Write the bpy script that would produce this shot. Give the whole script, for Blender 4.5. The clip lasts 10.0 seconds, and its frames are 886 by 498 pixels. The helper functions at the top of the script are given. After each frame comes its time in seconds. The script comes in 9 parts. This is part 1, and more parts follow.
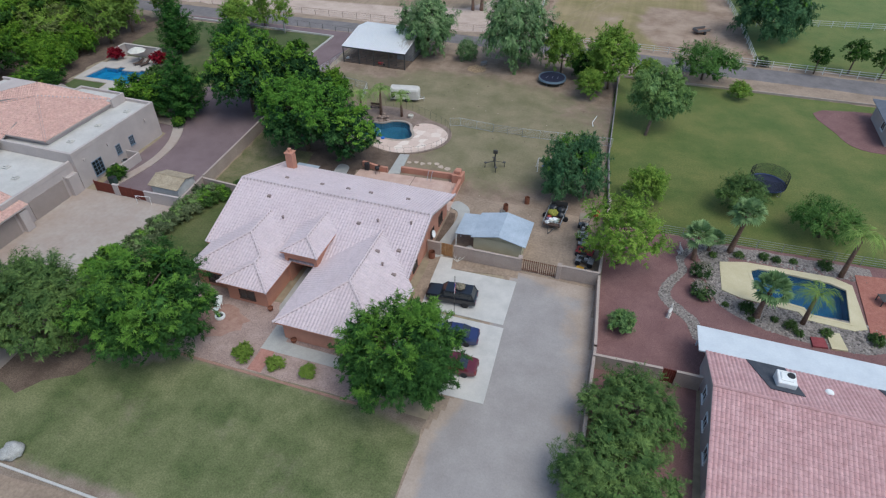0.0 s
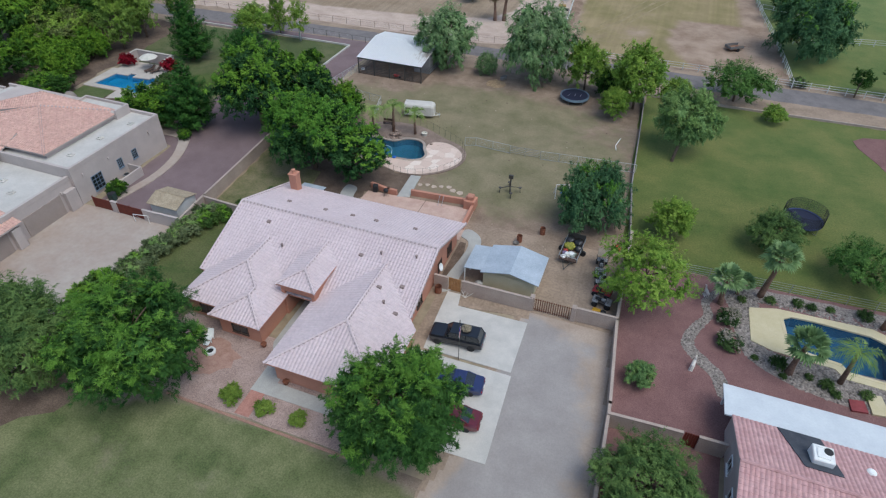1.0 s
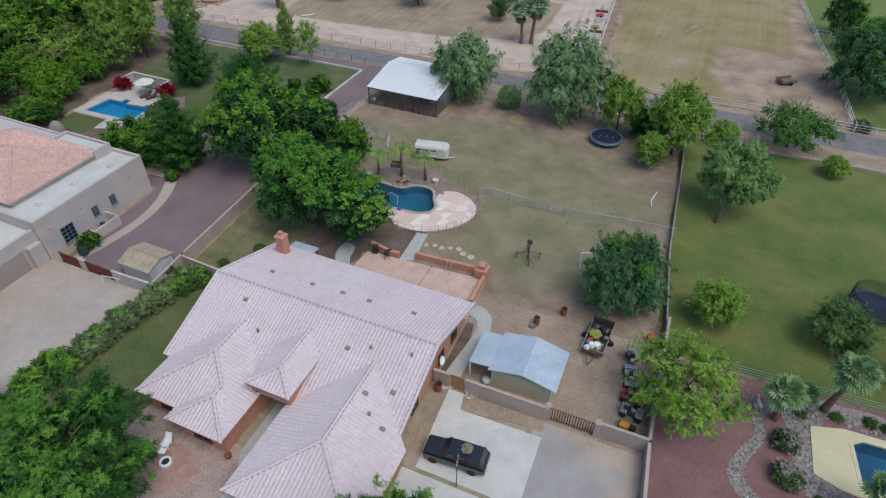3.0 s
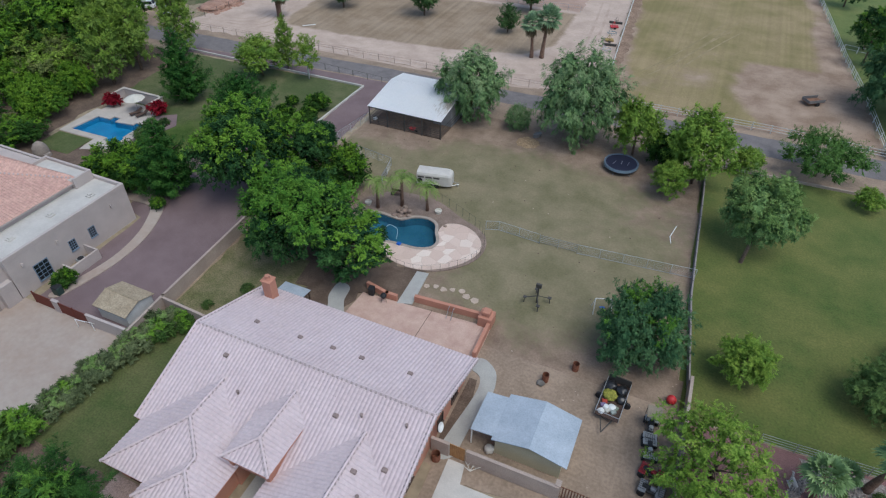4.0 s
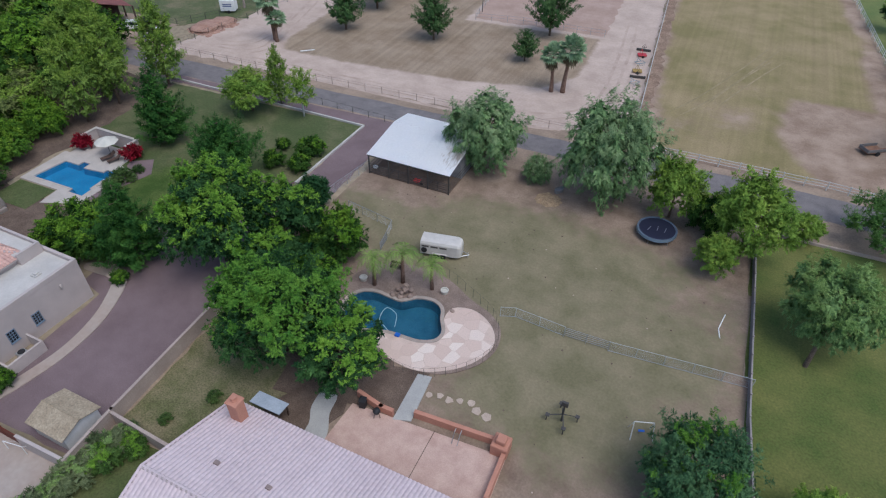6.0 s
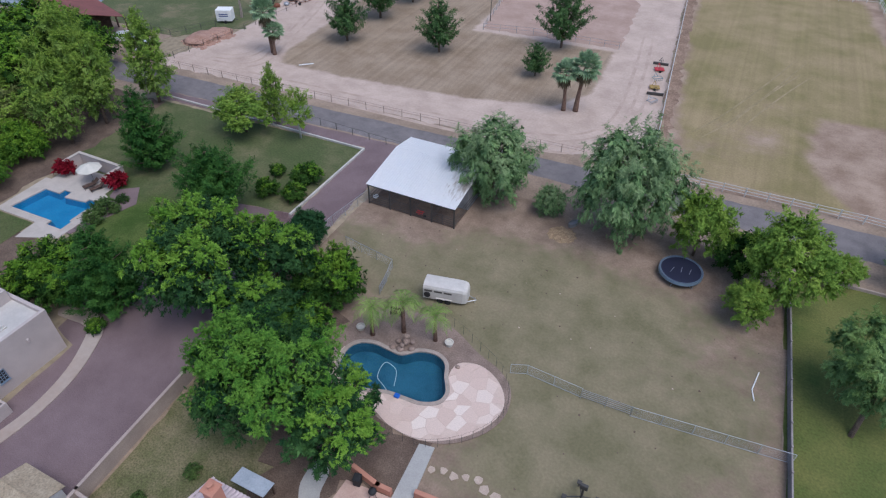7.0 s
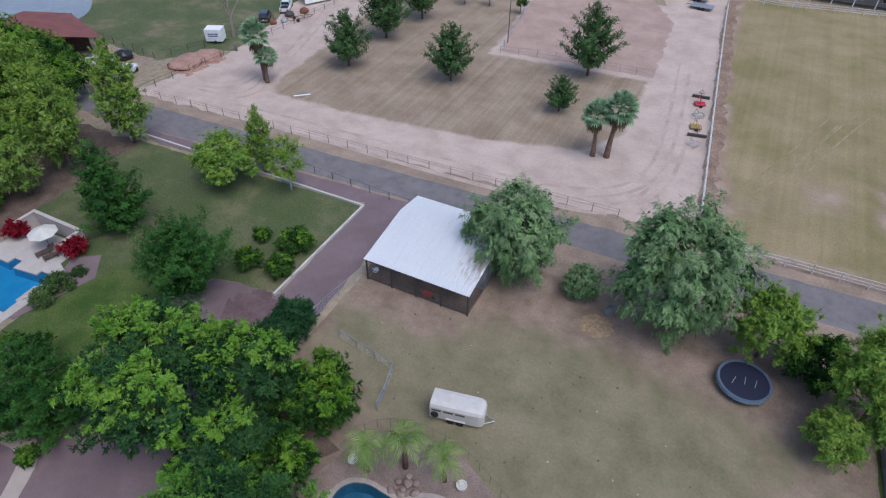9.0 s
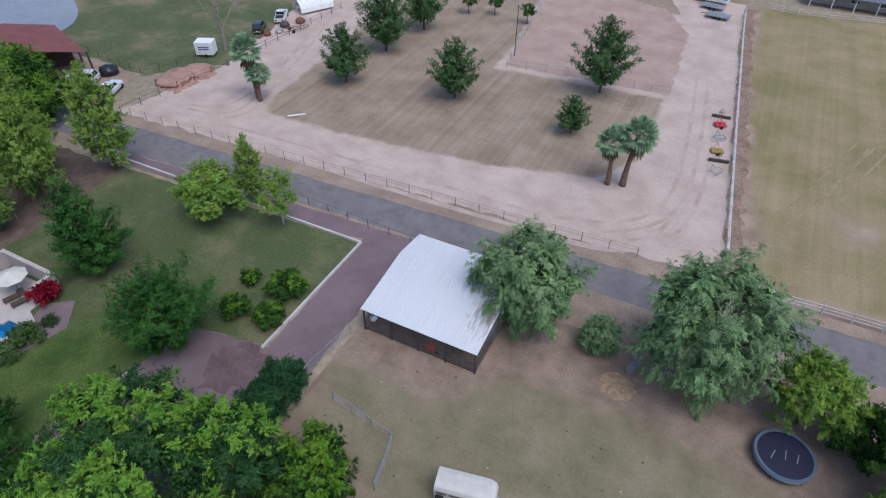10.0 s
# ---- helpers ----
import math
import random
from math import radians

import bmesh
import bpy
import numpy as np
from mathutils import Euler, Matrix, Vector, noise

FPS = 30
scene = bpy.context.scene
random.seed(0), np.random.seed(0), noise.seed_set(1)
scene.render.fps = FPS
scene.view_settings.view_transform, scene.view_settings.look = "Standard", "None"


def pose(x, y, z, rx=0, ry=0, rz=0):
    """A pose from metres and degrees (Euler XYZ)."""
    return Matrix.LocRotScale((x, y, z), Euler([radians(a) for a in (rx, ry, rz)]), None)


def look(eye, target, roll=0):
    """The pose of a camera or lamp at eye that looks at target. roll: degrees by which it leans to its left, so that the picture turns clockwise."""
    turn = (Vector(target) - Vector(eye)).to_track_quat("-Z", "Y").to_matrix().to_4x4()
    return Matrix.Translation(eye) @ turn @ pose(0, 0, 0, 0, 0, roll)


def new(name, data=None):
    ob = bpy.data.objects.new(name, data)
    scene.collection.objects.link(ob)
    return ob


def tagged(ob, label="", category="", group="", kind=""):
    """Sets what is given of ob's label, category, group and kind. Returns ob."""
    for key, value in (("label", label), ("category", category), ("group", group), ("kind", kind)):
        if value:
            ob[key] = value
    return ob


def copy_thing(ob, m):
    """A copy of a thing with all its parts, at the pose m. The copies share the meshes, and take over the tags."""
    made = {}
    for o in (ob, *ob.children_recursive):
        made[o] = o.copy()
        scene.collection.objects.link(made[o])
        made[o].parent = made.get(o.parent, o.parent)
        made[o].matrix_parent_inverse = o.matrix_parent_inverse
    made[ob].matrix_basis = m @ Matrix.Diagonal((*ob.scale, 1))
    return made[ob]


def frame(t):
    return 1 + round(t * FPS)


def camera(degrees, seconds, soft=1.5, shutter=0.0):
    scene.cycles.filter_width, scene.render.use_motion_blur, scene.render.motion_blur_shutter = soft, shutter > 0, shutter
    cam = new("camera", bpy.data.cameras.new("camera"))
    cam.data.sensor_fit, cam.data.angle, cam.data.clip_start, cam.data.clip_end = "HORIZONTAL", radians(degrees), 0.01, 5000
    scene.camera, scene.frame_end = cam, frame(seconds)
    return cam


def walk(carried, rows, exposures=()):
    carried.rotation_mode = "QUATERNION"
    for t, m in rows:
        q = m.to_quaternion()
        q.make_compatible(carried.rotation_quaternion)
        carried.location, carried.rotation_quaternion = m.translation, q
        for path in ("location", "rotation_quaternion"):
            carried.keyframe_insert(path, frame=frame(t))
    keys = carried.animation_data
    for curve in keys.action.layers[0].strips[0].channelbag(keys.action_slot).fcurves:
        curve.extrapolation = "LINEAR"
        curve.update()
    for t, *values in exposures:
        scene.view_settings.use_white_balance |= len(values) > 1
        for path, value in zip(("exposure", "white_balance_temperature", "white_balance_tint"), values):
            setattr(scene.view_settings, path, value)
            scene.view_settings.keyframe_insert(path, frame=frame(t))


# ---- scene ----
cam = camera(72.8, 10.0, soft=1.2)
PATH = [
    (0, (12.865, -2.583, 42.341), (12.398, -1.114, 41.066), 0.50),
    (0.5, (12.595, 0.099, 42.410), (12.097, 1.558, 41.135), 0.70),
    (1, (12.259, 2.804, 42.514), (11.732, 4.252, 41.239), 0.80),
    (1.5, (11.781, 5.633, 42.627), (11.230, 7.070, 41.350), 0.80),
    (2, (11.183, 8.568, 42.784), (10.611, 9.995, 41.505), 0.80),
    (2.5, (10.458, 11.632, 42.909), (9.871, 13.051, 41.629), 0.70),
    (4, (7.364, 21.129, 43.208), (6.744, 22.530, 41.922), 0.70),
    (4.5, (6.172, 24.305, 43.277), (5.542, 25.700, 41.990), 0.60),
    (5, (4.805, 27.423, 43.323), (4.169, 28.814, 42.035), 0.70),
    (5.5, (3.298, 30.518, 43.329), (2.658, 31.908, 42.041), 0.80),
    (7, (-1.234, 40.213, 43.533), (-1.893, 41.586, 42.236), 0.50),
    (7.5, (-2.809, 43.620, 43.518), (-3.477, 44.985, 42.217), 0.40),
    (8, (-4.515, 46.938, 43.496), (-5.188, 48.296, 42.192), 0.50),
    (8.5, (-6.285, 50.151, 43.527), (-6.959, 51.501, 42.214), 0.50),
    (9, (-8.032, 53.317, 43.588), (-8.708, 54.663, 42.272), 0.40),
    (9.5, (-9.836, 56.489, 43.616), (-10.512, 57.830, 42.296), 0.30),
    (10, (-11.633, 59.703, 43.630), (-12.309, 61.040, 42.305), 0.30),
]
walk(cam, [(t, look(eye, target, roll)) for t, eye, target, roll in PATH], [(0, 0.14, 5900, 2), (2.5, 0.12, 5900, 2), (5, -0.02, 5850, 4), (7.5, 0.12, 5680, 11), (10, 0.12, 5640, 10)])

from mathutils.geometry import tessellate_polygon

# ---- sky and sun ----
world = bpy.data.worlds.new("overcast_sky")
scene.world = world
world.use_nodes = True
wn = world.node_tree.nodes
sky = wn.new("ShaderNodeTexSky")
sky.sky_type = "NISHITA"
sky.sun_disc = False
sky.sun_elevation = radians(64)
sky.sun_rotation = radians(114)
sky.air_density, sky.dust_density, sky.ozone_density = 1.0, 3.0, 1.0
wn["Background"].inputs["Strength"].default_value = 0.15
world.node_tree.links.new(sky.outputs["Color"], wn["Background"].inputs["Color"])

sun_data = bpy.data.lights.new("sun", "SUN")
sun_data.energy, sun_data.angle, sun_data.color = 1.15, radians(40), (1.0, 0.95, 0.9)
sun = new("sun", sun_data)
sun.matrix_world = look((38, 22, 90), (-2, 40, 0))

# ---- materials ----
MATS = {}


def shade(name, c1, c2, scale=1.0, fine=20.0, rough=0.8, bump=0.15, metal=0.0, amount=0.35, c3=None, spec=0.3, depth=0.03):
    """A surface whose colour wanders between c1 and c2 in patches of 1/scale metres, with grain at 1/fine metres."""
    if name in MATS:
        return MATS[name]
    mat = bpy.data.materials.new(name)
    mat.use_nodes = True
    nt = mat.node_tree
    n, l = nt.nodes, nt.links
    p = n["Principled BSDF"]
    p.inputs["Roughness"].default_value = rough
    p.inputs["Metallic"].default_value = metal
    p.inputs["Specular IOR Level"].default_value = spec
    geo = n.new("ShaderNodeNewGeometry")
    a = n.new("ShaderNodeTexNoise")
    a.inputs["Scale"].default_value, a.inputs["Detail"].default_value, a.inputs["Roughness"].default_value = scale, 9, 0.66
    b = n.new("ShaderNodeTexNoise")
    b.inputs["Scale"].default_value, b.inputs["Detail"].default_value = fine, 5
    l.new(geo.outputs["Position"], a.inputs["Vector"])
    l.new(geo.outputs["Position"], b.inputs["Vector"])
    ramp = n.new("ShaderNodeValToRGB")
    ramp.color_ramp.elements[0].position, ramp.color_ramp.elements[1].position = 0.36, 0.64
    ramp.color_ramp.elements[0].color, ramp.color_ramp.elements[1].color = (*c1, 1), (*c2, 1)
    if c3:
        e = ramp.color_ramp.elements.new(0.5)
        e.color = (*c3, 1)
    l.new(a.outputs["Fac"], ramp.inputs["Fac"])
    grain = n.new("ShaderNodeMapRange")
    grain.inputs["From Min"].default_value, grain.inputs["From Max"].default_value = 0.25, 0.75
    grain.inputs["To Min"].default_value, grain.inputs["To Max"].default_value = 1 - amount, 1 + amount
    l.new(b.outputs["Fac"], grain.inputs["Value"])
    mul = n.new("ShaderNodeVectorMath")
    mul.operation = "SCALE"
    l.new(ramp.outputs["Color"], mul.inputs[0])
    l.new(grain.outputs["Result"], mul.inputs["Scale"])
    l.new(mul.outputs["Vector"], p.inputs["Base Color"])
    if bump:
        bp = n.new("ShaderNodeBump")
        bp.inputs["Strength"].default_value, bp.inputs["Distance"].default_value = bump, depth
        l.new(b.outputs["Fac"], bp.inputs["Height"])
        l.new(bp.outputs["Normal"], p.inputs["Normal"])
    MATS[name] = mat
    return mat


def leafy(name, dark, light, rough=0.55):
    """Foliage: every leaf its own green, part of the light passes through."""
    if name in MATS:
        return MATS[name]
    mat = bpy.data.materials.new(name)
    mat.use_nodes = True
    nt = mat.node_tree
    n, l = nt.nodes, nt.links
    p = n["Principled BSDF"]
    p.inputs["Roughness"].default_value = rough
    p.inputs["Specular IOR Level"].default_value = 0.06
    geo = n.new("ShaderNodeNewGeometry")
    big = n.new("ShaderNodeTexNoise")
    big.inputs["Scale"].default_value, big.inputs["Detail"].default_value, big.inputs["Roughness"].default_value = 0.45, 4, 0.6
    l.new(geo.outputs["Position"], big.inputs["Vector"])
    mixv = n.new("ShaderNodeMath")
    mixv.operation = "MULTIPLY_ADD"
    l.new(geo.outputs["Random Per Island"], mixv.inputs[0])
    mixv.inputs[1].default_value = 0.26
    l.new(big.outputs["Fac"], mixv.inputs[2])
    ramp = n.new("ShaderNodeValToRGB")
    ramp.color_ramp.elements[0].position, ramp.color_ramp.elements[1].position = 0.46, 0.94
    ramp.color_ramp.elements[0].color, ramp.color_ramp.elements[1].color = (*dark, 1), (*light, 1)
    l.new(mixv.outputs[0], ramp.inputs["Fac"])
    l.new(ramp.outputs["Color"], p.inputs["Base Color"])
    tr = n.new("ShaderNodeBsdfTranslucent")
    l.new(ramp.outputs["Color"], tr.inputs["Color"])
    mx = n.new("ShaderNodeMixShader")
    mx.inputs["Fac"].default_value = 0.09
    l.new(p.outputs["BSDF"], mx.inputs[1])
    l.new(tr.outputs["BSDF"], mx.inputs[2])
    l.new(mx.outputs["Shader"], n["Material Output"].inputs["Surface"])
    MATS[name] = mat
    return mat


def plain(name, c, rough=0.5, metal=0.0, spec=0.5, coat=0.0):
    """Painted or moulded surface with a faint unevenness."""
    mat = shade(name, tuple(v * 0.9 for v in c), tuple(min(1, v * 1.08) for v in c), 1.5, 30, rough, 0.03, metal, 0.06, spec=spec)
    mat.node_tree.nodes["Principled BSDF"].inputs["Coat Weight"].default_value = coat
    return mat


def water_mat(name, c):
    mat = bpy.data.materials.new(name)
    mat.use_nodes = True
    nt = mat.node_tree
    n, l = nt.nodes, nt.links
    p = n["Principled BSDF"]
    p.inputs["Roughness"].default_value = 0.04
    p.inputs["IOR"].default_value = 1.33
    p.inputs["Base Color"].default_value = (*c, 1)
    p.inputs["Transmission Weight"].default_value = 1.0
    geo = n.new("ShaderNodeNewGeometry")
    a = n.new("ShaderNodeTexNoise")
    a.inputs["Scale"].default_value, a.inputs["Detail"].default_value = 2.5, 3
    l.new(geo.outputs["Position"], a.inputs["Vector"])
    bp = n.new("ShaderNodeBump")
    bp.inputs["Strength"].default_value, bp.inputs["Distance"].default_value = 0.12, 0.05
    l.new(a.outputs["Fac"], bp.inputs["Height"])
    l.new(bp.outputs["Normal"], p.inputs["Normal"])
    return mat


SOIL = shade("bare_soil", (0.232, 0.175, 0.128), (0.355, 0.268, 0.20), 0.25, 4, 0.95, 0.25, amount=0.14)
FARSOIL = shade("far_soil", (0.24, 0.20, 0.13), (0.34, 0.27, 0.19), 0.03, 1.2, 0.95, 0.2, amount=0.25)
TRACK = shade("pale_dirt", (0.43, 0.333, 0.272), (0.54, 0.428, 0.356), 0.22, 3, 0.95, 0.15, amount=0.1)
ARENA = shade("arena_sand", (0.345, 0.24, 0.19), (0.44, 0.32, 0.26), 0.25, 3, 0.95, 0.2, amount=0.1)
LAWN = shade("lawn_grass", (0.085, 0.118, 0.042), (0.155, 0.165, 0.08), 0.35, 9, 0.9, 0.5, amount=0.5, depth=0.06)
EASTLAWN = shade("watered_lawn", (0.067, 0.1, 0.02), (0.146, 0.148, 0.042), 0.15, 5, 0.9, 0.4, amount=0.28, depth=0.06)
WESTLAWN = shade("west_lawn", (0.055, 0.079, 0.021), (0.106, 0.112, 0.046), 0.25, 7, 0.9, 0.5, amount=0.45, depth=0.06)
for mat in (LAWN, EASTLAWN, WESTLAWN):
    bsdf = mat.node_tree.nodes["Principled BSDF"]
    bsdf.inputs["Sheen Weight"].default_value, bsdf.inputs["Sheen Roughness"].default_value = 0.35, 0.4
    bsdf.inputs["Sheen Tint"].default_value = (0.75, 1.0, 0.4, 1)
ASPHALT = shade("old_asphalt", (0.15, 0.135, 0.135), (0.21, 0.19, 0.185), 0.5, 15, 0.9, 0.2, amount=0.25)
WESTCONCRETE = shade("tan_concrete", (0.335, 0.255, 0.205), (0.425, 0.368, 0.325), 0.11, 2, 0.85, 0.04, amount=0.07)
CONCRETE = shade("pale_concrete", (0.46, 0.44, 0.41), (0.56, 0.53, 0.49), 0.5, 10, 0.85, 0.08, amount=0.08)
PATIO = shade("pink_concrete", (0.46, 0.31, 0.25), (0.56, 0.40, 0.33), 0.8, 10, 0.85, 0.08, amount=0.1)
GREYWALK = shade("grey_concrete", (0.36, 0.35, 0.33), (0.43, 0.42, 0.39), 0.6, 10, 0.85, 0.08, amount=0.1)
MAUVE = shade("mauve_gravel", (0.163, 0.117, 0.120), (0.208, 0.153, 0.157), 0.2, 12, 0.95, 0.35, amount=0.22)
MAROON = shade("maroon_gravel", (0.172, 0.092, 0.088), (0.222, 0.124, 0.116), 0.4, 14, 0.95, 0.5, amount=0.45)
RIVER = shade("river_rock", (0.20, 0.17, 0.15), (0.28, 0.245, 0.22), 2.0, 6, 0.8, 1.0, amount=0.6, depth=0.1)
BEDGRAVEL = shade("bed_gravel", (0.295, 0.212, 0.184), (0.39, 0.29, 0.252), 0.5, 12, 0.95, 0.5, amount=0.4)
# Dark brown earth tone that also stands in for shade below trees.
DARKSOIL = shade("dark_soil_and_shade", (0.10, 0.070, 0.053), (0.165, 0.12, 0.09), 0.5, 10, 0.95, 0.5, amount=0.4)
CREAMDECK = shade("cream_pool_deck", (0.52, 0.45, 0.28), (0.58, 0.51, 0.34), 0.6, 12, 0.85, 0.1, amount=0.08)
STUCCO = shade("terracotta_stucco", (0.44, 0.21, 0.145), (0.51, 0.25, 0.175), 0.4, 25, 0.9, 0.25, amount=0.1)
TAUPE = shade("taupe_stucco", (0.43, 0.37, 0.345), (0.49, 0.425, 0.395), 0.4, 25, 0.9, 0.25, amount=0.08)
BLOCK = shade("block_wall", (0.36, 0.29, 0.25), (0.43, 0.35, 0.30), 0.6, 12, 0.9, 0.2, amount=0.15)
ROOFTILE = shade("weathered_pink_tile", (0.558, 0.458, 0.466), (0.608, 0.508, 0.518), 0.3, 3.5, 0.8, 0.0, amount=0.1)
ORANGETILE = shade("orange_tile", (0.50, 0.31, 0.258), (0.58, 0.375, 0.312), 1.0, 3.0, 0.8, 0.0, amount=0.2)
PINKTILE = shade("rose_tile", (0.45, 0.26, 0.255), (0.54, 0.335, 0.33), 1.0, 3.0, 0.8, 0.0, amount=0.18)
WHITEROOF = shade("white_roof_coating", (0.47, 0.445, 0.41), (0.56, 0.53, 0.49), 0.4, 6, 0.7, 0.05, amount=0.06)
WHITEMETAL = shade("white_ribbed_metal", (0.95, 0.96, 0.97), (0.98, 0.98, 0.98), 0.3, 4, 0.42, 0.0, amount=0.03, spec=0.8)
BLUEMETAL = shade("grey_blue_shingle", (0.33, 0.38, 0.44), (0.42, 0.47, 0.53), 0.6, 8, 0.75, 0.1, amount=0.12)
RAILPAINT = plain("weathered_white_paint", (0.6, 0.6, 0.58), 0.6)
WHITEPAINT = plain("white_paint", (0.78, 0.78, 0.76), 0.55)
BLACK = plain("black_rubber", (0.018, 0.018, 0.02), 0.7)
DARKSTEEL = plain("dark_steel", (0.06, 0.055, 0.05), 0.6)
PALEGALV = plain("pale_galvanised_steel", (0.52, 0.55, 0.56), 0.5, 0.2)
GALV = plain("galvanised_steel", (0.45, 0.46, 0.47), 0.4, 0.7)
RUST = shade("rusty_steel", (0.16, 0.06, 0.035), (0.24, 0.10, 0.06), 6, 30, 0.85, 0.3, amount=0.3)
BARK = shade("bark", (0.11, 0.08, 0.06), (0.19, 0.14, 0.105), 3, 20, 0.95, 0.6, amount=0.4)
PALMBARK = shade("palm_bark", (0.14, 0.085, 0.06), (0.24, 0.155, 0.115), 4, 18, 0.95, 0.8, amount=0.4)
GLASS = plain("dark_window_glass", (0.02, 0.025, 0.03), 0.06, 0.0, 0.8)
MORTAR = shade("roof_mortar", (0.36, 0.30, 0.29), (0.44, 0.375, 0.36), 2, 12, 0.9, 0.2, amount=0.2)
WOOD = shade("weathered_wood", (0.19, 0.10, 0.065), (0.28, 0.16, 0.10), 2, 18, 0.85, 0.2, amount=0.3)
DARKWOOD = shade("dark_wood", (0.07, 0.045, 0.035), (0.11, 0.07, 0.055), 2, 18, 0.85, 0.2, amount=0.3)

# ---- builders ----


def mesh_of(name, verts, faces, mat, smooth=False):
    me = bpy.data.meshes.new(name)
    me.from_pydata(verts, [], faces)
    me.materials.append(mat)
    if smooth:
        me.polygons.foreach_set("use_smooth", [True] * len(me.polygons))
    me.update()
    return me


def part(name, bm, material, parent=None, label="", smooth=False):
    """Links a bmesh, or a finished mesh, as one object under a thing or part."""
    if isinstance(bm, bpy.types.Mesh):
        me = bm
        if not me.materials:
            me.materials.append(material)
    else:
        bmesh.ops.recalc_face_normals(bm, faces=bm.faces)
        me = bpy.data.meshes.new(name)
        bm.to_mesh(me)
        bm.free()
        me.materials.append(material)
        if smooth:
            me.polygons.foreach_set("use_smooth", [True] * len(me.polygons))
    ob = new(name, me)
    if parent is not None:
        ob.parent = parent
    if label:
        ob["label"] = label
    return ob


def thing(name, label, category, m=None, group="", kind=""):
    ob = new(name)
    ob.empty_display_size = 0.2
    if m is not None:
        ob.matrix_basis = m
    return tagged(ob, label, category, group, kind)


def box(bm, x0, x1, y0, y1, z0, z1, bevel=0.0, m=None):
    """Adds a box, its edges rounded by bevel, to bm."""
    g = bmesh.ops.create_cube(bm, size=1.0)
    vs = g["verts"]
    for v in vs:
        v.co = Vector((x0 + (v.co.x + 0.5) * (x1 - x0), y0 + (v.co.y + 0.5) * (y1 - y0), z0 + (v.co.z + 0.5) * (z1 - z0)))
    if bevel:
        es = list({e for v in vs for e in v.link_edges})
        r = bmesh.ops.bevel(bm, geom=es, offset=bevel, segments=1, affect="EDGES")
        vs = list({v for f in r["faces"] for v in f.verts} | {v for v in vs if v.is_valid})
    if m is not None:
        bmesh.ops.transform(bm, matrix=m, verts=[v for v in vs if v.is_valid])
    return bm


def boxes(*specs, bevel=0.0):
    bm = bmesh.new()
    for s in specs:
        box(bm, *s, bevel=bevel)
    return bm


def tube(bm, pts, radii, sides=8, caps=True):
    """Adds a tapered tube along pts."""
    rings = []
    pts = [Vector(p) for p in pts]
    for i, p in enumerate(pts):
        d = (pts[min(i + 1, len(pts) - 1)] - pts[max(i - 1, 0)]).normalized()
        a = d.orthogonal().normalized()
        b = d.cross(a)
        r = radii[i] if isinstance(radii, (list, tuple)) else radii
        rings.append([bm.verts.new(p + r * (a * math.cos(t) + b * math.sin(t))) for t in [2 * math.pi * k / sides for k in range(sides)]])
    for q, w in zip(rings, rings[1:]):
        # match the nearest start vertex so that the tube does not twist
        s = min(range(sides), key=lambda k: (q[0].co - w[k].co).length)
        w[:] = w[s:] + w[:s]
        for k in range(sides):
            bm.faces.new((q[k], q[(k + 1) % sides], w[(k + 1) % sides], w[k]))
    if caps:
        bm.faces.new(rings[0][::-1])
        bm.faces.new(rings[-1])
    return bm


def tubes(lines, r, sides=6):
    bm = bmesh.new()
    for pts in lines:
        tube(bm, pts, r, sides)
    return bm


def lathe(bm, profile, sides=16, at=(0, 0, 0), caps=True):
    """Adds a turned form: profile of (radius, height)."""
    rings = [[bm.verts.new((at[0] + r * math.cos(t), at[1] + r * math.sin(t), at[2] + z)) for t in [2 * math.pi * k / sides for k in range(sides)]] for r, z in profile]
    for q, w in zip(rings, rings[1:]):
        for k in range(sides):
            bm.faces.new((q[k], q[(k + 1) % sides], w[(k + 1) % sides], w[k]))
    if caps:
        bm.faces.new(rings[0][::-1])
        bm.faces.new(rings[-1])
    return bm


def loft(bm, rings, caps=True):
    rs = [[bm.verts.new(p) for p in ring] for ring in rings]
    n = len(rs[0])
    for q, w in zip(rs, rs[1:]):
        for k in range(n):
            bm.faces.new((q[k], q[(k + 1) % n], w[(k + 1) % n], w[k]))
    if caps:
        bm.faces.new(rs[0][::-1])
        bm.faces.new(rs[-1])
    return bm


def ragged(points, step=1.0, wobble=0.3, seed=1, closed=True):
    """A polygon's outline with points every step metres, shifted by up to wobble."""
    rnd = random.Random(seed)
    out = []
    n = len(points)
    for i in range(n if closed else n - 1):
        a, b = Vector(points[i]), Vector(points[(i + 1) % n])
        k = max(1, int((b - a).length / step))
        for j in range(k):
            p = a.lerp(b, j / k)
            out.append((p.x + rnd.uniform(-wobble, wobble), p.y + rnd.uniform(-wobble, wobble)))
    return out


def curve_through(points, n=6, closed=True):
    """Catmull-Rom through the points."""
    out = []
    m = len(points)
    for i in range(m if closed else m - 1):
        p = [Vector(points[(i + k) % m]) if closed else Vector(points[min(max(i + k, 0), m - 1)]) for k in (-1, 0, 1, 2)]
        for j in range(n):
            t = j / n
            out.append(tuple(0.5 * ((2 * p[1]) + (p[2] - p[0]) * t + (2 * p[0] - 5 * p[1] + 4 * p[2] - p[3]) * t * t + (3 * p[1] - p[0] - 3 * p[2] + p[3]) * t ** 3)))
    if not closed:
        out.append(tuple(points[-1]))
    return out


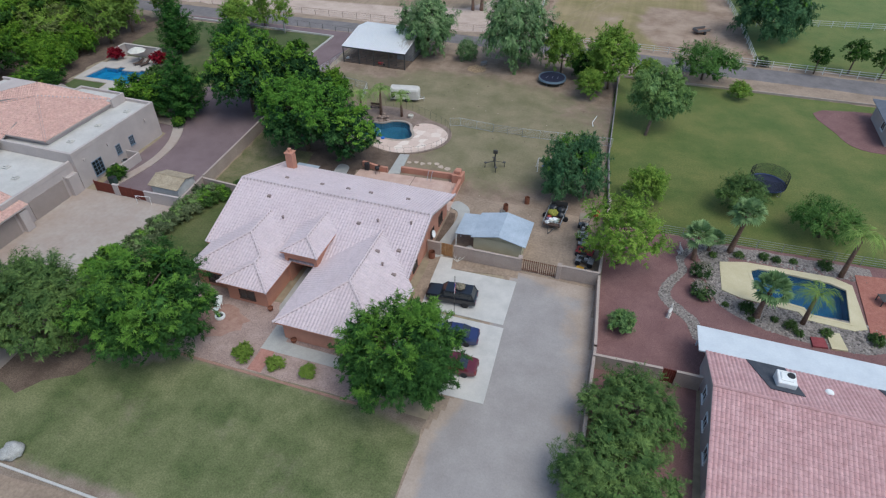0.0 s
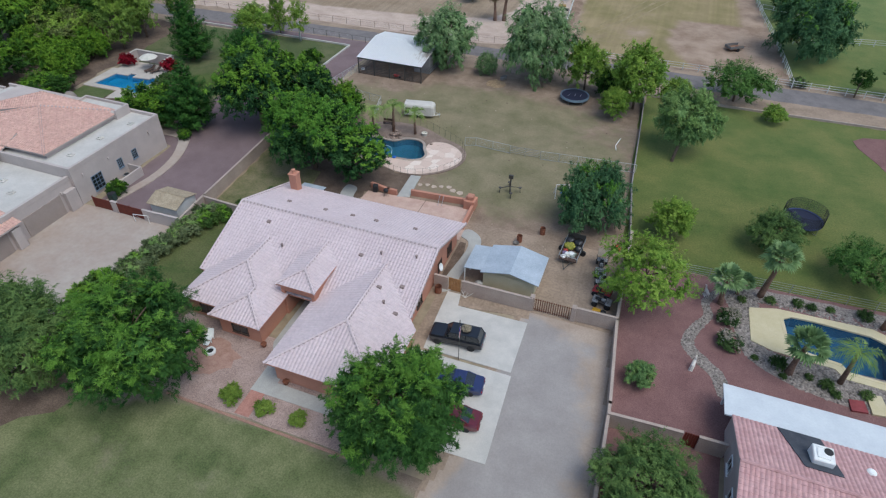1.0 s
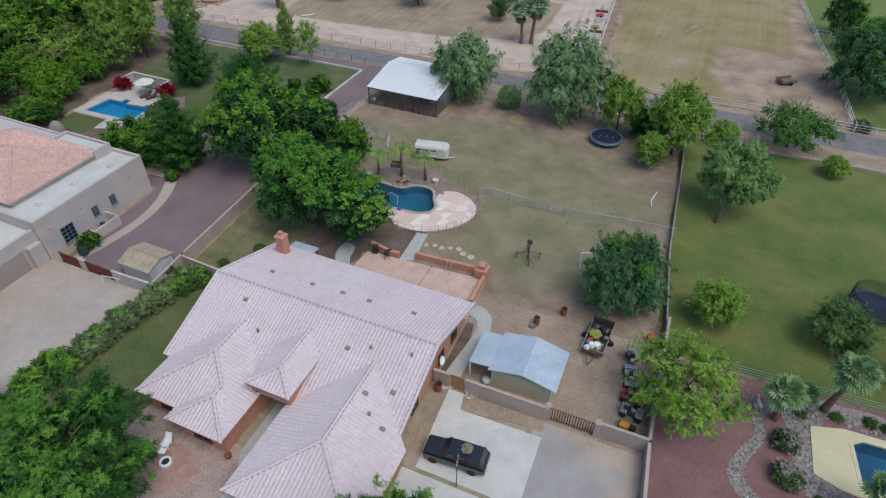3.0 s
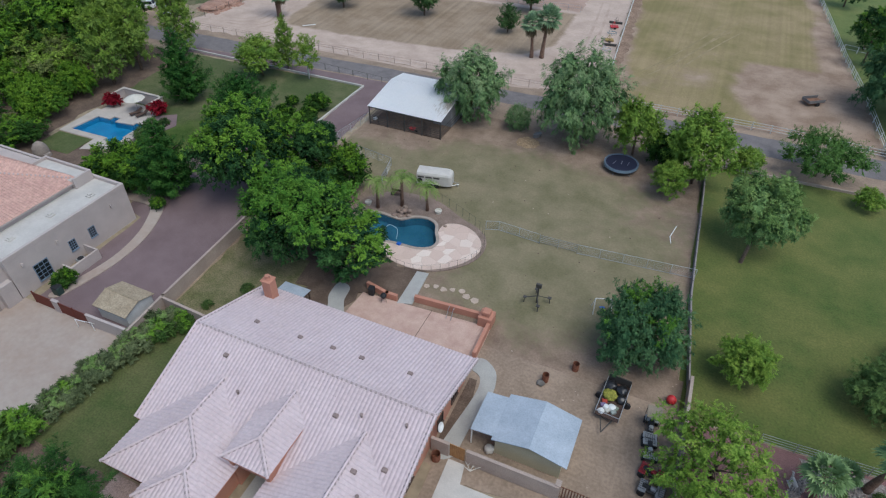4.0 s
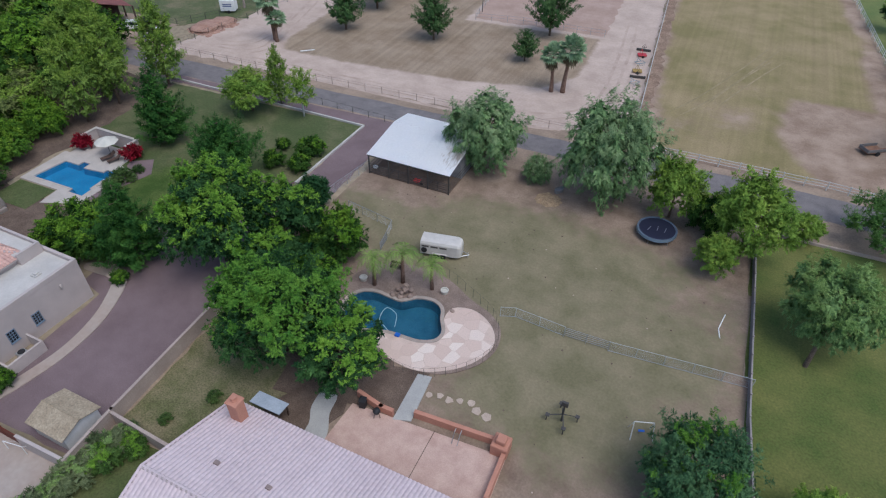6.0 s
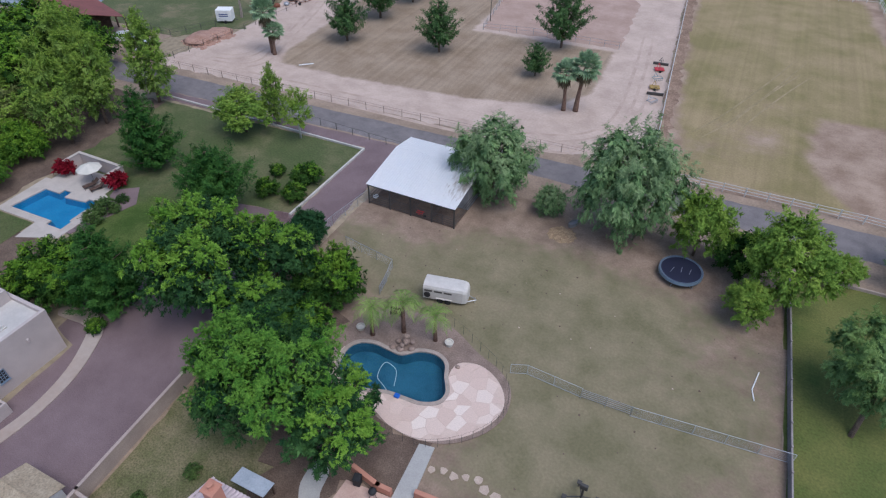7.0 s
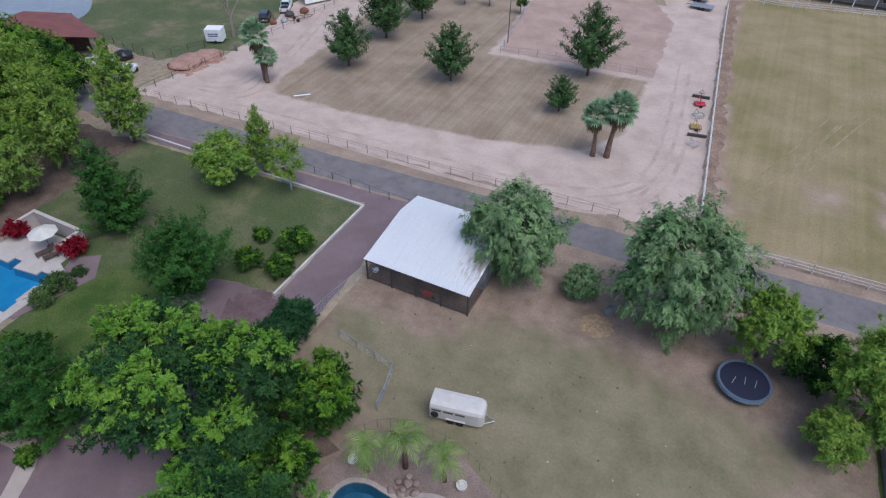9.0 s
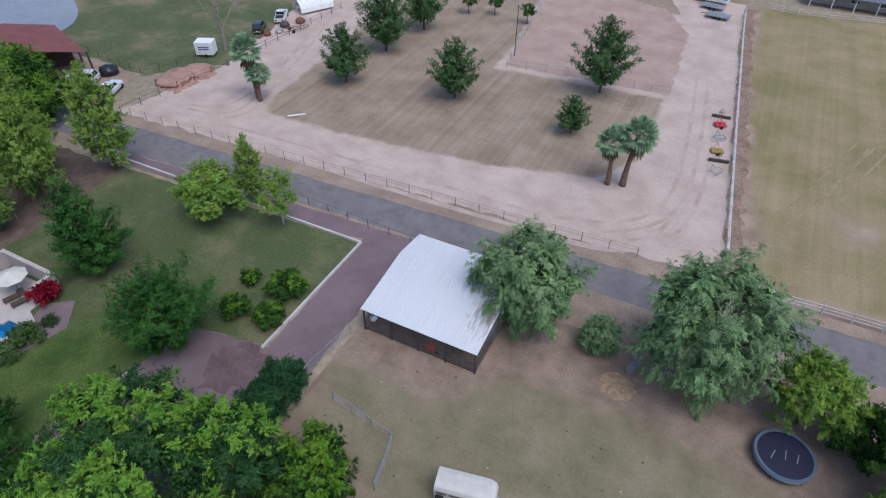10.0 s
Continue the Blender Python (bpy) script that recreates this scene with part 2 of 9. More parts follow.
def slab(points, z0, z1, holes=()):
    """A bmesh prism over a polygon, with openings where holes are given."""
    loops = [list(points)] + [list(h) for h in holes]
    bm = bmesh.new()
    flat = []
    for loop in loops:
        top = [bm.verts.new((p[0], p[1], z1)) for p in loop]
        low = [bm.verts.new((p[0], p[1], z0)) for p in loop]
        flat += top
        n = len(loop)
        for k in range(n):
            bm.faces.new((low[k], low[(k + 1) % n], top[(k + 1) % n], top[k]))
    for tri in tessellate_polygon([[Vector((p[0], p[1], 0)) for p in loop] for loop in loops]):
        if len(set(tri)) == 3:
            f = [flat[i] for i in tri]
            if bm.faces.get(f) is None:
                bm.faces.new(f)
    return bm


def plate(corners, t=0.08):
    bm = bmesh.new()
    n = len(corners)
    up = [bm.verts.new(p) for p in corners]
    lo = [bm.verts.new(Vector(p) - Vector((0, 0, t))) for p in corners]
    bm.faces.new(up)
    bm.faces.new(lo[::-1])
    for k in range(n):
        bm.faces.new((lo[k], lo[(k + 1) % n], up[(k + 1) % n], up[k]))
    return bm


LAYER = [0.004]


def sheet(name, points, mat, label, category="ground", wobble=0.0, step=1.5, z=None, kind="structure", seed=1, holes=()):
    """A flat piece of ground on the one below it, with a natural edge where wobble is given."""
    if wobble:
        points = ragged(points, step, wobble, seed)
    LAYER[0] += 0.004
    top = LAYER[0] if z is None else z
    ob = part(name, slab(points, -0.05, top, holes), mat)
    return tagged(ob, label, category, kind=kind)


def rect(x0, x1, y0, y1):
    return [(x0, y0), (x1, y0), (x1, y1), (x0, y1)]


def wall_run(name, pts, h, thick, mat, label, cap=True, cat="wall", kind="structure"):
    """A wall along a line, with a cap course a little proud."""
    ob = thing(name, label, cat, kind=kind)
    bm = bmesh.new()
    bc = bmesh.new()
    for a, b in zip(pts, pts[1:]):
        a, b = Vector((*a, 0)), Vector((*b, 0))
        L = (b - a).length
        m = Matrix.Translation(a) @ Matrix.Rotation(math.atan2(b.y - a.y, b.x - a.x), 4, "Z")
        box(bm, -thick / 2, L + thick / 2, -thick / 2, thick / 2, -0.2, h, m=m)
        if cap:
            box(bc, -thick / 2 - 0.03, L + thick / 2 + 0.03, -thick / 2 - 0.03, thick / 2 + 0.03, h + 0.003, h + 0.063, m=m)
    part("wall_body", bm, mat, ob)
    if cap:
        part("wall_cap", bc, mat, ob)
    else:
        bc.free()
    return ob


def tile_face(corners, course=0.40, width=0.33, lift=0.034, div=6):
    """One roof plane of clay tiles: corners run from the eave's left end round; courses overlap and barrels stand proud."""
    c = [Vector(p) for p in corners]
    u = (c[1] - c[0]).normalized()
    nrm = u.cross(c[2] - c[1]).normalized()
    if nrm.z < 0:
        nrm = -nrm
    v = nrm.cross(u).normalized()
    us = [(p - c[0]).dot(u) for p in c]
    vs = [(p - c[0]).dot(v) for p in c]
    u0, u1, v1 = min(us), max(us), max(vs)
    nu = int((u1 - u0) / width * div) + 1
    nv = int(v1 / course) + 1
    U = u0 + np.arange(nu + 1) * width / div
    # every course starts high on its own lower edge and runs down under the next one
    V, Hh = [], []
    for k in range(nv):
        V += [k * course, k * course + course * 0.999]
        Hh += [lift, 0.0]
    V, Hh = np.array(V), np.array(Hh)
    barrel = 0.055 * np.abs(np.sin(np.pi * U / width))
    P = (np.array(c[0])[None, None] + U[None, :, None] * np.array(u) + V[:, None, None] * np.array(v)
         + (Hh[:, None, None] + barrel[None, :, None]) * np.array(nrm))
    rows, cols = P.shape[:2]
    bm = bmesh.new()
    vv = [bm.verts.new(p) for p in P.reshape(-1, 3)]
    for i in range(rows - 1):
        for j in range(cols - 1):
            bm.faces.new((vv[i * cols + j], vv[i * cols + j + 1], vv[(i + 1) * cols + j + 1], vv[(i + 1) * cols + j]))
    cen = sum(c, Vector()) / len(c)
    for a, b in zip(c, c[1:] + c[:1]):
        side = (b - a).cross(nrm).normalized()
        if (cen - a).dot(side) > 0:
            side = -side
        bmesh.ops.bisect_plane(bm, geom=bm.verts[:] + bm.edges[:] + bm.faces[:], plane_co=a, plane_no=side, clear_outer=True)
    return bm


def under_roof(corners, drop=0.14):
    """The boarding under a roof plane."""
    bm = bmesh.new()
    top = [bm.verts.new(Vector(p) - Vector((0, 0, 0.02))) for p in corners]
    low = [bm.verts.new(Vector(p) - Vector((0, 0, drop))) for p in corners]
    n = len(corners)
    bm.faces.new(top)
    bm.faces.new(low[::-1])
    for k in range(n):
        bm.faces.new((low[k], low[(k + 1) % n], top[(k + 1) % n], top[k]))
    return bm


def tile_roof(parent, planes, tile, lines, board=None, dabbed=True):
    """Tile planes with their boarding, and ridge tiles along lines."""
    for c in planes:
        part("roof_plane", tile_face(c), tile, parent)
        part("roof_boarding", under_roof(c), board or STUCCO, parent)
    dabs = bmesh.new()
    for a, b in lines:
        a, b = Vector(a), Vector(b)
        n = max(1, int((b - a).length / 0.42))
        bm = bmesh.new()
        for k in range(n):
            p, q = a.lerp(b, k / n), a.lerp(b, (k + 1.12) / n)
            tube(bm, [p + Vector((0, 0, 0.04)), q + Vector((0, 0, 0.075))], [0.15, 0.12], 6)
        part("ridge_tiles", bm, tile, parent)
        for k in range(n if dabbed else 0):
            tube(dabs, [a.lerp(b, (k + 0.3) / n), a.lerp(b, (k + 0.72) / n)], [0.185, 0.185], 6)
    if dabbed:
        tagged(part("ridge_mortar", dabs, MORTAR, parent), "dark mortar dabs under the ridge tiles", kind="stuff")


POOL = curve_through([(-25.04, 69.03), (-24.58, 70.39), (-23.21, 71.04), (-21.53, 70.97), (-20.14, 71), (-18.87, 72.06), (-17.29, 72.41), (-16.09, 71.81), (-15.47, 70.47), (-14.66, 69.03), (-14.85, 67.88), (-16.13, 67.13), (-17.62, 67), (-19.4, 66.86), (-21.26, 66.21), (-23.13, 66.18), (-24.52, 67.18)], 4)
EASTPOOL = [(29.5, 53.0), (30.3, 53.6), (32.3, 53.7), (37.2, 53.5), (38.7, 52.8), (38.2, 47.7), (34.6, 47.9), (34.2, 48.7), (29.9, 49.3)]
WESTPOOL = [(-73.58, 70.11), (-73.1, 74.53), (-70.68, 74.61), (-70.72, 75.43), (-69.42, 75.48), (-69.35, 74.35), (-66.28, 74.76), (-66.31, 75.38), (-64.53, 75.43), (-64.43, 73.59), (-64.81, 73.58), (-64.69, 71.33), (-64.32, 71.34), (-64.23, 69.7), (-66.66, 69.63), (-66.7, 70.34)]


def blend_mat(name, A, B, rate=0.5, streak=None):
    """Two soils that run into each other where the mesh's own cover value says so; streak: mowing lines (degrees from ahead, metres apart, strength)."""
    mat = bpy.data.materials.new(name)
    mat.use_nodes = True
    nt = mat.node_tree
    n, l = nt.nodes, nt.links
    p = n["Principled BSDF"]
    p.inputs["Roughness"].default_value = 0.95
    p.inputs["Specular IOR Level"].default_value = 0.2
    geo = n.new("ShaderNodeNewGeometry")

    def tex(scale, detail=6, rough=0.6):
        t = n.new("ShaderNodeTexNoise")
        t.inputs["Scale"].default_value, t.inputs["Detail"].default_value, t.inputs["Roughness"].default_value = scale, detail, rough
        l.new(geo.outputs["Position"], t.inputs["Vector"])
        return t.outputs["Fac"]

    def tone(spec):
        c1, c2, scale, fine, amount = spec
        r = n.new("ShaderNodeValToRGB")
        r.color_ramp.elements[0].position, r.color_ramp.elements[1].position = 0.36, 0.64
        r.color_ramp.elements[0].color, r.color_ramp.elements[1].color = (*c1, 1), (*c2, 1)
        l.new(tex(scale), r.inputs["Fac"])
        g = n.new("ShaderNodeMapRange")
        g.inputs["From Min"].default_value, g.inputs["From Max"].default_value = 0.25, 0.75
        g.inputs["To Min"].default_value, g.inputs["To Max"].default_value = 1 - amount, 1 + amount
        l.new(tex(fine, 5), g.inputs["Value"])
        v = n.new("ShaderNodeVectorMath")
        v.operation = "SCALE"
        l.new(r.outputs["Color"], v.inputs[0])
        l.new(g.outputs["Result"], v.inputs["Scale"])
        return v.outputs["Vector"]

    top = tone(B)
    if streak:
        turn = n.new("ShaderNodeMapping")
        turn.inputs["Rotation"].default_value = (0, 0, radians(streak[0]))
        turn.inputs["Scale"].default_value = (1 / streak[1], 0.012, 1)
        l.new(geo.outputs["Position"], turn.inputs["Vector"])
        lines = n.new("ShaderNodeTexNoise")
        lines.inputs["Scale"].default_value, lines.inputs["Detail"].default_value = 1.0, 3
        l.new(turn.outputs["Vector"], lines.inputs["Vector"])
        g = n.new("ShaderNodeMapRange")
        g.inputs["From Min"].default_value, g.inputs["From Max"].default_value = 0.3, 0.7
        g.inputs["To Min"].default_value, g.inputs["To Max"].default_value = 1 - streak[2], 1 + streak[2]
        l.new(lines.outputs["Fac"], g.inputs["Value"])
        v = n.new("ShaderNodeVectorMath")
        v.operation = "SCALE"
        l.new(top, v.inputs[0])
        l.new(g.outputs["Result"], v.inputs["Scale"])
        top = v.outputs["Vector"]
    at_ = n.new("ShaderNodeAttribute")
    at_.attribute_name = "cover"
    add = n.new("ShaderNodeMath")
    add.operation = "MULTIPLY_ADD"
    l.new(tex(rate, 9, 0.72), add.inputs[0])
    add.inputs[1].default_value = 1.7
    l.new(at_.outputs["Fac"], add.inputs[2])
    edge = n.new("ShaderNodeMapRange")
    edge.interpolation_type = "SMOOTHSTEP"
    edge.inputs["From Min"].default_value, edge.inputs["From Max"].default_value = 1.0, 1.7
    l.new(add.outputs[0], edge.inputs["Value"])
    mx = n.new("ShaderNodeMix")
    mx.data_type = "RGBA"
    l.new(edge.outputs["Result"], mx.inputs["Factor"])
    l.new(tone(A), mx.inputs["A"])
    l.new(top, mx.inputs["B"])
    l.new(mx.outputs["Result"], p.inputs["Base Color"])
    bp = n.new("ShaderNodeBump")
    bp.inputs["Strength"].default_value, bp.inputs["Distance"].default_value = 0.25, 0.05
    l.new(tex(B[3], 5), bp.inputs["Height"])
    l.new(bp.outputs["Normal"], p.inputs["Normal"])
    return mat


def inside(p, loop):
    c = False
    n = len(loop)
    for i in range(n):
        (ax, ay), (bx, by) = loop[i], loop[(i + 1) % n]
        if (ay > p[1]) != (by > p[1]) and p[0] < (bx - ax) * (p[1] - ay) / (by - ay) + ax:
            c = not c
    return c


def cover_sheet(name, bounds, outlines, soft, mat, label, category, cell=0.5, z=None, avoid=None, spots=(), within=None):
    """Ground whose cover grows from bare (0) outside the outlines to full (1) inside them, over soft metres."""
    x0, x1, y0, y1 = bounds
    X = np.arange(x0, x1 + cell * 0.5, cell)
    Y = np.arange(y0, y1 + cell * 0.5, cell)
    gx, gy = np.meshgrid(X, Y)
    best = np.full(gx.shape, -1e9)
    for loop in outlines:
        d = np.full(gx.shape, 1e9)
        ins = np.zeros(gx.shape, bool)
        for (ax, ay), (bx_, by_) in zip(loop, loop[1:] + loop[:1]):
            ex, ey = bx_ - ax, by_ - ay
            t = np.clip(((gx - ax) * ex + (gy - ay) * ey) / (ex * ex + ey * ey + 1e-9), 0, 1)
            d = np.minimum(d, np.hypot(gx - ax - t * ex, gy - ay - t * ey))
            with np.errstate(divide="ignore", invalid="ignore"):
                ins ^= ((ay > gy) != (by_ > gy)) & (gx < ex * (gy - ay) / (by_ - ay) + ax)
        best = np.maximum(best, np.where(ins, d, -d))
    cover = np.clip(0.5 + best / soft, 0, 1)
    for sx, sy, sr, sv in spots:
        cover = np.clip(cover + sv * np.exp(-((gx - sx) ** 2 + (gy - sy) ** 2) / (sr * sr)), 0, 1)
    if z is None:
        LAYER[0] += 0.004
        z = LAYER[0]
    rows, cols = gx.shape
    keep = np.ones((rows - 1, cols - 1), bool)
    if avoid:
        for j in range(rows - 1):
            for i in range(cols - 1):
                ax, ay = X[i], Y[j]
                if inside((ax + cell / 2, ay + cell / 2), avoid):
                    keep[j, i] = False
    if within:
        for j in range(rows - 1):
            for i in range(cols - 1):
                if not inside((X[i] + cell / 2, Y[j] + cell / 2), within):
                    keep[j, i] = False
    jj, ii = np.nonzero(keep)
    base = jj * cols + ii
    F = np.stack([base, base + 1, base + cols + 1, base + cols], 1)
    me = bpy.data.meshes.new(name)
    me.from_pydata(np.stack([gx.ravel(), gy.ravel(), np.full(gx.size, z)], 1).tolist(), [], F.tolist())
    a = me.attributes.new("cover", "FLOAT", "POINT")
    a.data.foreach_set("value", cover.ravel().astype(np.float32))
    me.materials.append(mat)
    me.update()
    return tagged(new(name, me), label, category, kind="structure")


YARDBLEND = blend_mat("yard_cover", ((0.193, 0.138, 0.101), (0.30, 0.225, 0.168), 0.4, 5, 0.2), ((0.167, 0.151, 0.084), (0.242, 0.205, 0.128), 0.28, 4, 0.16), 0.5)
LAWNBLEND = blend_mat("lawn_cover", ((0.20, 0.15, 0.115), (0.29, 0.235, 0.185), 0.5, 9, 0.3), ((0.088, 0.112, 0.042), (0.178, 0.185, 0.088), 0.28, 7, 0.38), 0.3)
PADBLEND = blend_mat("paddock_cover", ((0.43, 0.333, 0.272), (0.54, 0.428, 0.356), 0.22, 3, 0.1), ((0.255, 0.19, 0.13), (0.335, 0.26, 0.187), 0.2, 4, 0.2), 0.35, (-35, 0.9, 0.13))
DRIVEBLEND = blend_mat("driveway_cover", ((0.345, 0.272, 0.218), (0.415, 0.337, 0.278), 0.3, 6, 0.12), ((0.29, 0.261, 0.247), (0.35, 0.319, 0.302), 0.3, 8, 0.1), 0.4)
WESTBLEND = blend_mat("west_lawn_cover", ((0.072, 0.097, 0.033), (0.15, 0.143, 0.072), 0.12, 6, 0.4), ((0.046, 0.083, 0.016), (0.095, 0.128, 0.034), 0.3, 6, 0.4), 0.4)
FIELDBLEND = blend_mat("pasture_cover", ((0.25, 0.175, 0.125), (0.39, 0.292, 0.22), 0.22, 5, 0.2), ((0.222, 0.186, 0.084), (0.315, 0.245, 0.136), 0.12, 4, 0.18), 0.16, (-4, 0.9, 0.08))


def island_stone(name):
    """Stones whose greys and tans differ piece by piece."""
    mat = shade(name, (0.23, 0.20, 0.18), (0.31, 0.275, 0.25), 1.5, 9, 0.85, 0.2, amount=0.2)
    nt = mat.node_tree
    n, l = nt.nodes, nt.links
    geo = n.new("ShaderNodeNewGeometry")
    g = n.new("ShaderNodeMapRange")
    g.inputs["To Min"].default_value, g.inputs["To Max"].default_value = 0.4, 1.25
    l.new(geo.outputs["Random Per Island"], g.inputs["Value"])
    v = n.new("ShaderNodeVectorMath")
    v.operation = "SCALE"
    p = n["Principled BSDF"]
    l.new(p.inputs["Base Color"].links[0].from_socket, v.inputs[0])
    l.new(g.outputs["Result"], v.inputs["Scale"])
    l.new(v.outputs["Vector"], p.inputs["Base Color"])
    return mat

# ---- ground ----
tagged(part("ground", slab(rect(-1500, 1500, -1500, 1500), -0.5, 0.0, [POOL, EASTPOOL, WESTPOOL]), FARSOIL), "dry tan soil with sparse grass reaching the horizon", "ground", kind="structure")

sheet("yard_soil", [(-34.86, 43.42), (14.17, 43.93), (14.98, 102.64), (-36.42, 100.33)], SOIL, "bare tan soil of the fenced back yard", wobble=0.2, holes=[POOL])
cover_sheet("yard_grass", (-36, 14, 57, 100), [[(-34.87, 78.68), (-27.47, 77.3), (-25.96, 75.77), (-14.01, 73.42), (-10.96, 66.18), (-11.92, 62.03), (-3.95, 60.6), (-2.95, 59.07), (3.07, 60.21), (8.14, 63.44), (10.85, 69.83), (10.81, 85.91), (4.24, 89.54), (-9.07, 91.84), (-20.21, 90.82), (-30.14, 87.21), (-35.05, 85.48)]], 6.5, YARDBLEND, "patchy olive and tan dry grass of the back yard", "grass", within=[(-35.71, 56.04), (13.54, 56.79), (12.45, 71.16), (11.64, 90.31), (11.19, 100.75), (-36.88, 98.7)], avoid=curve_through([(-26.81, 69), (-25.87, 71.3), (-25.12, 73.39), (-22.98, 75.31), (-19.42, 75.81), (-16.82, 75.24), (-13.81, 73.63), (-11.6, 72.43), (-10.29, 70.99), (-9.88, 68.91), (-11.16, 66.6), (-13.73, 64.58), (-17.88, 64.62), (-20.86, 65.6), (-24.79, 65.94)], 3), spots=[(6.26, 83.56, 3.5, -0.6), (-26.16, 86.8, 4, -0.45), (-14.07, 80.79, 2.5, -0.25), (1.11, 78.03, 4, -0.2), (7.18, 69.72, 2.5, -0.5), (-2.95, 68.43, 3, 0.25), (-4.96, 65.78, 3, 0.3)])
sheet("side_lawn", [(-33.34, 24.43), (-24.90, 24.58), (-25.41, 47.89), (-34.04, 47.77)], shade("side_lawn_grass", (0.066, 0.094, 0.026), (0.125, 0.13, 0.052), 0.25, 6, 0.9, 0.4, amount=0.3, depth=0.06), "dark green side lawn along the house", "lawn", wobble=0.2)
sheet("side_yard_grass", [(-34.35, 48.47), (-21.0, 48.58), (-21.0, 56.0), (-27.0, 64.0), (-35.6, 67.5)], shade("rough_shaded_grass", (0.105, 0.115, 0.045), (0.205, 0.175, 0.10), 0.4, 7, 0.95, 0.5, amount=0.45, depth=0.05), "rough grass behind the side wall", "grass", wobble=0.3)
cover_sheet("front_lawn", (-45, 3, 10, 25), [[(-44.82, 11.04), (2.78, 12.07), (2.97, 23.41), (-3.91, 24.56), (-19.69, 24.25), (-22.96, 22.22), (-28.59, 21.94), (-45.28, 21.5)]], 1.8, LAWNBLEND, "green front lawn worn thin in places", "lawn", cell=0.4, spots=[(-5.82, 16.88, 4, -0.2), (-12.51, 19.77, 3, -0.12), (-20.97, 16.72, 4, -0.2)])
# Brown soil whose colour also carries the front trees' dense shade.
sheet("shaded_soil", [(-45.39, 17.0), (-31.5, 16.6), (-28.2, 19.6), (-26.4, 22.6), (-23.9, 23.8), (-24.6, 27.6), (-25.08, 32.54), (-33.59, 32.41), (-45.72, 32.15)], DARKSOIL, "dark brown soil under the front trees, with their shade in its tone", "soil", wobble=0.3)
sheet("shoulder", [(-55.46, -41.63), (2.37, -39.81), (2.39, 11.09), (-55.62, 9.45)], SOIL, "bare pinkish dirt beside the front lawn", "soil", wobble=0.1)
sheet("front_bed", [(-24.90, 24.58), (-2.56, 24.76), (-2.55, 33.20), (-25.09, 33.04)], BEDGRAVEL, "pinkish gravel bed in front of the house", "gravel", wobble=0.1)
sheet("front_patio", [(-22.14, 28.19), (-19.65, 27.02), (-17.38, 28.24), (-17.02, 30.03), (-19.34, 31.4), (-22.01, 31.17)], shade("red_flagstone", (0.30, 0.175, 0.135), (0.40, 0.255, 0.205), 1.2, 9, 0.9, 0.2, amount=0.15), "worn pink concrete around the lawn chair", "paving", wobble=0.25, step=0.6)
sheet("entry_walk", [(-14.12, 27.27), (-6.04, 27.32), (-6.04, 28.61), (-12.31, 28.67), (-12.41, 38.64), (-15.31, 38.62), (-15.24, 32.63), (-14.16, 30.64)], GREYWALK, "grey concrete entry walk", "walkway", z=0.07)
sheet("brick_strip", [(-13.99, 24.79), (-12.65, 24.80), (-12.68, 27.28), (-14.02, 27.27)], shade("brick_pavers", (0.34, 0.165, 0.13), (0.42, 0.215, 0.17), 1.5, 9, 0.9, 0.25, amount=0.2), "brick-red paver strip between the lawn and the walk", "walkway", z=0.06)
bm = boxes((-20.6, -2.9, 24.3, 24.55, 0, 0.075), bevel=0.015)
tagged(part("lawn_edging", bm, shade("brick_edging", (0.27, 0.155, 0.115), (0.34, 0.205, 0.155), 1.5, 12, 0.9, 0.3, amount=0.25)), "pink concrete edging along the front lawn", "edging", kind="structure")
bm = boxes((-36.5, -4.2, 10.7, 10.9, 0, 0.14), bevel=0.02)
tagged(part("lawn_kerb", bm, CONCRETE), "pale concrete kerb of the front lawn", "kerb", kind="structure")

sheet("drive_shoulder", [(2.37, -39.81), (15.72, -39.7), (15.56, 21.91), (15.04, 35.83), (14.29, 45.36), (4.98, 45.23), (2.87, 23.8)], SOIL, "tan dirt edge of the driveway", "soil", wobble=0.15)
cover_sheet("driveway", (3, 16, -24, 45), [[(3.61, -23.8), (14.46, -23.71), (14.67, 21.9), (14.24, 35.82), (13.35, 43.1), (8.96, 44.26), (5.98, 44.84), (5.42, 36.75), (5.34, 27.67), (4.04, 24.1)]], 1.3, DRIVEBLEND, "grey crushed asphalt driveway with dirt at its edges", "driveway", cell=0.35, within=[(2.85, -23.8), (14.95, -23.7), (15.16, 21.9), (14.79, 35.83), (13.99, 45.15), (5.58, 45.04), (4.36, 27.76), (3.16, 23.8)], spots=[(14.34, 19.93, 1.2, -0.5), (14.51, 23.87, 1.3, -0.6), (14.29, 27.83, 1.5, -0.7), (14.17, 31.81, 1.4, -0.7), (13.84, 35.82, 1.6, -0.7), (13.3, 39.85, 1.7, -0.7), (11.45, 42.87, 1.6, -0.45), (12.48, 37.82, 1.8, -0.3), (8.96, 43.45, 1.5, -0.4)])
sheet("side_soil", [(-3.33, 36.69), (-1.77, 36.7), (-0.58, 43.36), (6.17, 44.03), (6.18, 45.04), (-3.34, 44.95)], SOIL, "tan dirt strip beside the parking slab", "soil", wobble=0.08)
sheet("parking_slab", [(-1.96, 36.95), (6.36, 37.01), (6.26, 43.42), (-0.78, 43.25), (-1.07, 44.87), (-2.45, 44.86), (-2.26, 41.02)], CONCRETE, "pale concrete parking slab", "slab", z=0.1)
sheet("parking_slab", [(-2.85, 27.43), (6.91, 27.68), (6.5, 36.66), (-2.94, 36.6)], CONCRETE, "pale concrete parking slab beside the garage", "slab", z=0.1)
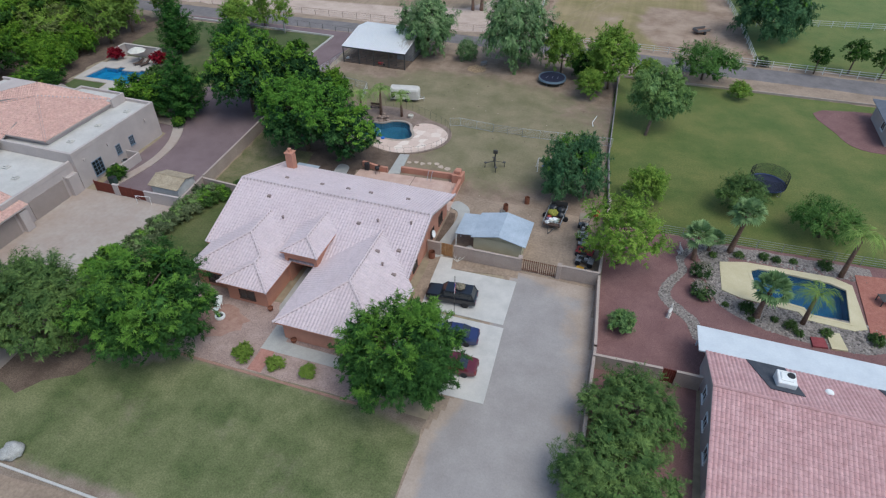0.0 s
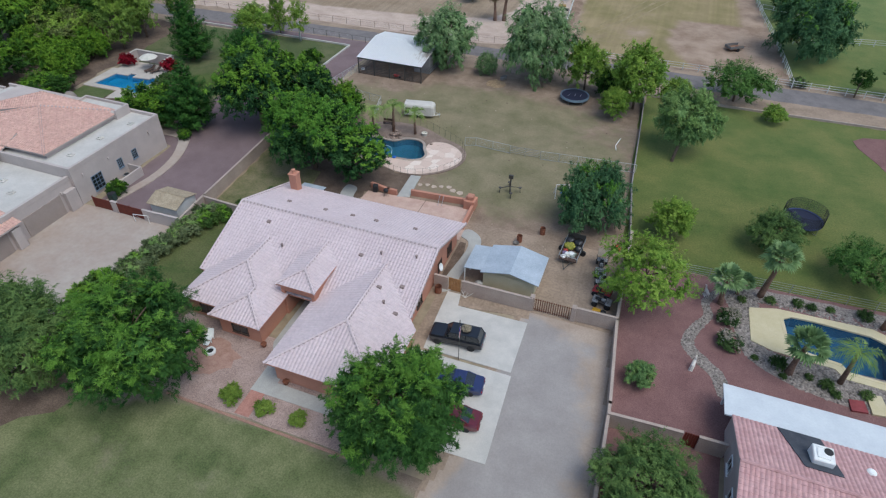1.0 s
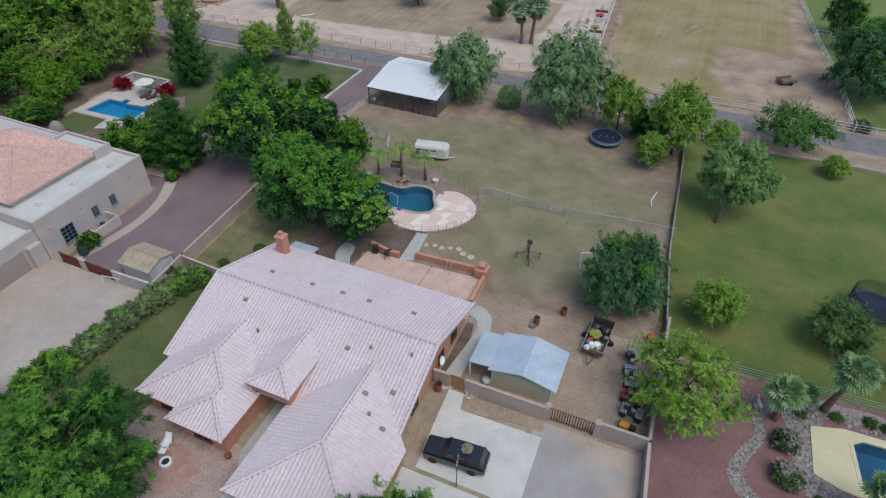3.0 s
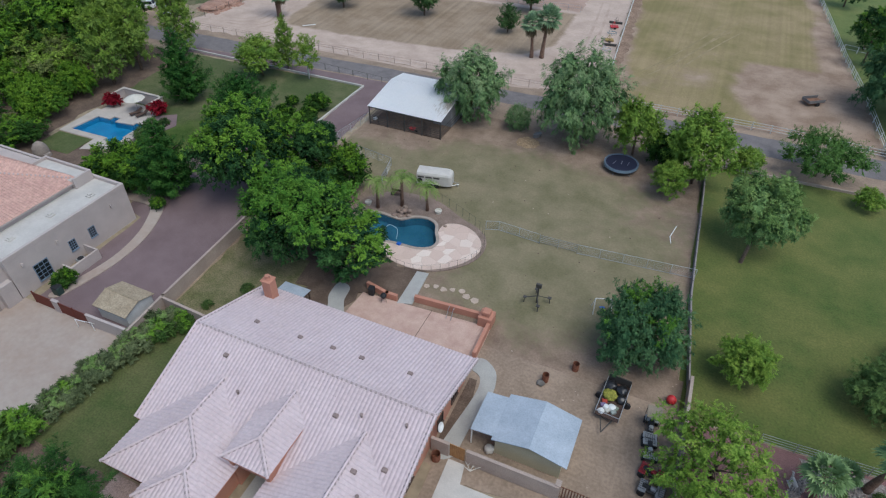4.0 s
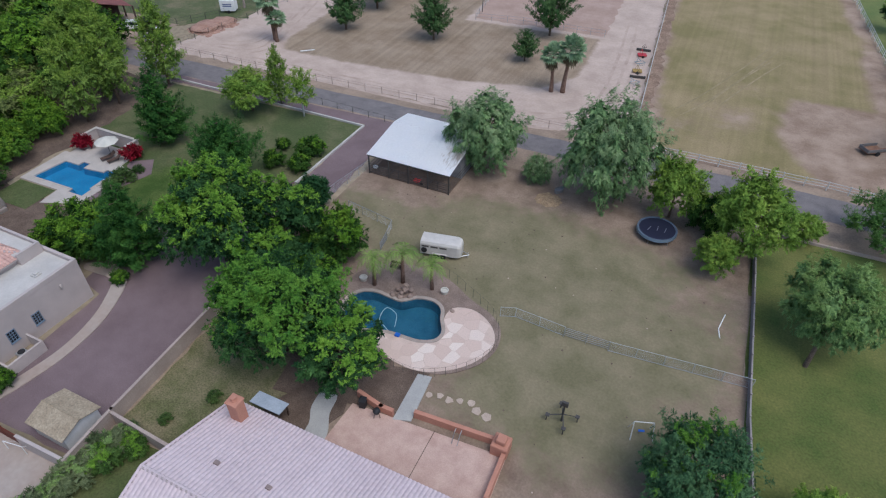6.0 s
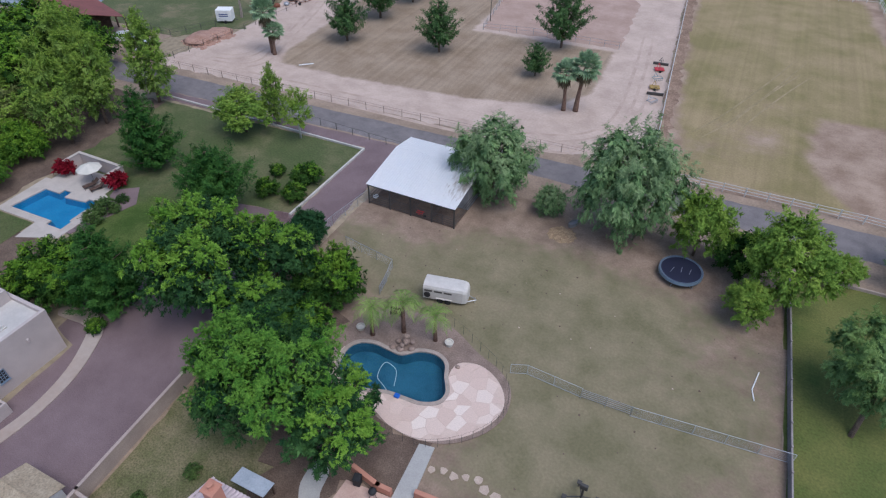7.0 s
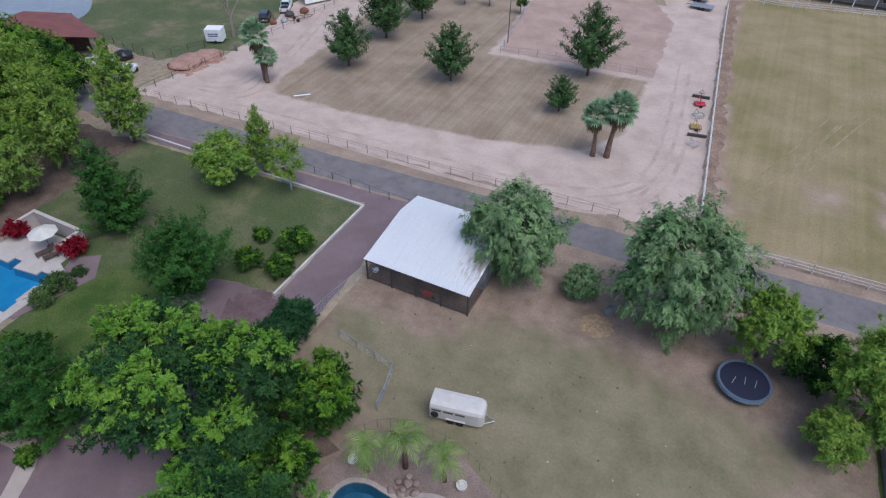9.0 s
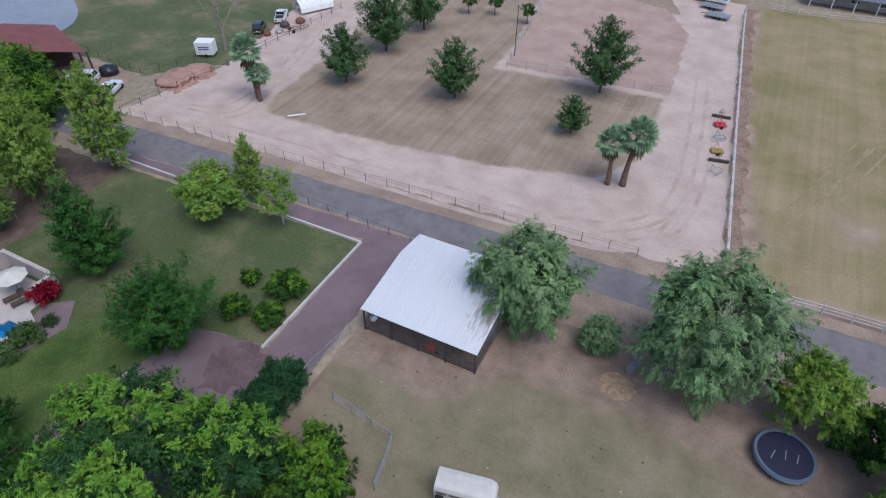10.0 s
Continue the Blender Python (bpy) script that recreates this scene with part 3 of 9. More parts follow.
sheet("curved_walk", curve_through([(-3.54, 45.15), (-2.26, 45.17), (-1.96, 48.32), (-1.46, 51.38), (-1.86, 54.14), (-3.25, 55.36), (-4.14, 55.14), (-4.14, 53.91), (-3.15, 53.31), (-2.85, 51.37)], 5), GREYWALK, "pale curved concrete path round the house corner", "walkway", z=0.08)
sheet("house_bed", [(-3.93, 45.25), (-3.34, 45.26), (-2.85, 50.86), (-3.25, 52.9), (-3.94, 52.89)], DARKSOIL, "narrow planting bed beside the house", "soil")

sheet("patio", [(-18.32, 52.93), (-4.14, 53.09), (-4.35, 59.25), (-18, 58.34)], PATIO, "pink salt-finish concrete patio", "patio", z=0.12)
sheet("bed_soil", [(-35.3, 67.0), (-32.4, 64.4), (-29.9, 63.6), (-28.9, 61.0), (-26.3, 60.3), (-25.6, 57.5), (-23.5, 56.4), (-24.2, 54.0), (-22.6, 52.2), (-18.32, 52.6), (-18, 58.65), (-14.27, 58.91), (-14.31, 63.64), (-17.87, 63.79), (-20.84, 64.77), (-25.07, 64.91), (-27.79, 68.98), (-27.07, 72.1), (-34.86, 78.16)], DARKSOIL, "dark shaded soil under the big trees", "soil", wobble=0.9)
sheet("back_walk", curve_through([(-20.0, 52.6), (-18.2, 52.7), (-18.3, 54.9), (-19.2, 56.6), (-19.6, 58.4), (-21.0, 58.6), (-21.0, 56.6), (-20.2, 55.0)], 4), GREYWALK, "grey concrete path at the back door", "walkway", z=0.125)
sheet("pool_walk", [(-14.16, 58.4), (-12.69, 58.93), (-13.13, 63.77), (-14.41, 63.54)], GREYWALK, "grey concrete walk to the pool", "walkway", z=0.13)
sheet("pool_bed", curve_through([(-27.39, 68.58), (-26.66, 71.18), (-25.82, 73.79), (-23.39, 75.93), (-19.42, 76.44), (-16.83, 75.87), (-13.81, 74.26), (-11.31, 73.27), (-9.59, 71.63), (-9.18, 68.92), (-10.46, 66.19), (-13.43, 64.07), (-17.88, 64), (-20.85, 64.98), (-24.78, 65.12)], 4), shade("palm_bed_soil", (0.19, 0.14, 0.112), (0.28, 0.21, 0.172), 0.6, 9, 0.95, 0.4, amount=0.3), "brown gravel bed behind the pool", "gravel", holes=[POOL])

# neighbour to the west
LAYER[0] = 0.0052
sheet("west_gravel", [(-34.89, 44.43), (-35.89, 65.73), (-37.97, 84.34), (-42.17, 84.22), (-43.0, 84.1), (-49.5, 82.9), (-51.9, 73.6), (-52.6, 65.88), (-51.52, 59.26), (-48.17, 58.33), (-47.61, 44.18)], MAUVE, "mauve gravel lot of the western house", "gravel", wobble=0.15)
sheet("west_driveway", [(-57.25, 3.26), (-34.25, 4.46), (-35.44, 43.72), (-59.17, 43.15)], WESTCONCRETE, "pale concrete driveway of the western house", "driveway", z=0.03)
sheet("west_path", curve_through([(-52.95, 61.87), (-50.22, 62.35), (-47.63, 61.39), (-46.01, 58.89), (-44.74, 55.36), (-44.4, 51.32), (-44.84, 47.77), (-45.67, 44.83), (-46.79, 44.8), (-45.99, 48.25), (-45.56, 51.8), (-46.07, 55.33), (-47.32, 58.35), (-49.11, 60.54), (-52.89, 60.45)], 4), WESTCONCRETE, "pale curving concrete path", "walkway", z=0.1)
sheet("west_lawn", [(-78.21, 99.05), (-42.69, 100.52), (-42.17, 84.22), (-49.6, 82.95), (-52.11, 73.56), (-53.2, 66.6), (-56.5, 63.6), (-62.0, 63.2), (-62.22, 67.11), (-62.69, 76.32), (-76.9, 78.91)], shade("patchy_west_lawn", (0.072, 0.097, 0.033), (0.15, 0.143, 0.072), 0.12, 4, 0.9, 0.3, amount=0.25, c3=(0.085, 0.105, 0.04), depth=0.06), "green lawn of the western house", "lawn", wobble=0.15)
cover_sheet("watered_grass", (-64, -48, 62, 86), [[(-62.6, 63), (-53.4, 65), (-52.4, 73), (-50.2, 79.4), (-53.5, 80.6), (-58.5, 79.5), (-61.5, 77)]], 4.0, WESTBLEND, "lush watered grass beside the western pool", "lawn", within=[(-53.4, 66.6), (-56.5, 63.8), (-61.8, 63.4), (-62.0, 67.2), (-62.4, 76.4), (-60.4, 83), (-54, 84.4), (-49.9, 82.7), (-52.3, 73.5)])
sheet("west_grove_soil", [(-123.35, 57.47), (-72.9, 58.62), (-61.92, 61.01), (-62.22, 67.11), (-75.29, 67.7), (-77.23, 98.67), (-126.8, 97.45)], DARKSOIL, "shaded soil under the western grove", "soil", wobble=0.5)
sheet("gravel_lane", [(-41.98, 84.22), (-36.77, 80.19), (-37.36, 101.91), (-36.51, 103.57), (-79.34, 101.75), (-79.19, 99.54), (-42.51, 101.07)], MAUVE, "mauve gravel lane beside the stable", "gravel", wobble=0.15)
sheet("turnaround", curve_through([(-41.71, 79.01), (-44.2, 78.2), (-45.9, 80.9), (-44.6, 83.4), (-42.6, 84.0), (-40.6, 82.2)], 4), shade("damp_maroon_gravel", (0.118, 0.076, 0.075), (0.175, 0.118, 0.117), 0.5, 14, 0.95, 0.5, amount=0.4), "dark reddish gravel turnaround", "gravel", wobble=0.5, step=0.8)
bm = boxes((-42.5, -42.25, 83.7, 100.5, -0.1, 0.3), (-80, -42.5, 100.25, 100.5, -0.1, 0.3), bevel=0.02)
tagged(part("lawn_wall", bm, CONCRETE), "low pale concrete curb wall round the lawn", "kerb", kind="structure")

# the lane and what lies past it
LAYER[0] = 0.0064
sheet("lane_shoulder", [(-136.88, 98.28), (-42.41, 101.18), (0.17, 99.63), (93.22, 101.22), (93.8, 118.19), (-10.17, 112.98), (-137.9, 108.46)], SOIL, "dirt shoulder of the lane", "soil", wobble=0.3)
sheet("lane", [(-136.95, 99.01), (-79.34, 101.86), (-50.4, 103.43), (-20.38, 104.88), (10.61, 105.06), (42.3, 105.32), (93.34, 104.71), (93.54, 110.54), (42.46, 110.85), (10.67, 110.56), (-30.6, 109.05), (-79.71, 107.17), (-137.52, 104.77)], ASPHALT, "worn grey asphalt lane", "road", wobble=0.12)
sheet("dirt_track", [(-90.31, 109.04), (-5.9, 112.9), (-7.4, 130.0), (-11.7, 175.0), (-12.9, 199.04), (-29.02, 198.03), (-19.45, 179.29), (-18.09, 151.15), (-16.5, 133.64), (-21.64, 125.33), (-36.96, 121.15), (-68.79, 118), (-72.93, 121.53), (-74.5, 130.38), (-82.19, 165.26), (-96.72, 186.05), (-102.22, 179.19), (-87.03, 127.45)], TRACK, "pale graded dirt track", "road", wobble=0.4)
cover_sheet("paddock", (-86, -16, 112, 187), [[(-70.81, 119), (-57.99, 118.99), (-36.96, 121.04), (-22.67, 124.82), (-18.79, 131.77), (-19.78, 149.84), (-47.04, 148.15), (-47.39, 157.69), (-51.64, 183.61), (-79.39, 181.88), (-74.05, 138.38), (-73.08, 123.74)]], 1.5, PADBLEND, "dry mown paddock grass fading into the track", "grass", cell=0.7)
sheet("arena", [(-45.55, 150.02), (-19.27, 151.79), (-20.65, 177.95), (-27.12, 189.01), (-41.05, 192.05), (-50.56, 183.67)], ARENA, "reddish sand riding arena", "sand", wobble=0.4)
cover_sheet("pasture", (-13, 37, 112, 203), [[(-3.52, 113.33), (17.05, 114.62), (16.04, 117.4), (13.37, 122.93), (13.3, 132.19), (15.12, 138.67), (26.1, 139.93), (25.71, 158.37), (24.53, 177.93), (22.44, 201.82), (-10.29, 199.21), (-9.28, 178.74), (-5.55, 138.99)]], 3.0, FIELDBLEND, "olive pasture with dry streaks and bare dirt", "grass", cell=0.6, within=[(-6.02, 111.52), (33.79, 113.63), (32.53, 131.04), (30.58, 146.36), (28.95, 164.83), (26.81, 186.96), (25.15, 202.73), (-13.31, 199.67), (-12.12, 182.33), (-8.51, 142.31)], spots=[(4, 126, 7, -0.34), (8, 140, 8, -0.22), (-2, 118, 5, -0.25), (13.63, 162, 8, -0.12), (15.8, 114.6, 2.2, 0.6), (23.0, 172, 7, 0.4), (-8, 165, 3, 0.5), (-7.2, 150, 2, 0.4), (20, 124, 4, -0.3), (6.9, 127.8, 3.5, -0.25)])
sheet("fence_verge", [(-5.9, 113.5), (-4.4, 113.6), (-5.6, 130), (-7.0, 146), (-9.6, 176), (-11.0, 196), (-12.6, 196), (-11.3, 176), (-8.6, 146), (-7.2, 130)], shade("brown_weeds", (0.19, 0.125, 0.088), (0.30, 0.21, 0.15), 0.5, 4, 0.95, 0.4, amount=0.35), "brown dead weeds along the white rails", "weeds", wobble=0.5, step=1.2)
sheet("northeast_lawn", [(34.53, 113.24), (123.62, 112.89), (128.06, 217.84), (25.26, 212.57), (27.12, 189.52), (29.38, 164.88), (31.01, 146.41), (32.96, 131.09)], EASTLAWN, "green field past the white rails", "grass", wobble=0.3)
sheet("west_pasture", [(-138.98, 118.62), (-96.85, 118.79), (-87.13, 128.56), (-97.39, 173.08), (-139.79, 228.58), (-199.79, 228.58), (-188.98, 118.62)], shade("pond_pasture", (0.07, 0.092, 0.036), (0.20, 0.165, 0.10), 0.1, 4, 0.95, 0.4, amount=0.35, c3=(0.10, 0.115, 0.05)), "patchy green and brown pasture by the pond", "grass", wobble=0.6)
sheet("corral_soil", [(-125.31, 102.67), (-96.76, 107.37), (-96.89, 119.22), (-111.16, 120.25), (-126.63, 115.39)], SOIL, "bare dirt around the red-roofed stable", "soil", wobble=0.6)

# neighbour to the east
LAYER[0] = 0.0076
sheet("east_lawn", [(13.54, 56.79), (76.61, 59.14), (78.22, 101.22), (11.8, 99.56), (11.48, 90.3), (12.29, 70.94)], EASTLAWN, "broad green eastern lawn", "lawn", wobble=0.15)
sheet("east_gravel", [(14.66, 8.29), (23.2, 8.38), (24.03, 34.96), (60.47, 36.34), (61.59, 58.81), (14.15, 56.49), (14.6, 45.57), (15.33, 35.84)], MAROON, "maroon gravel yard of the eastern house", "gravel", holes=[EASTPOOL])
sheet("rock_band", curve_through([(23.72, 55.92), (24.66, 52.61), (25.19, 49.09), (26.35, 46.44), (29.56, 44.68), (34.23, 43.81), (38.94, 44), (42.51, 46.04), (42.18, 48.11), (29.25, 47.97), (27.85, 49.38), (27.36, 53.95), (26.59, 56.01)], 4), RIVER, "grey river rock bed", "gravel")
sheet("rock_band", [(23.8, 55.08), (41.85, 55.88), (41.9, 57.37), (22.91, 56.52)], RIVER, "grey river rock bed along the fence", "gravel", wobble=0.2)
sheet("rock_path", curve_through([(23.08, 54.85), (21.92, 52.84), (22.18, 50.87), (21.02, 48.78), (20.36, 46.29), (21.63, 44.37), (23.02, 43.07), (23.78, 41.04), (24.7, 41.27), (24.25, 43.51), (22.66, 45.11), (21.48, 46.52), (22.03, 48.59), (23.1, 50.9), (22.73, 52.65), (23.69, 54.66)], 4), RIVER, "winding grey river rock path", "gravel")
sheet("brick_patio", [(39.75, 46.6), (52.99, 47.4), (53.36, 57.56), (39.95, 55.7)], shade("brick_paving", (0.30, 0.115, 0.085), (0.37, 0.16, 0.12), 2, 10, 0.9, 0.3, amount=0.25), "reddish brick patio beside the pool", "patio", z=0.12)
sheet("step_slab", [(35.9, 43.6), (37.3, 43.8), (36.9, 45.9), (35.7, 45.7)], CREAMDECK, "cream concrete slab between the patio cover and the pool", "slab", z=0.2)
sheet("red_mat", [(34.3, 43.4), (35.6, 43.6), (35.4, 44.8), (34.2, 44.6)], shade("red_mat", (0.20, 0.045, 0.05), (0.27, 0.065, 0.07), 1.0, 14, 0.9, 0.2, amount=0.15), "faded red mat on gravel", "mat", z=0.2)
sheet("far_gravel", curve_through([(42.58, 96.71), (43.42, 89.15), (45.94, 85.14), (52.29, 85.12), (64.69, 86.33), (65.1, 97.76)], 4), MAROON, "maroon gravel round the grey-roofed house", "gravel")

# ---- boundary walls and fences ----
wall_run("wall_side_gate", [(-3.93, 45.1), (-2.65, 45.12)], 1.7, 0.2, BLOCK, "short tan block wall between the house and the side gate")
wall_run("wall_gate_west", [(-0.95, 45.14), (6.08, 45.2)], 1.7, 0.2, BLOCK, "tan concrete block wall beside the driveway gate")
wall_run("wall_gate_east", [(10.18, 45.5), (14.09, 45.56)], 1.7, 0.2, BLOCK, "tan concrete block wall beside the driveway gate")
wall_run("wall_east", [(15.44, 20.92), (15.04, 35.83), (14.24, 45.56), (13.94, 59.92)], 1.5, 0.2, BLOCK, "tan block wall along the driveway")
wall_run("wall_southeast", [(15.11, 34.63), (20.71, 34.9)], 1.7, 0.2, BLOCK, "tan block wall with capped top")
wall_run("wall_southeast_end", [(22.12, 34.93), (24.03, 34.96)], 1.7, 0.2, BLOCK, "short tan block wall beside the house")
wall_run("wall_west", [(-34.3, 43.63), (-34.72, 48.46), (-35.9, 66.24)], 1.6, 0.2, BLOCK, "tan block wall between the lots")
wall_run("wall_side", [(-34.62, 48.26), (-26.37, 47.87)], 1.5, 0.2, BLOCK, "tan block wall across the side yard")
wall_run("wall_west_drive", [(-39.4, 43.45), (-34.3, 43.6)], 1.5, 0.2, TAUPE, "taupe stucco wall beside the red gates")
wall_run("wall_west_pier", [(-44.0, 43.5), (-43.4, 43.5)], 1.5, 0.25, TAUPE, "taupe stucco pier between red gates")

# ---- main house ----


def window(parent, m, w, h, bars=(1, 0), frame_mat=None):
    """A window with its frame, sill and panes; m stands at the sill's middle, looking along its -y."""
    fr = frame_mat or WHITEPAINT
    bm = boxes((-w / 2 - 0.07, -w / 2, -0.07, 0.06, -0.07, h + 0.07), (w / 2, w / 2 + 0.07, -0.07, 0.06, -0.07, h + 0.07),
               (-w / 2, w / 2, -0.07, 0.06, h, h + 0.07), (-w / 2, w / 2, -0.07, 0.06, -0.07, 0))
    for k in range(bars[0]):
        x = -w / 2 + w * (k + 1) / (bars[0] + 1)
        box(bm, x - 0.025, x + 0.025, -0.05, 0.0, 0, h)
    for k in range(bars[1]):
        z = h * (k + 1) / (bars[1] + 1)
        box(bm, -w / 2, w / 2, -0.052, 0.0, z - 0.02, z + 0.02)
    win = part("window", bm, fr, parent)
    win.matrix_basis = m
    part("pane", boxes((-w / 2, w / 2, -0.02, 0.02, 0, h)), GLASS, win)
    part("window_sill", boxes((-w / 2 - 0.12, w / 2 + 0.12, -0.14, 0.0, -0.14, -0.075), bevel=0.01), fr, win)
    return win


house = thing("house", "single-storey terracotta stucco house with a weathered pink tile roof", "house", Matrix.Translation((-0.1, -0.55, -0.35)))
E0, PB, PF = 2.9, 0.353, 0.37
foot = [(-24.6, 53.0), (-24.6, 33.8), (-20.4, 33.8), (-20.4, 32.7), (-16.0, 32.7), (-16.0, 39.5), (-12.5, 39.5), (-12.5, 29.7), (-3.0, 29.7), (-3.0, 37.5), (-4.1, 37.5), (-4.1, 53.0)]
part("wall", slab(foot, -0.2, 2.84), STUCCO, house)
part("plinth", slab([(x + (0.03 if x > -14 else -0.03), y - 0.03) for x, y in foot], -0.2, 0.22), shade("plinth_stucco", (0.37, 0.155, 0.095), (0.42, 0.185, 0.115), 0.5, 20, 0.9, 0.2, amount=0.1), house)
for gx in (-24.6, -4.35):
    bm = bmesh.new()
    loft(bm, [[(x, 37.6, 2.8), (x, 52.9, 2.8), (x, 45.2, 5.7)] for x in (gx, gx + 0.25)])
    part("gable", bm, STUCCO, house)

RZ = 5.9
lwA, lwB = (-20.45, 38.15, 4.73), (-20.45, 42.05, 4.73)
bayB, bayC = (-18.2, 34.8, 3.9), (-18.2, 35.9, 3.9)
gwA, gwB = (-7.7, 34.4, 4.86), (-7.7, 42.4, 4.86)
dmA, dmB = (-14.3, 38.65, 5.16), (-14.3, 43.2, 5.16)
planes = [
    [(-25.55, 37.1, E0), (-3.4, 37.1, E0), (-3.4, 45.2, RZ), (-25.55, 45.2, RZ)],
    [(-3.4, 53.7, E0), (-25.55, 53.7, E0), (-25.55, 45.2, RZ), (-3.4, 45.2, RZ)],
    [(-25.0, 37.1, E0), (-25.0, 33.2, E0), lwA, lwB],
    [(-25.0, 33.2, E0), (-15.5, 33.2, E0), lwA],
    [(-15.5, 33.2, E0), (-15.5, 37.1, E0), lwB, lwA],
    [(-15.5, 32.1, E0), (-15.5, 33.2, E0), bayC, bayB],
    [(-20.9, 32.1, E0), (-15.5, 32.1, E0), bayB],
    [(-20.9, 33.2, E0), (-20.9, 32.1, E0), bayB, bayC],
    [(-13, 37.1, E0), (-13, 29.1, E0), gwA, gwB],
    [(-13, 29.1, E0), (-2.4, 29.1, E0), gwA],
    [(-2.4, 29.1, E0), (-2.4, 37.1, E0), gwB, gwA],
    [(-16.35, 41.15, 4.4), (-16.35, 36.6, 4.4), dmA, dmB],
    [(-16.35, 36.6, 4.4), (-12.25, 36.6, 4.4), dmA],
    [(-12.25, 36.6, 4.4), (-12.25, 41.15, 4.4), dmB, dmA],
]
ridges = [((-25.55, 45.2, RZ), (-3.4, 45.2, RZ)), (lwA, lwB), (lwA, (-25.0, 33.2, E0)), (lwA, bayC), (bayC, bayB), (bayB, (-20.9, 32.1, E0)), (bayB, (-15.5, 32.1, E0)),
          (gwA, gwB), (gwA, (-13, 29.1, E0)), (gwA, (-2.4, 29.1, E0)), (dmA, dmB), (dmA, (-16.35, 36.6, 4.4)), (dmA, (-12.25, 36.6, 4.4)),
          ((-25.6, 37.1, E0), (-25.6, 45.2, RZ)), ((-25.6, 45.2, RZ), (-25.6, 53.7, E0)), ((-3.35, 45.2, RZ), (-3.35, 38, 3.24)), ((-3.35, 45.2, RZ), (-3.35, 53.7, E0))]
tile_roof(house, planes, ROOFTILE, ridges)
part("entry_tower", boxes((-16.1, -15.75, 36.9, 41.2, 0, 4.36), (-12.85, -12.5, 36.9, 41.2, 2.6, 4.36), (-15.75, -12.85, 36.9, 37.25, 3.5, 4.36), (-12.85, -12.5, 36.9, 37.4, 0, 2.6)), STUCCO, house)
part("front_door", boxes((-15.2, -13.4, 39.4, 39.49, 0.08, 2.3), bevel=0.02), DARKWOOD, house, "dark wooden double front door")
chim = part("chimney", boxes((-24.17, -23.23, 51.8, 52.7, 2.8, 5.55), (-24.25, -23.15, 51.72, 52.78, 5.55, 5.66), bevel=0.03), STUCCO, house, "stucco chimney with a clay pot")
bm = bmesh.new()
lathe(bm, [(0.24, 5.66), (0.24, 5.74), (0.19, 5.78), (0.2, 6.0), (0.24, 6.03), (0.24, 6.08)], 14, (-23.7, 52.25, 0))
part("chimney_pot", bm, STUCCO, chim)
rnd = random.Random(4)
for x, y in [(-21.7, 47.9), (-17.3, 48.0), (-14.2, 48.2), (-11.5, 48.3), (-7.2, 48.6), (-21.4, 43.6), (-8.5, 43.2), (-5.0, 43.7), (-18.6, 41.4), (-7.0, 39.4), (-5.9, 38.0), (-5.2, 40.6), (-4.6, 37.6), (-10.4, 42.6)]:
    z = RZ - (PB * (y - 45.2) if y > 45.2 else PF * (45.2 - y))
    if x > -11 and y < 42:
        z = max(z, 4.86 - 0.37 * abs(x + 7.7))
    bm = bmesh.new()
    if rnd.random() < 0.5:
        box(bm, x - 0.22, x + 0.22, y - 0.17, y + 0.17, z - 0.1, z + 0.2, 0.04)
    else:
        lathe(bm, [(0.09, z - 0.1), (0.09, z + 0.32), (0.14, z + 0.34), (0.14, z + 0.4)], 10, (x, y, 0))
    part("roof_vent", bm, shade("vent_metal", (0.22, 0.165, 0.15), (0.31, 0.24, 0.215), 2, 20, 0.7, 0.05, amount=0.1), house)
S = Matrix.Rotation
for x, y, w, a in [(-22.6, 33.8, 1.5, 0), (-18.2, 32.7, 1.6, 0), (-6.2, 29.7, 1.5, 0), (-4.1, 50.5, 1.2, 90), (-4.1, 47.6, 1.0, 90), (-3.0, 33.5, 1.1, 90), (-4.1, 42.0, 1.2, 90)]:
    window(house, Matrix.Translation((x, y, 1.0)) @ S(radians(a), 4, "Z"), w, 1.15, (1, 0), DARKWOOD)
for x in (-21, -16.4, -9.5):
    window(house, Matrix.Translation((x, 53.0, 0.25)) @ S(radians(180), 4, "Z"), 2.4, 2.0, (1, 0))
part("awning", plate([(-24.9, 55.7, 1.95), (-21.9, 55.7, 1.95), (-21.9, 54.4, 2.1), (-24.9, 54.4, 2.1)], 0.06), BLUEMETAL, house, "pale blue-grey awning sheet below the eave")
for x in (-24.7, -22.1):
    part("awning_post", boxes((x - 0.05, x + 0.05, 55.5, 55.6, 0.3, 1.92)), DARKWOOD, house)
part("satellite_dish", lathe(bmesh.new(), [(0.02, 0.0), (0.25, 0.05), (0.42, 0.14), (0.42, 0.16), (0.24, 0.08), (0.02, 0.04)], 18), WHITEPAINT, house).matrix_basis = Matrix.Translation((-3.7, 46.6, 2.3)) @ S(radians(70), 4, "Y")

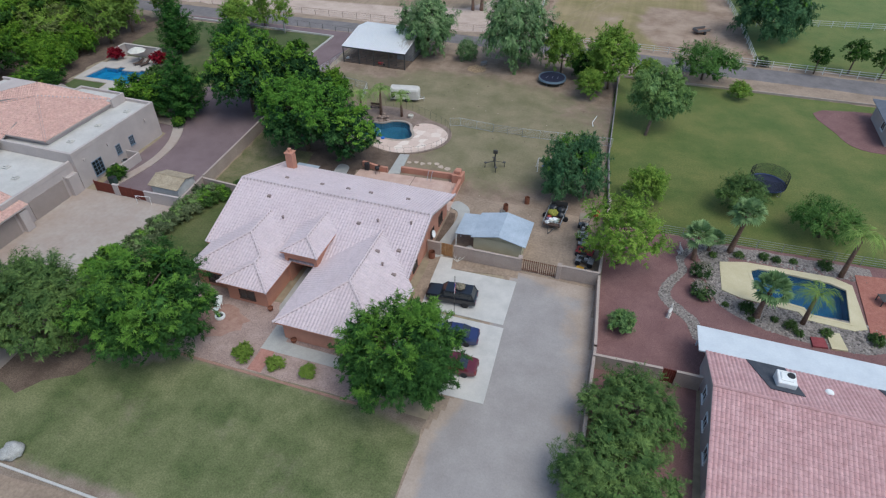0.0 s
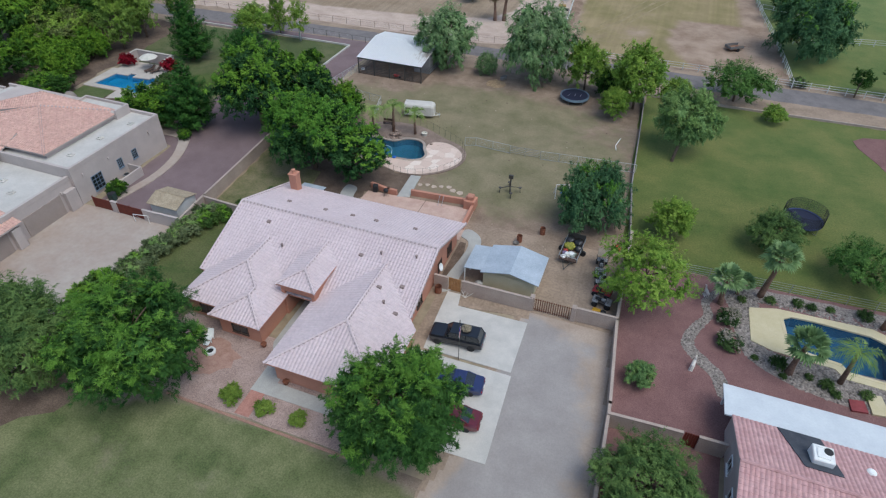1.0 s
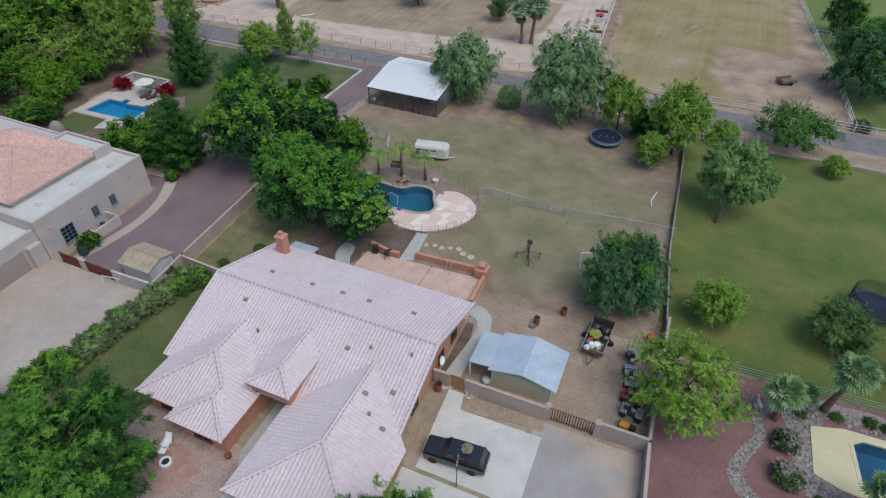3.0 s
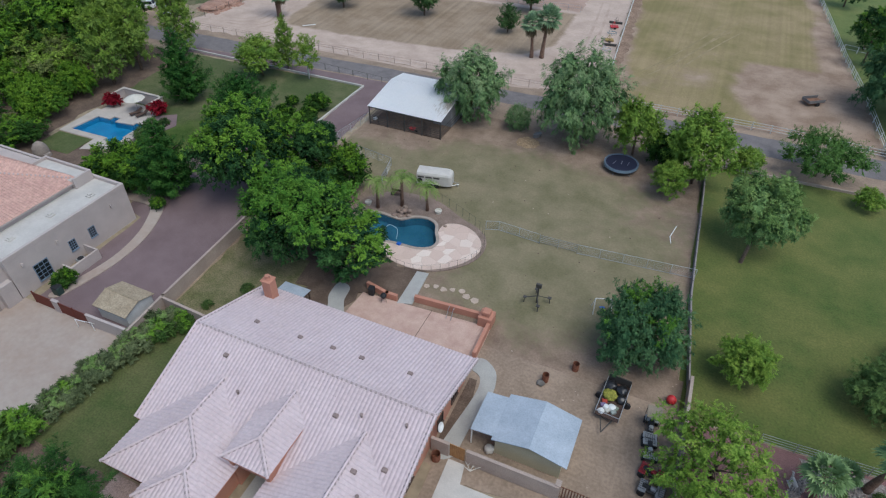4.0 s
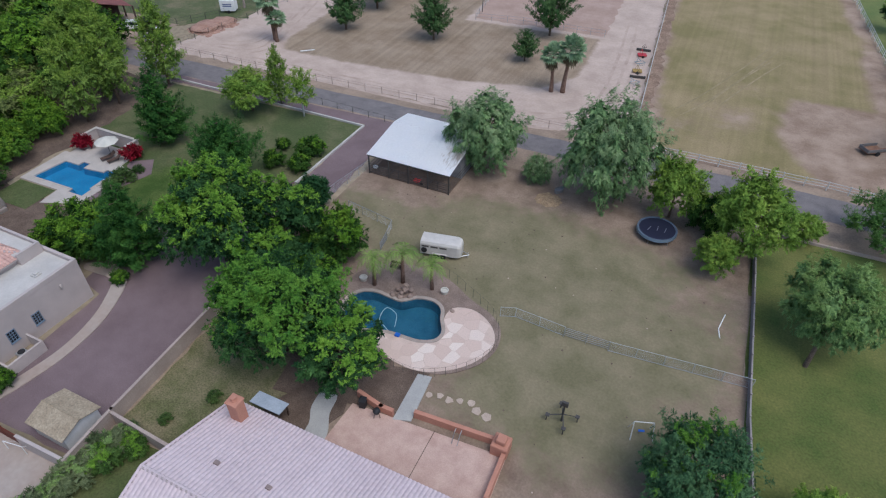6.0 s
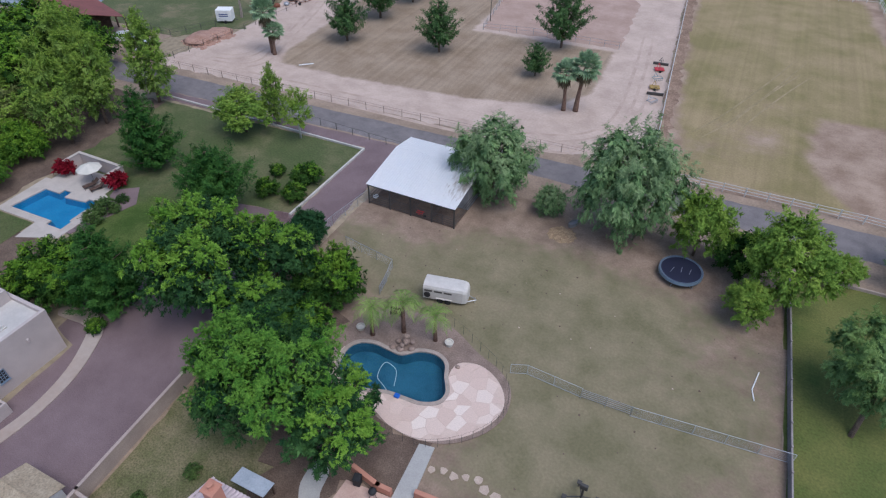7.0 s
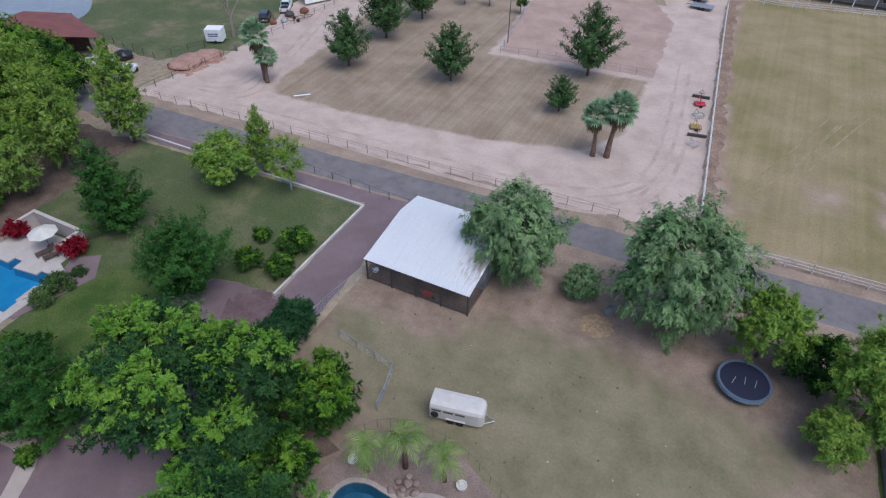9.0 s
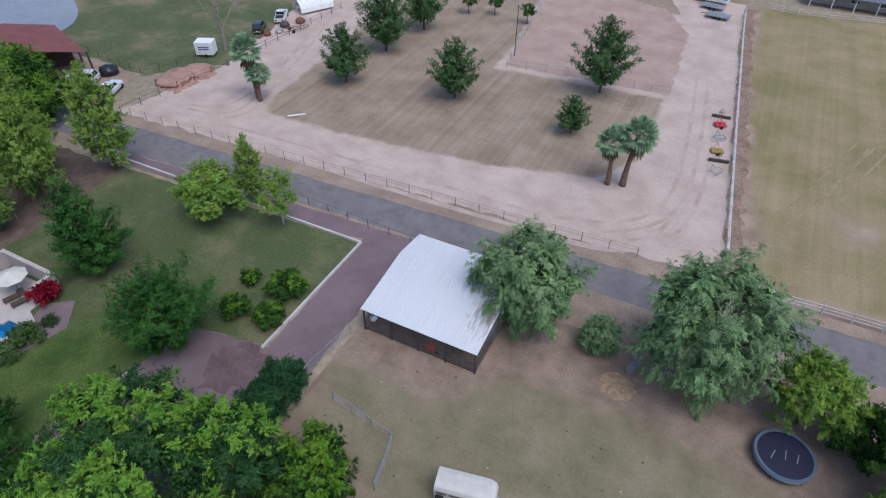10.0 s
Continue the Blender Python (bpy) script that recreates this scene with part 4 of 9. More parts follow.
# patio walls with their gateposts
wall_run("patio_wall_east", [(-12.5, 59.55), (-5.55, 60.06)], 0.8, 0.35, STUCCO, "low terracotta stucco patio wall", False)
wall_run("patio_wall_west", [(-14.46, 58.8), (-15.45, 58.79), (-17.82, 59.27)], 0.8, 0.35, STUCCO, "low terracotta stucco patio wall", False)
wall_run("patio_wall_side", [(-4.55, 59.25), (-4.44, 55.24)], 0.9, 0.35, STUCCO, "low terracotta stucco patio wall at the corner", False)
tagged(part("fireplace", boxes((-5.7, -4.3, 59.0, 60.4, 0, 1.3), (-5.4, -4.6, 59.3, 60.1, 1.3, 1.8), bevel=0.06), STUCCO), "terracotta stucco outdoor fireplace at the patio corner", "fireplace")

part("expansion_joint", boxes((-10.52, -10.46, 53.4, 59.0, 0.1, 0.124)), DARKSOIL, bpy.data.objects["patio"], "dark expansion joint across the patio")

# ---- stable ----
barn = thing("horse_stable", "open stable with white ribbed metal roof and dark posts", "stable")


def ribbed(corners, pitch=0.3, height=0.03):
    c = [Vector(p) for p in corners]
    u, v = c[1] - c[0], c[3] - c[0]
    n = int(u.length / pitch)
    up = u.cross(v).normalized()
    if up.z < 0:
        up = -up
    bm = bmesh.new()
    rows = []
    for s in (0, 1):
        row = []
        for k in range(n):
            for f, h in ((0, 0), (0.3, 0), (0.42, height), (0.58, height), (0.7, 0)):
                a = (k + f) / n
                p = c[0].lerp(c[1], a) if s == 0 else c[3].lerp(c[2], a)
                row.append(p + up * h)
        row.append(c[1] if s == 0 else c[2])
        rows.append([bm.verts.new(p) for p in row])
    for k in range(len(rows[0]) - 1):
        bm.faces.new((rows[0][k], rows[0][k + 1], rows[1][k + 1], rows[1][k]))
    ext = bmesh.ops.solidify(bm, geom=bm.faces[:], thickness=0.02)
    return bm




def rust_stained(mat, at_x, at_y, rx, ry):
    """Brown run-down stains on a roof sheet where leaves lie."""
    nt = mat.node_tree
    n, l = nt.nodes, nt.links
    geo = n.new("ShaderNodeNewGeometry")
    place_ = n.new("ShaderNodeMapping")
    place_.inputs["Location"].default_value = (-at_x / rx, -at_y / ry, 0)
    place_.inputs["Scale"].default_value = (1 / rx, 1 / ry, 0)
    l.new(geo.outputs["Position"], place_.inputs["Vector"])
    far = n.new("ShaderNodeVectorMath")
    far.operation = "LENGTH"
    l.new(place_.outputs["Vector"], far.inputs[0])
    run = n.new("ShaderNodeMapping")
    run.inputs["Scale"].default_value = (3.2, 0.8, 0.8)
    l.new(geo.outputs["Position"], run.inputs["Vector"])
    tex = n.new("ShaderNodeTexNoise")
    tex.inputs["Scale"].default_value, tex.inputs["Detail"].default_value = 1.2, 6
    l.new(run.outputs["Vector"], tex.inputs["Vector"])
    less = n.new("ShaderNodeMath")
    less.operation = "MULTIPLY_ADD"
    l.new(far.outputs["Value"], less.inputs[0])
    less.inputs[1].default_value = -0.35
    l.new(tex.outputs["Fac"], less.inputs[2])
    edge = n.new("ShaderNodeMapRange")
    edge.inputs["From Min"].default_value, edge.inputs["From Max"].default_value, edge.inputs["To Max"].default_value = 0.2, 0.5, 0.7
    l.new(less.outputs[0], edge.inputs["Value"])
    mx = n.new("ShaderNodeMix")
    mx.data_type = "RGBA"
    bs = n["Principled BSDF"]
    l.new(edge.outputs["Result"], mx.inputs["Factor"])
    l.new(bs.inputs["Base Color"].links[0].from_socket, mx.inputs["A"])
    mx.inputs["B"].default_value = (0.32, 0.24, 0.165, 1)
    l.new(mx.outputs["Result"], bs.inputs["Base Color"])


rust_stained(WHITEMETAL, -24.2, 94.2, 2.0, 3.0)
BX0, BX1 = -35.4, -23.6
part("roof_front", ribbed([(BX0, 89.9, 2.9), (BX1, 89.9, 2.9), (BX1, 97.4, 4.0), (BX0, 97.4, 4.0)]), WHITEMETAL, barn)
part("roof_back", ribbed([(BX1, 101.3, 3.4), (BX0, 101.3, 3.4), (BX0, 97.4, 4.0), (BX1, 97.4, 4.0)]), WHITEMETAL, barn)
for x in (-35.2, -32.3, -29.5, -26.7, -23.8):
    for y, h in ((90.1, 2.85), (97.4, 3.9), (101.1, 3.35)):
        part("post", boxes((x - 0.07, x + 0.07, y - 0.07, y + 0.07, 0, h)), DARKSTEEL, barn)
for y, z in ((90.1, 2.66), (101.1, 3.15), (97.4, 3.7)):
    part("beam", boxes((BX0 + 0.1, BX1 - 0.1, y - 0.08, y + 0.08, z, z + 0.19)), DARKSTEEL, barn)
for x in (-35.2, -32.3, -29.5, -26.7, -23.8):
    part("stall_rails", tubes([[(x, 90.1, z), (x, 97.4, z)] for z in (0.5, 0.95, 1.4)], 0.035, 6), DARKSTEEL, barn)
for x in (-35.2, -32.3, -29.5, -26.7):
    part("stall_gate", tubes([[(x, 90.1, z), (x + 2.8, 90.1, z)] for z in (0.35, 0.65, 0.95, 1.25, 1.5)] + [[(x + 1.4, 90.1, 0.35), (x + 1.4, 90.1, 1.5)]], 0.03, 6), DARKSTEEL, barn)
part("back_wall", boxes((BX0 + 0.1, BX1 - 0.1, 100.9, 101.0, 0, 3.1)), DARKWOOD, barn)
part("tack_room", boxes((-26.7, -23.8, 94.0, 100.9, 0, 3.0)), shade("grey_metal_wall", (0.2, 0.2, 0.21), (0.26, 0.26, 0.27), 1, 10, 0.6, 0.1, amount=0.1), barn)
sheet("stable_floor", rect(-35.2, -23.8, 90.2, 101), DARKSOIL, "dark manure-strewn stable floor", "soil", z=0.1)

# ---- shed ----
shed = thing("garden_shed", "cream shed with a grey-blue shingle gable roof and lean-to", "shed", Matrix.Translation((-0.35, -0.4, 0)))
SHEDWALL = shade("cream_siding", (0.46, 0.42, 0.29), (0.52, 0.48, 0.34), 0.5, 10, 0.8, 0.1, amount=0.08)
part("wall", boxes((0.95, 6.25, 47.3, 51.2, 0, 2.15)), SHEDWALL, shed)
for y in (47.3, 51.05):
    bm = bmesh.new()
    loft(bm, [[(0.95, yy, 2.1), (6.25, yy, 2.1), (3.7, yy, 2.78)] for yy in (y, y + 0.15)])
    part("gable", bm, SHEDWALL, shed)


part("roof_west", plate([(0.7, 46.95, 2.2), (3.7, 46.95, 2.92), (3.7, 51.6, 2.92), (0.7, 51.6, 2.2)]), BLUEMETAL, shed)
part("roof_east", plate([(3.7, 46.95, 2.92), (6.7, 46.95, 2.2), (6.7, 51.6, 2.2), (3.7, 51.6, 2.92)]), BLUEMETAL, shed)
part("lean_to_roof", plate([(-1.15, 47.3, 2.0), (0.7, 47.3, 2.2), (0.7, 51.2, 2.2), (-1.15, 51.2, 2.0)]), BLUEMETAL, shed)
for y in (47.4, 49.3, 51.1):
    part("post", boxes((-1.1, -1.0, y - 0.05, y + 0.05, 0, 1.98)), WHITEPAINT, shed)
part("shed_door", boxes((2.0, 3.0, 51.2, 51.26, 0.05, 2.0), bevel=0.01), WHITEPAINT, shed)

# ---- low store behind the taupe wall ----
store = thing("garden_store", "low white store with a tan shingle gable roof", "shed")
STORETAN = shade("tan_shingle", (0.30, 0.24, 0.165), (0.40, 0.33, 0.235), 0.9, 7, 0.95, 0.3, amount=0.3)
STOREWALL = shade("white_board_wall", (0.5, 0.5, 0.49), (0.6, 0.6, 0.585), 0.8, 12, 0.7, 0.1, amount=0.06)
part("wall", boxes((-39.5, -35.7, 44.75, 47.95, 0, 1.75)), STOREWALL, store)
for x in (-39.5, -35.85):
    bm = bmesh.new()
    loft(bm, [[(xx, 44.75, 1.74), (xx, 47.95, 1.74), (xx, 46.35, 2.25)] for xx in (x, x + 0.15)])
    part("gable", bm, STOREWALL, store)
part("roof_south", plate([(-39.75, 44.5, 1.72), (-35.5, 44.5, 1.72), (-35.5, 46.35, 2.33), (-39.75, 46.35, 2.33)], 0.07), STORETAN, store)
part("roof_north", plate([(-39.75, 46.35, 2.33), (-35.5, 46.35, 2.33), (-35.5, 48.2, 1.72), (-39.75, 48.2, 1.72)], 0.07), STORETAN, store)
part("ridge_cap", tubes([[(-39.75, 46.35, 2.34), (-35.5, 46.35, 2.34)]], 0.06, 6), STORETAN, store)

# ---- western house ----
west = thing("western_house", "taupe stucco house with flat white and orange tile roofs", "house", Matrix.Translation((1.2, -1.35, 0)))
bm = boxes((-76, -49.8, 44.6, 59.4, -0.2, 4.55))
part("wall", bm, TAUPE, west)
bm = boxes((-76, -50.3, 34.6, 44.6, -0.2, 3.5))
part("garage_wall", bm, TAUPE, west)
part("roof_deck", boxes((-75.7, -50.1, 44.9, 59.1, 4.5, 4.6)), WHITEROOF, west, "flat white coated roof")
part("garage_roof_deck", boxes((-75.7, -50.6, 34.9, 44.55, 3.45, 3.55)), WHITEROOF, west, "flat white coated roof")
part("parapet", boxes((-50.1, -49.77, 44.57, 59.43, 4.5, 5.0), (-76, -50.1, 59.1, 59.43, 4.5, 5.0), (-76, -50.1, 44.57, 44.9, 4.5, 5.0), bevel=0.03), TAUPE, west)
part("garage_parapet", boxes((-50.62, -50.27, 34.57, 44.55, 3.45, 4.0), (-76, -50.62, 34.57, 34.9, 3.45, 4.0), bevel=0.03), TAUPE, west)
bm = boxes((-73.4, -54.6, 46.0, 58.6, 4.6, 5.3))
part("upper_wall", bm, TAUPE, west)
hz = 5.3
PK, AP = (-62.0, 52.7, 7.0), (-63.0, 54.5, 8.0)
SE, NE = (-54.3, 45.6, hz), (-54.2, 57.8, hz)
tile_roof(west, [[SE, NE, PK], [(-74, 45.2, hz), SE, PK], [NE, AP, PK], [(-75.5, 47.5, hz), PK, AP], [NE, (-68.5, 57.2, hz), AP], [(-68.5, 57.2, hz), (-75.5, 47.5, hz), AP],
                 [(-72, 43.2, 4.4), (-60.5, 43.2, 4.4), (-60.5, 47.6, 6.0), (-72, 47.6, 6.0)], [(-49.2, 29.0, 3.0), (-49.2, 36.9, 3.0), (-53.8, 36.9, 4.4), (-53.8, 29.0, 4.4)]],
          ORANGETILE, [(PK, SE), (PK, NE), (PK, (-74, 45.2, hz))], TAUPE)
part("north_wing", boxes((-88, -76.02, 50.0, 58.6, -0.2, 4.4), (-88, -76.02, 58.3, 58.6, 4.4, 4.75)), TAUPE, west)
part("north_wing_roof", boxes((-87.9, -76.03, 50.1, 58.28, 4.4, 4.46)), WHITEROOF, west, "flat white coated roof")
part("second_garage", boxes((-60, -49.9, 29.2, 36.5, -0.2, 2.92)), TAUPE, west)
part("roof_drum", boxes((-61.2, -54.0, 56.7, 59.08, 4.55, 5.5), (-61.2, -54.0, 58.83, 59.08, 5.5, 5.85), (-61.2, -60.95, 56.7, 58.83, 5.5, 5.85), (-54.25, -54.0, 56.7, 58.83, 5.5, 5.85)), TAUPE, west)
part("roof_drum_top", boxes((-60.93, -54.27, 56.72, 58.81, 5.5, 5.53)), WHITEROOF, west)
part("garage_door", boxes((-50.3, -50.22, 37.6, 42.6, 0.02, 2.5)), shade("tan_garage_door", (0.30, 0.25, 0.22), (0.34, 0.28, 0.25), 0.6, 14, 0.7, 0.1, amount=0.08), west, "wide tan sectional garage door")
part("garage_door", boxes((-49.9, -49.82, 29.8, 35.2, 0.02, 2.4)), MATS["tan_garage_door"], west, "tan sectional garage door")
for y0, y1, x1 in ((43.0, 44.5, -49.7), (35.5, 36.55, -49.3)):
    part("pilaster", boxes((-50.6, x1, y0, y1, 0, 2.6), bevel=0.04), TAUPE, west)
for y, w, h, z in [(47.6, 1.5, 1.9, 0.6), (51.4, 0.7, 1.15, 1.4), (53.9, 0.7, 1.15, 1.4)]:
    window(west, Matrix.Translation((-49.8, y, z)) @ S(radians(90), 4, "Z"), w, h, (2, 3), plain("slate_blue_frame", (0.16, 0.21, 0.27), 0.5))
for x, y in [(-52.6, 47.5), (-52.4, 52.0), (-51.6, 56.4), (-54.0, 40.0), (-57, 41.5), (-54.5, 37.0)]:
    z = 4.6 if y > 44.5 else 3.55
    part("roof_hatch", boxes((x - 0.35, x + 0.35, y - 0.35, y + 0.35, z, z + 0.15), (x - 0.2, x + 0.2, y - 0.2, y + 0.2, z + 0.15, z + 0.32), bevel=0.02), WHITEROOF, west)
part("service_wall", boxes((-49.8, -47.7, 52.3, 52.5, 0, 1.3), (-47.9, -47.7, 49.0, 52.3, 0, 1.3), (-49.0, -47.9, 49.0, 49.2, 0, 1.3), bevel=0.02), TAUPE, west)
for y in (46.0, 50.0, 57.0):
    part("wall_lamp", boxes((-49.8, -49.6, y - 0.12, y + 0.12, 3.2, 3.6), bevel=0.03), TAUPE, west)
for y in (37.2, 42.9):
    part("wall_lamp", boxes((-50.3, -50.08, y - 0.12, y + 0.12, 2.4, 2.8), bevel=0.03), TAUPE, west)

oven = thing("garden_oven", "brown stucco beehive oven behind the taupe house", "oven", Matrix.Translation((-71.0, 63.4, 0)))
part("dome", lathe(bmesh.new(), [(1.0, 0.0), (1.02, 0.7), (0.9, 1.25), (0.62, 1.7), (0.3, 1.95), (0.02, 2.02)], 20), shade("brown_oven_stucco", (0.22, 0.185, 0.16), (0.31, 0.265, 0.23), 1.0, 20, 0.9, 0.2, amount=0.1), oven)
part("hearth", boxes((0.7, 1.35, -0.5, 0.5, 0, 0.5), bevel=0.05), MATS["brown_oven_stucco"], oven)

# ---- eastern house ----
east = thing("eastern_house", "stucco house with a rose tile roof and white patio cover", "house")
part("wall", boxes((24.3, 52, 24.8, 36.4, -0.2, 2.7)), TAUPE, east)
part("porch_post_wall", boxes((24.3, 24.6, 36.4, 37.6, -0.2, 2.6)), TAUPE, east)
bm = bmesh.new()
loft(bm, [[(x, 24.9, 2.6), (x, 36.4, 2.6), (x, 31.6, 4.6)] for x in (24.3, 24.55)])
part("gable", bm, TAUPE, east)
tile_roof(east, [[(53, 36.9, 2.95), (24.0, 36.9, 2.95), (24.0, 31.6, 4.75), (53, 31.6, 4.75)], [(24.0, 22.0, 1.9), (53, 22.0, 1.9), (53, 31.6, 4.75), (24.0, 31.6, 4.75)]], PINKTILE, [((24.0, 31.6, 4.75), (53, 31.6, 4.75))], TAUPE, False)
part("patio_cover", plate([(23.5, 40.5, 2.35), (23.5, 36.9, 2.85), (53, 36.9, 2.85), (53, 40.5, 2.35)], 0.12), shade("white_patio_coating", (0.56, 0.59, 0.62), (0.64, 0.67, 0.69), 0.4, 6, 0.6, 0.05, amount=0.05), east, "white coated patio cover")
for x in (24.0, 30, 36, 42, 48):
    part("patio_post", boxes((x - 0.08, x + 0.08, 40.2, 40.36, 0, 2.3)), WHITEPAINT, east)
FELT = shade("dark_felt", (0.05, 0.055, 0.07), (0.08, 0.085, 0.10), 1, 10, 0.9, 0.1, amount=0.15)
for x in (27.2, 37.2):
    part("roof_well", plate([(x, 36.9, 3.08), (x + 3.0, 36.9, 3.08), (x + 3.7, 33.0, 4.42), (x + 1.2, 33.0, 4.42)], 0.04), FELT, east, "dark felt roof well")
part("air_conditioner", boxes((28.9, 30.3, 33.6, 35.0, 3.5, 4.7), (29.15, 30.05, 33.85, 34.75, 4.7, 4.75), bevel=0.06), WHITEPAINT, east, "white rooftop air conditioner")
part("fan_grille", lathe(bmesh.new(), [(0.3, 0), (0.3, 0.04), (0.05, 0.05)], 18, (29.9, 34.5, 4.75)), BLACK, east)
part("skylight_dome", lathe(bmesh.new(), [(0.34, 0), (0.32, 0.1), (0.2, 0.18), (0.05, 0.2)], 16, (33.0, 34.6, 3.75)), WHITEPAINT, east)
for y in (33.3, 30.5, 27.5):
    window(east, Matrix.Translation((24.3, y, 1.0)) @ S(radians(-90), 4, "Z"), 1.0, 1.1, (1, 0))

# ---- house past the eastern lawn ----
far_house = thing("grey_roof_house", "tan house with a dark grey shingle roof past the lawn", "house")
part("wall", boxes((45.2, 60, 82.5, 91.5, -0.2, 2.9)), TAUPE, far_house)
far_house.location = (4.0, 4.6, 0)
GREYROOF = shade("grey_shingle", (0.12, 0.13, 0.16), (0.17, 0.18, 0.21), 0.8, 10, 0.85, 0.2, amount=0.15)
fz = 2.85
for c in ([(44.5, 81.8, fz), (60.6, 81.8, fz), (56.5, 87, 4.6), (49.6, 87, 4.6)], [(60.6, 92.2, fz), (44.5, 92.2, fz), (49.6, 87, 4.6), (56.5, 87, 4.6)], [(44.5, 92.2, fz), (44.5, 81.8, fz), (49.6, 87, 4.6)], [(60.6, 81.8, fz), (60.6, 92.2, fz), (56.5, 87, 4.6)]):
    part("roof_plane", plate(c), GREYROOF, far_house)
window(far_house, Matrix.Translation((45.2, 86, 1.0)) @ S(radians(-90), 4, "Z"), 1.2, 1.1, (1, 0))

# ---- trees ----
ASH = leafy("ash_leaves", (0.012, 0.043, 0.017), (0.072, 0.158, 0.042))
ELM = leafy("elm_leaves", (0.013, 0.046, 0.017), (0.086, 0.182, 0.048))
PEPPER = leafy("pepper_leaves", (0.082, 0.158, 0.062), (0.28, 0.415, 0.168))
LIME = leafy("lime_leaves", (0.105, 0.195, 0.03), (0.30, 0.45, 0.08))
WISPY = leafy("mesquite_leaves", (0.045, 0.092, 0.028), (0.19, 0.28, 0.08))
CITRUS = leafy("citrus_leaves", (0.012, 0.04, 0.009), (0.08, 0.165, 0.026))
PINE = leafy("pine_needles", (0.018, 0.066, 0.015), (0.09, 0.205, 0.038))
PALMG = leafy("palm_fronds", (0.15, 0.24, 0.095), (0.36, 0.49, 0.23))
QUEENG = leafy("queen_palm_fronds", (0.12, 0.20, 0.045), (0.31, 0.425, 0.11))
DEADG = leafy("dry_fronds", (0.13, 0.10, 0.06), (0.26, 0.21, 0.13))
BOUGAIN = leafy("red_bracts", (0.13, 0.006, 0.012), (0.32, 0.016, 0.035))
OLEANDER = leafy("hedge_leaves", (0.075, 0.105, 0.048), (0.23, 0.275, 0.13))


def leaves_mesh(name, P, N, size, ratio, rng, mat, droop=0.0, spray=7):
    """Leaf sprays at P: short twigs lying across the outward direction N, their leaves turned outwards and up."""
    n = len(P)
    face = N / np.linalg.norm(N, axis=1)[:, None] + np.array([0, 0, 0.3]) + rng.normal(0, 0.34, (n, 3))
    face /= np.linalg.norm(face, axis=1)[:, None]
    D = rng.normal(0, 0.8, (n, 3)) - np.array([0, 0, 0.35 + 1.5 * droop])
    D -= face * (D * face).sum(1)[:, None]
    D += face * 0.55
    D /= np.linalg.norm(D, axis=1)[:, None]
    side = np.cross(face, D)
    L = size * rng.uniform(0.65, 1.35, n)
    out = []
    for k in range(spray):
        f = (k + 0.5) / spray
        s = 0.0 if k == spray - 1 else (1.0 if k % 2 else -1.0)
        d = D * (0.55 if s else 1.0) + side * s * 0.85 + rng.normal(0, 0.2, (n, 3)) - np.array([0, 0, 0.3 * droop])
        d /= np.linalg.norm(d, axis=1)[:, None]
        w = np.cross(face + rng.normal(0, 0.3, (n, 3)), d)
        w /= np.linalg.norm(w, axis=1)[:, None] + 1e-6
        l = (L * rng.uniform(0.42, 0.62, n))[:, None]
        hw = l * ratio * 0.5
        base = P + D * (L * (f - 0.4))[:, None]
        out.append(np.stack([base - w * hw * 1.1, base + d * l, base + w * hw * 1.1], 1))
    V = np.concatenate(out).reshape(-1, 3)
    m = len(V) // 3
    me = bpy.data.meshes.new(name)
    me.vertices.add(3 * m)
    me.vertices.foreach_set("co", V.astype(np.float32).ravel())
    me.loops.add(3 * m)
    me.loops.foreach_set("vertex_index", np.arange(3 * m, dtype=np.int32))
    me.polygons.add(m)
    me.polygons.foreach_set("loop_start", np.arange(0, 3 * m, 3, dtype=np.int32))
    me.update(calc_edges=True)
    me.materials.append(mat)
    return me


def crown_lobes(shape, R, z0, z1, lobes, rng):
    """Centres and radii of the rounded boughs that make up a crown, with the way each one faces."""
    h = (z1 - z0) / 2
    mid = np.array([0, 0, z0 + (0.8 if shape == "dome" else 1.0) * h])
    C, Q = [], []
    n = int(lobes * (1.9 if shape == "column" else 1.5))
    for k in range(n):
        u = 1 - (1.55 if shape == "dome" else 1.95 if shape == "column" else 1.8) * (k + 0.5) / n
        a = k * 2.39996 + rng.uniform(-0.35, 0.35)
        s = math.sqrt(max(0, 1 - u * u))
        r = R * (rng.uniform(0.24, 0.4) if shape != "column" else rng.uniform(0.34, 0.5))
        f = rng.uniform(0.72, 1.08)
        wide = (1.03 * R - r) * f * (1 if shape != "column" else (1 - 0.28 * u))
        C.append((s * math.cos(a) * wide, s * math.sin(a) * wide, max(mid[2] + u * (h - 0.8 * r) * f, 0.55 * r)))
        Q.append(r)
    for k in range(max(3, lobes // 4)):
        a = k * 2.1 + rng.uniform(0, 1)
        C.append((0.3 * R * math.cos(a), 0.3 * R * math.sin(a), mid[2] + h * rng.uniform(-0.2, 0.35)))
        Q.append(0.34 * R)
    C, Q = np.array(C), np.array(Q)
    out = (C - mid) / np.array([R, R, h])
    out /= np.linalg.norm(out, axis=1)[:, None] + 1e-6
    return C, Q, out


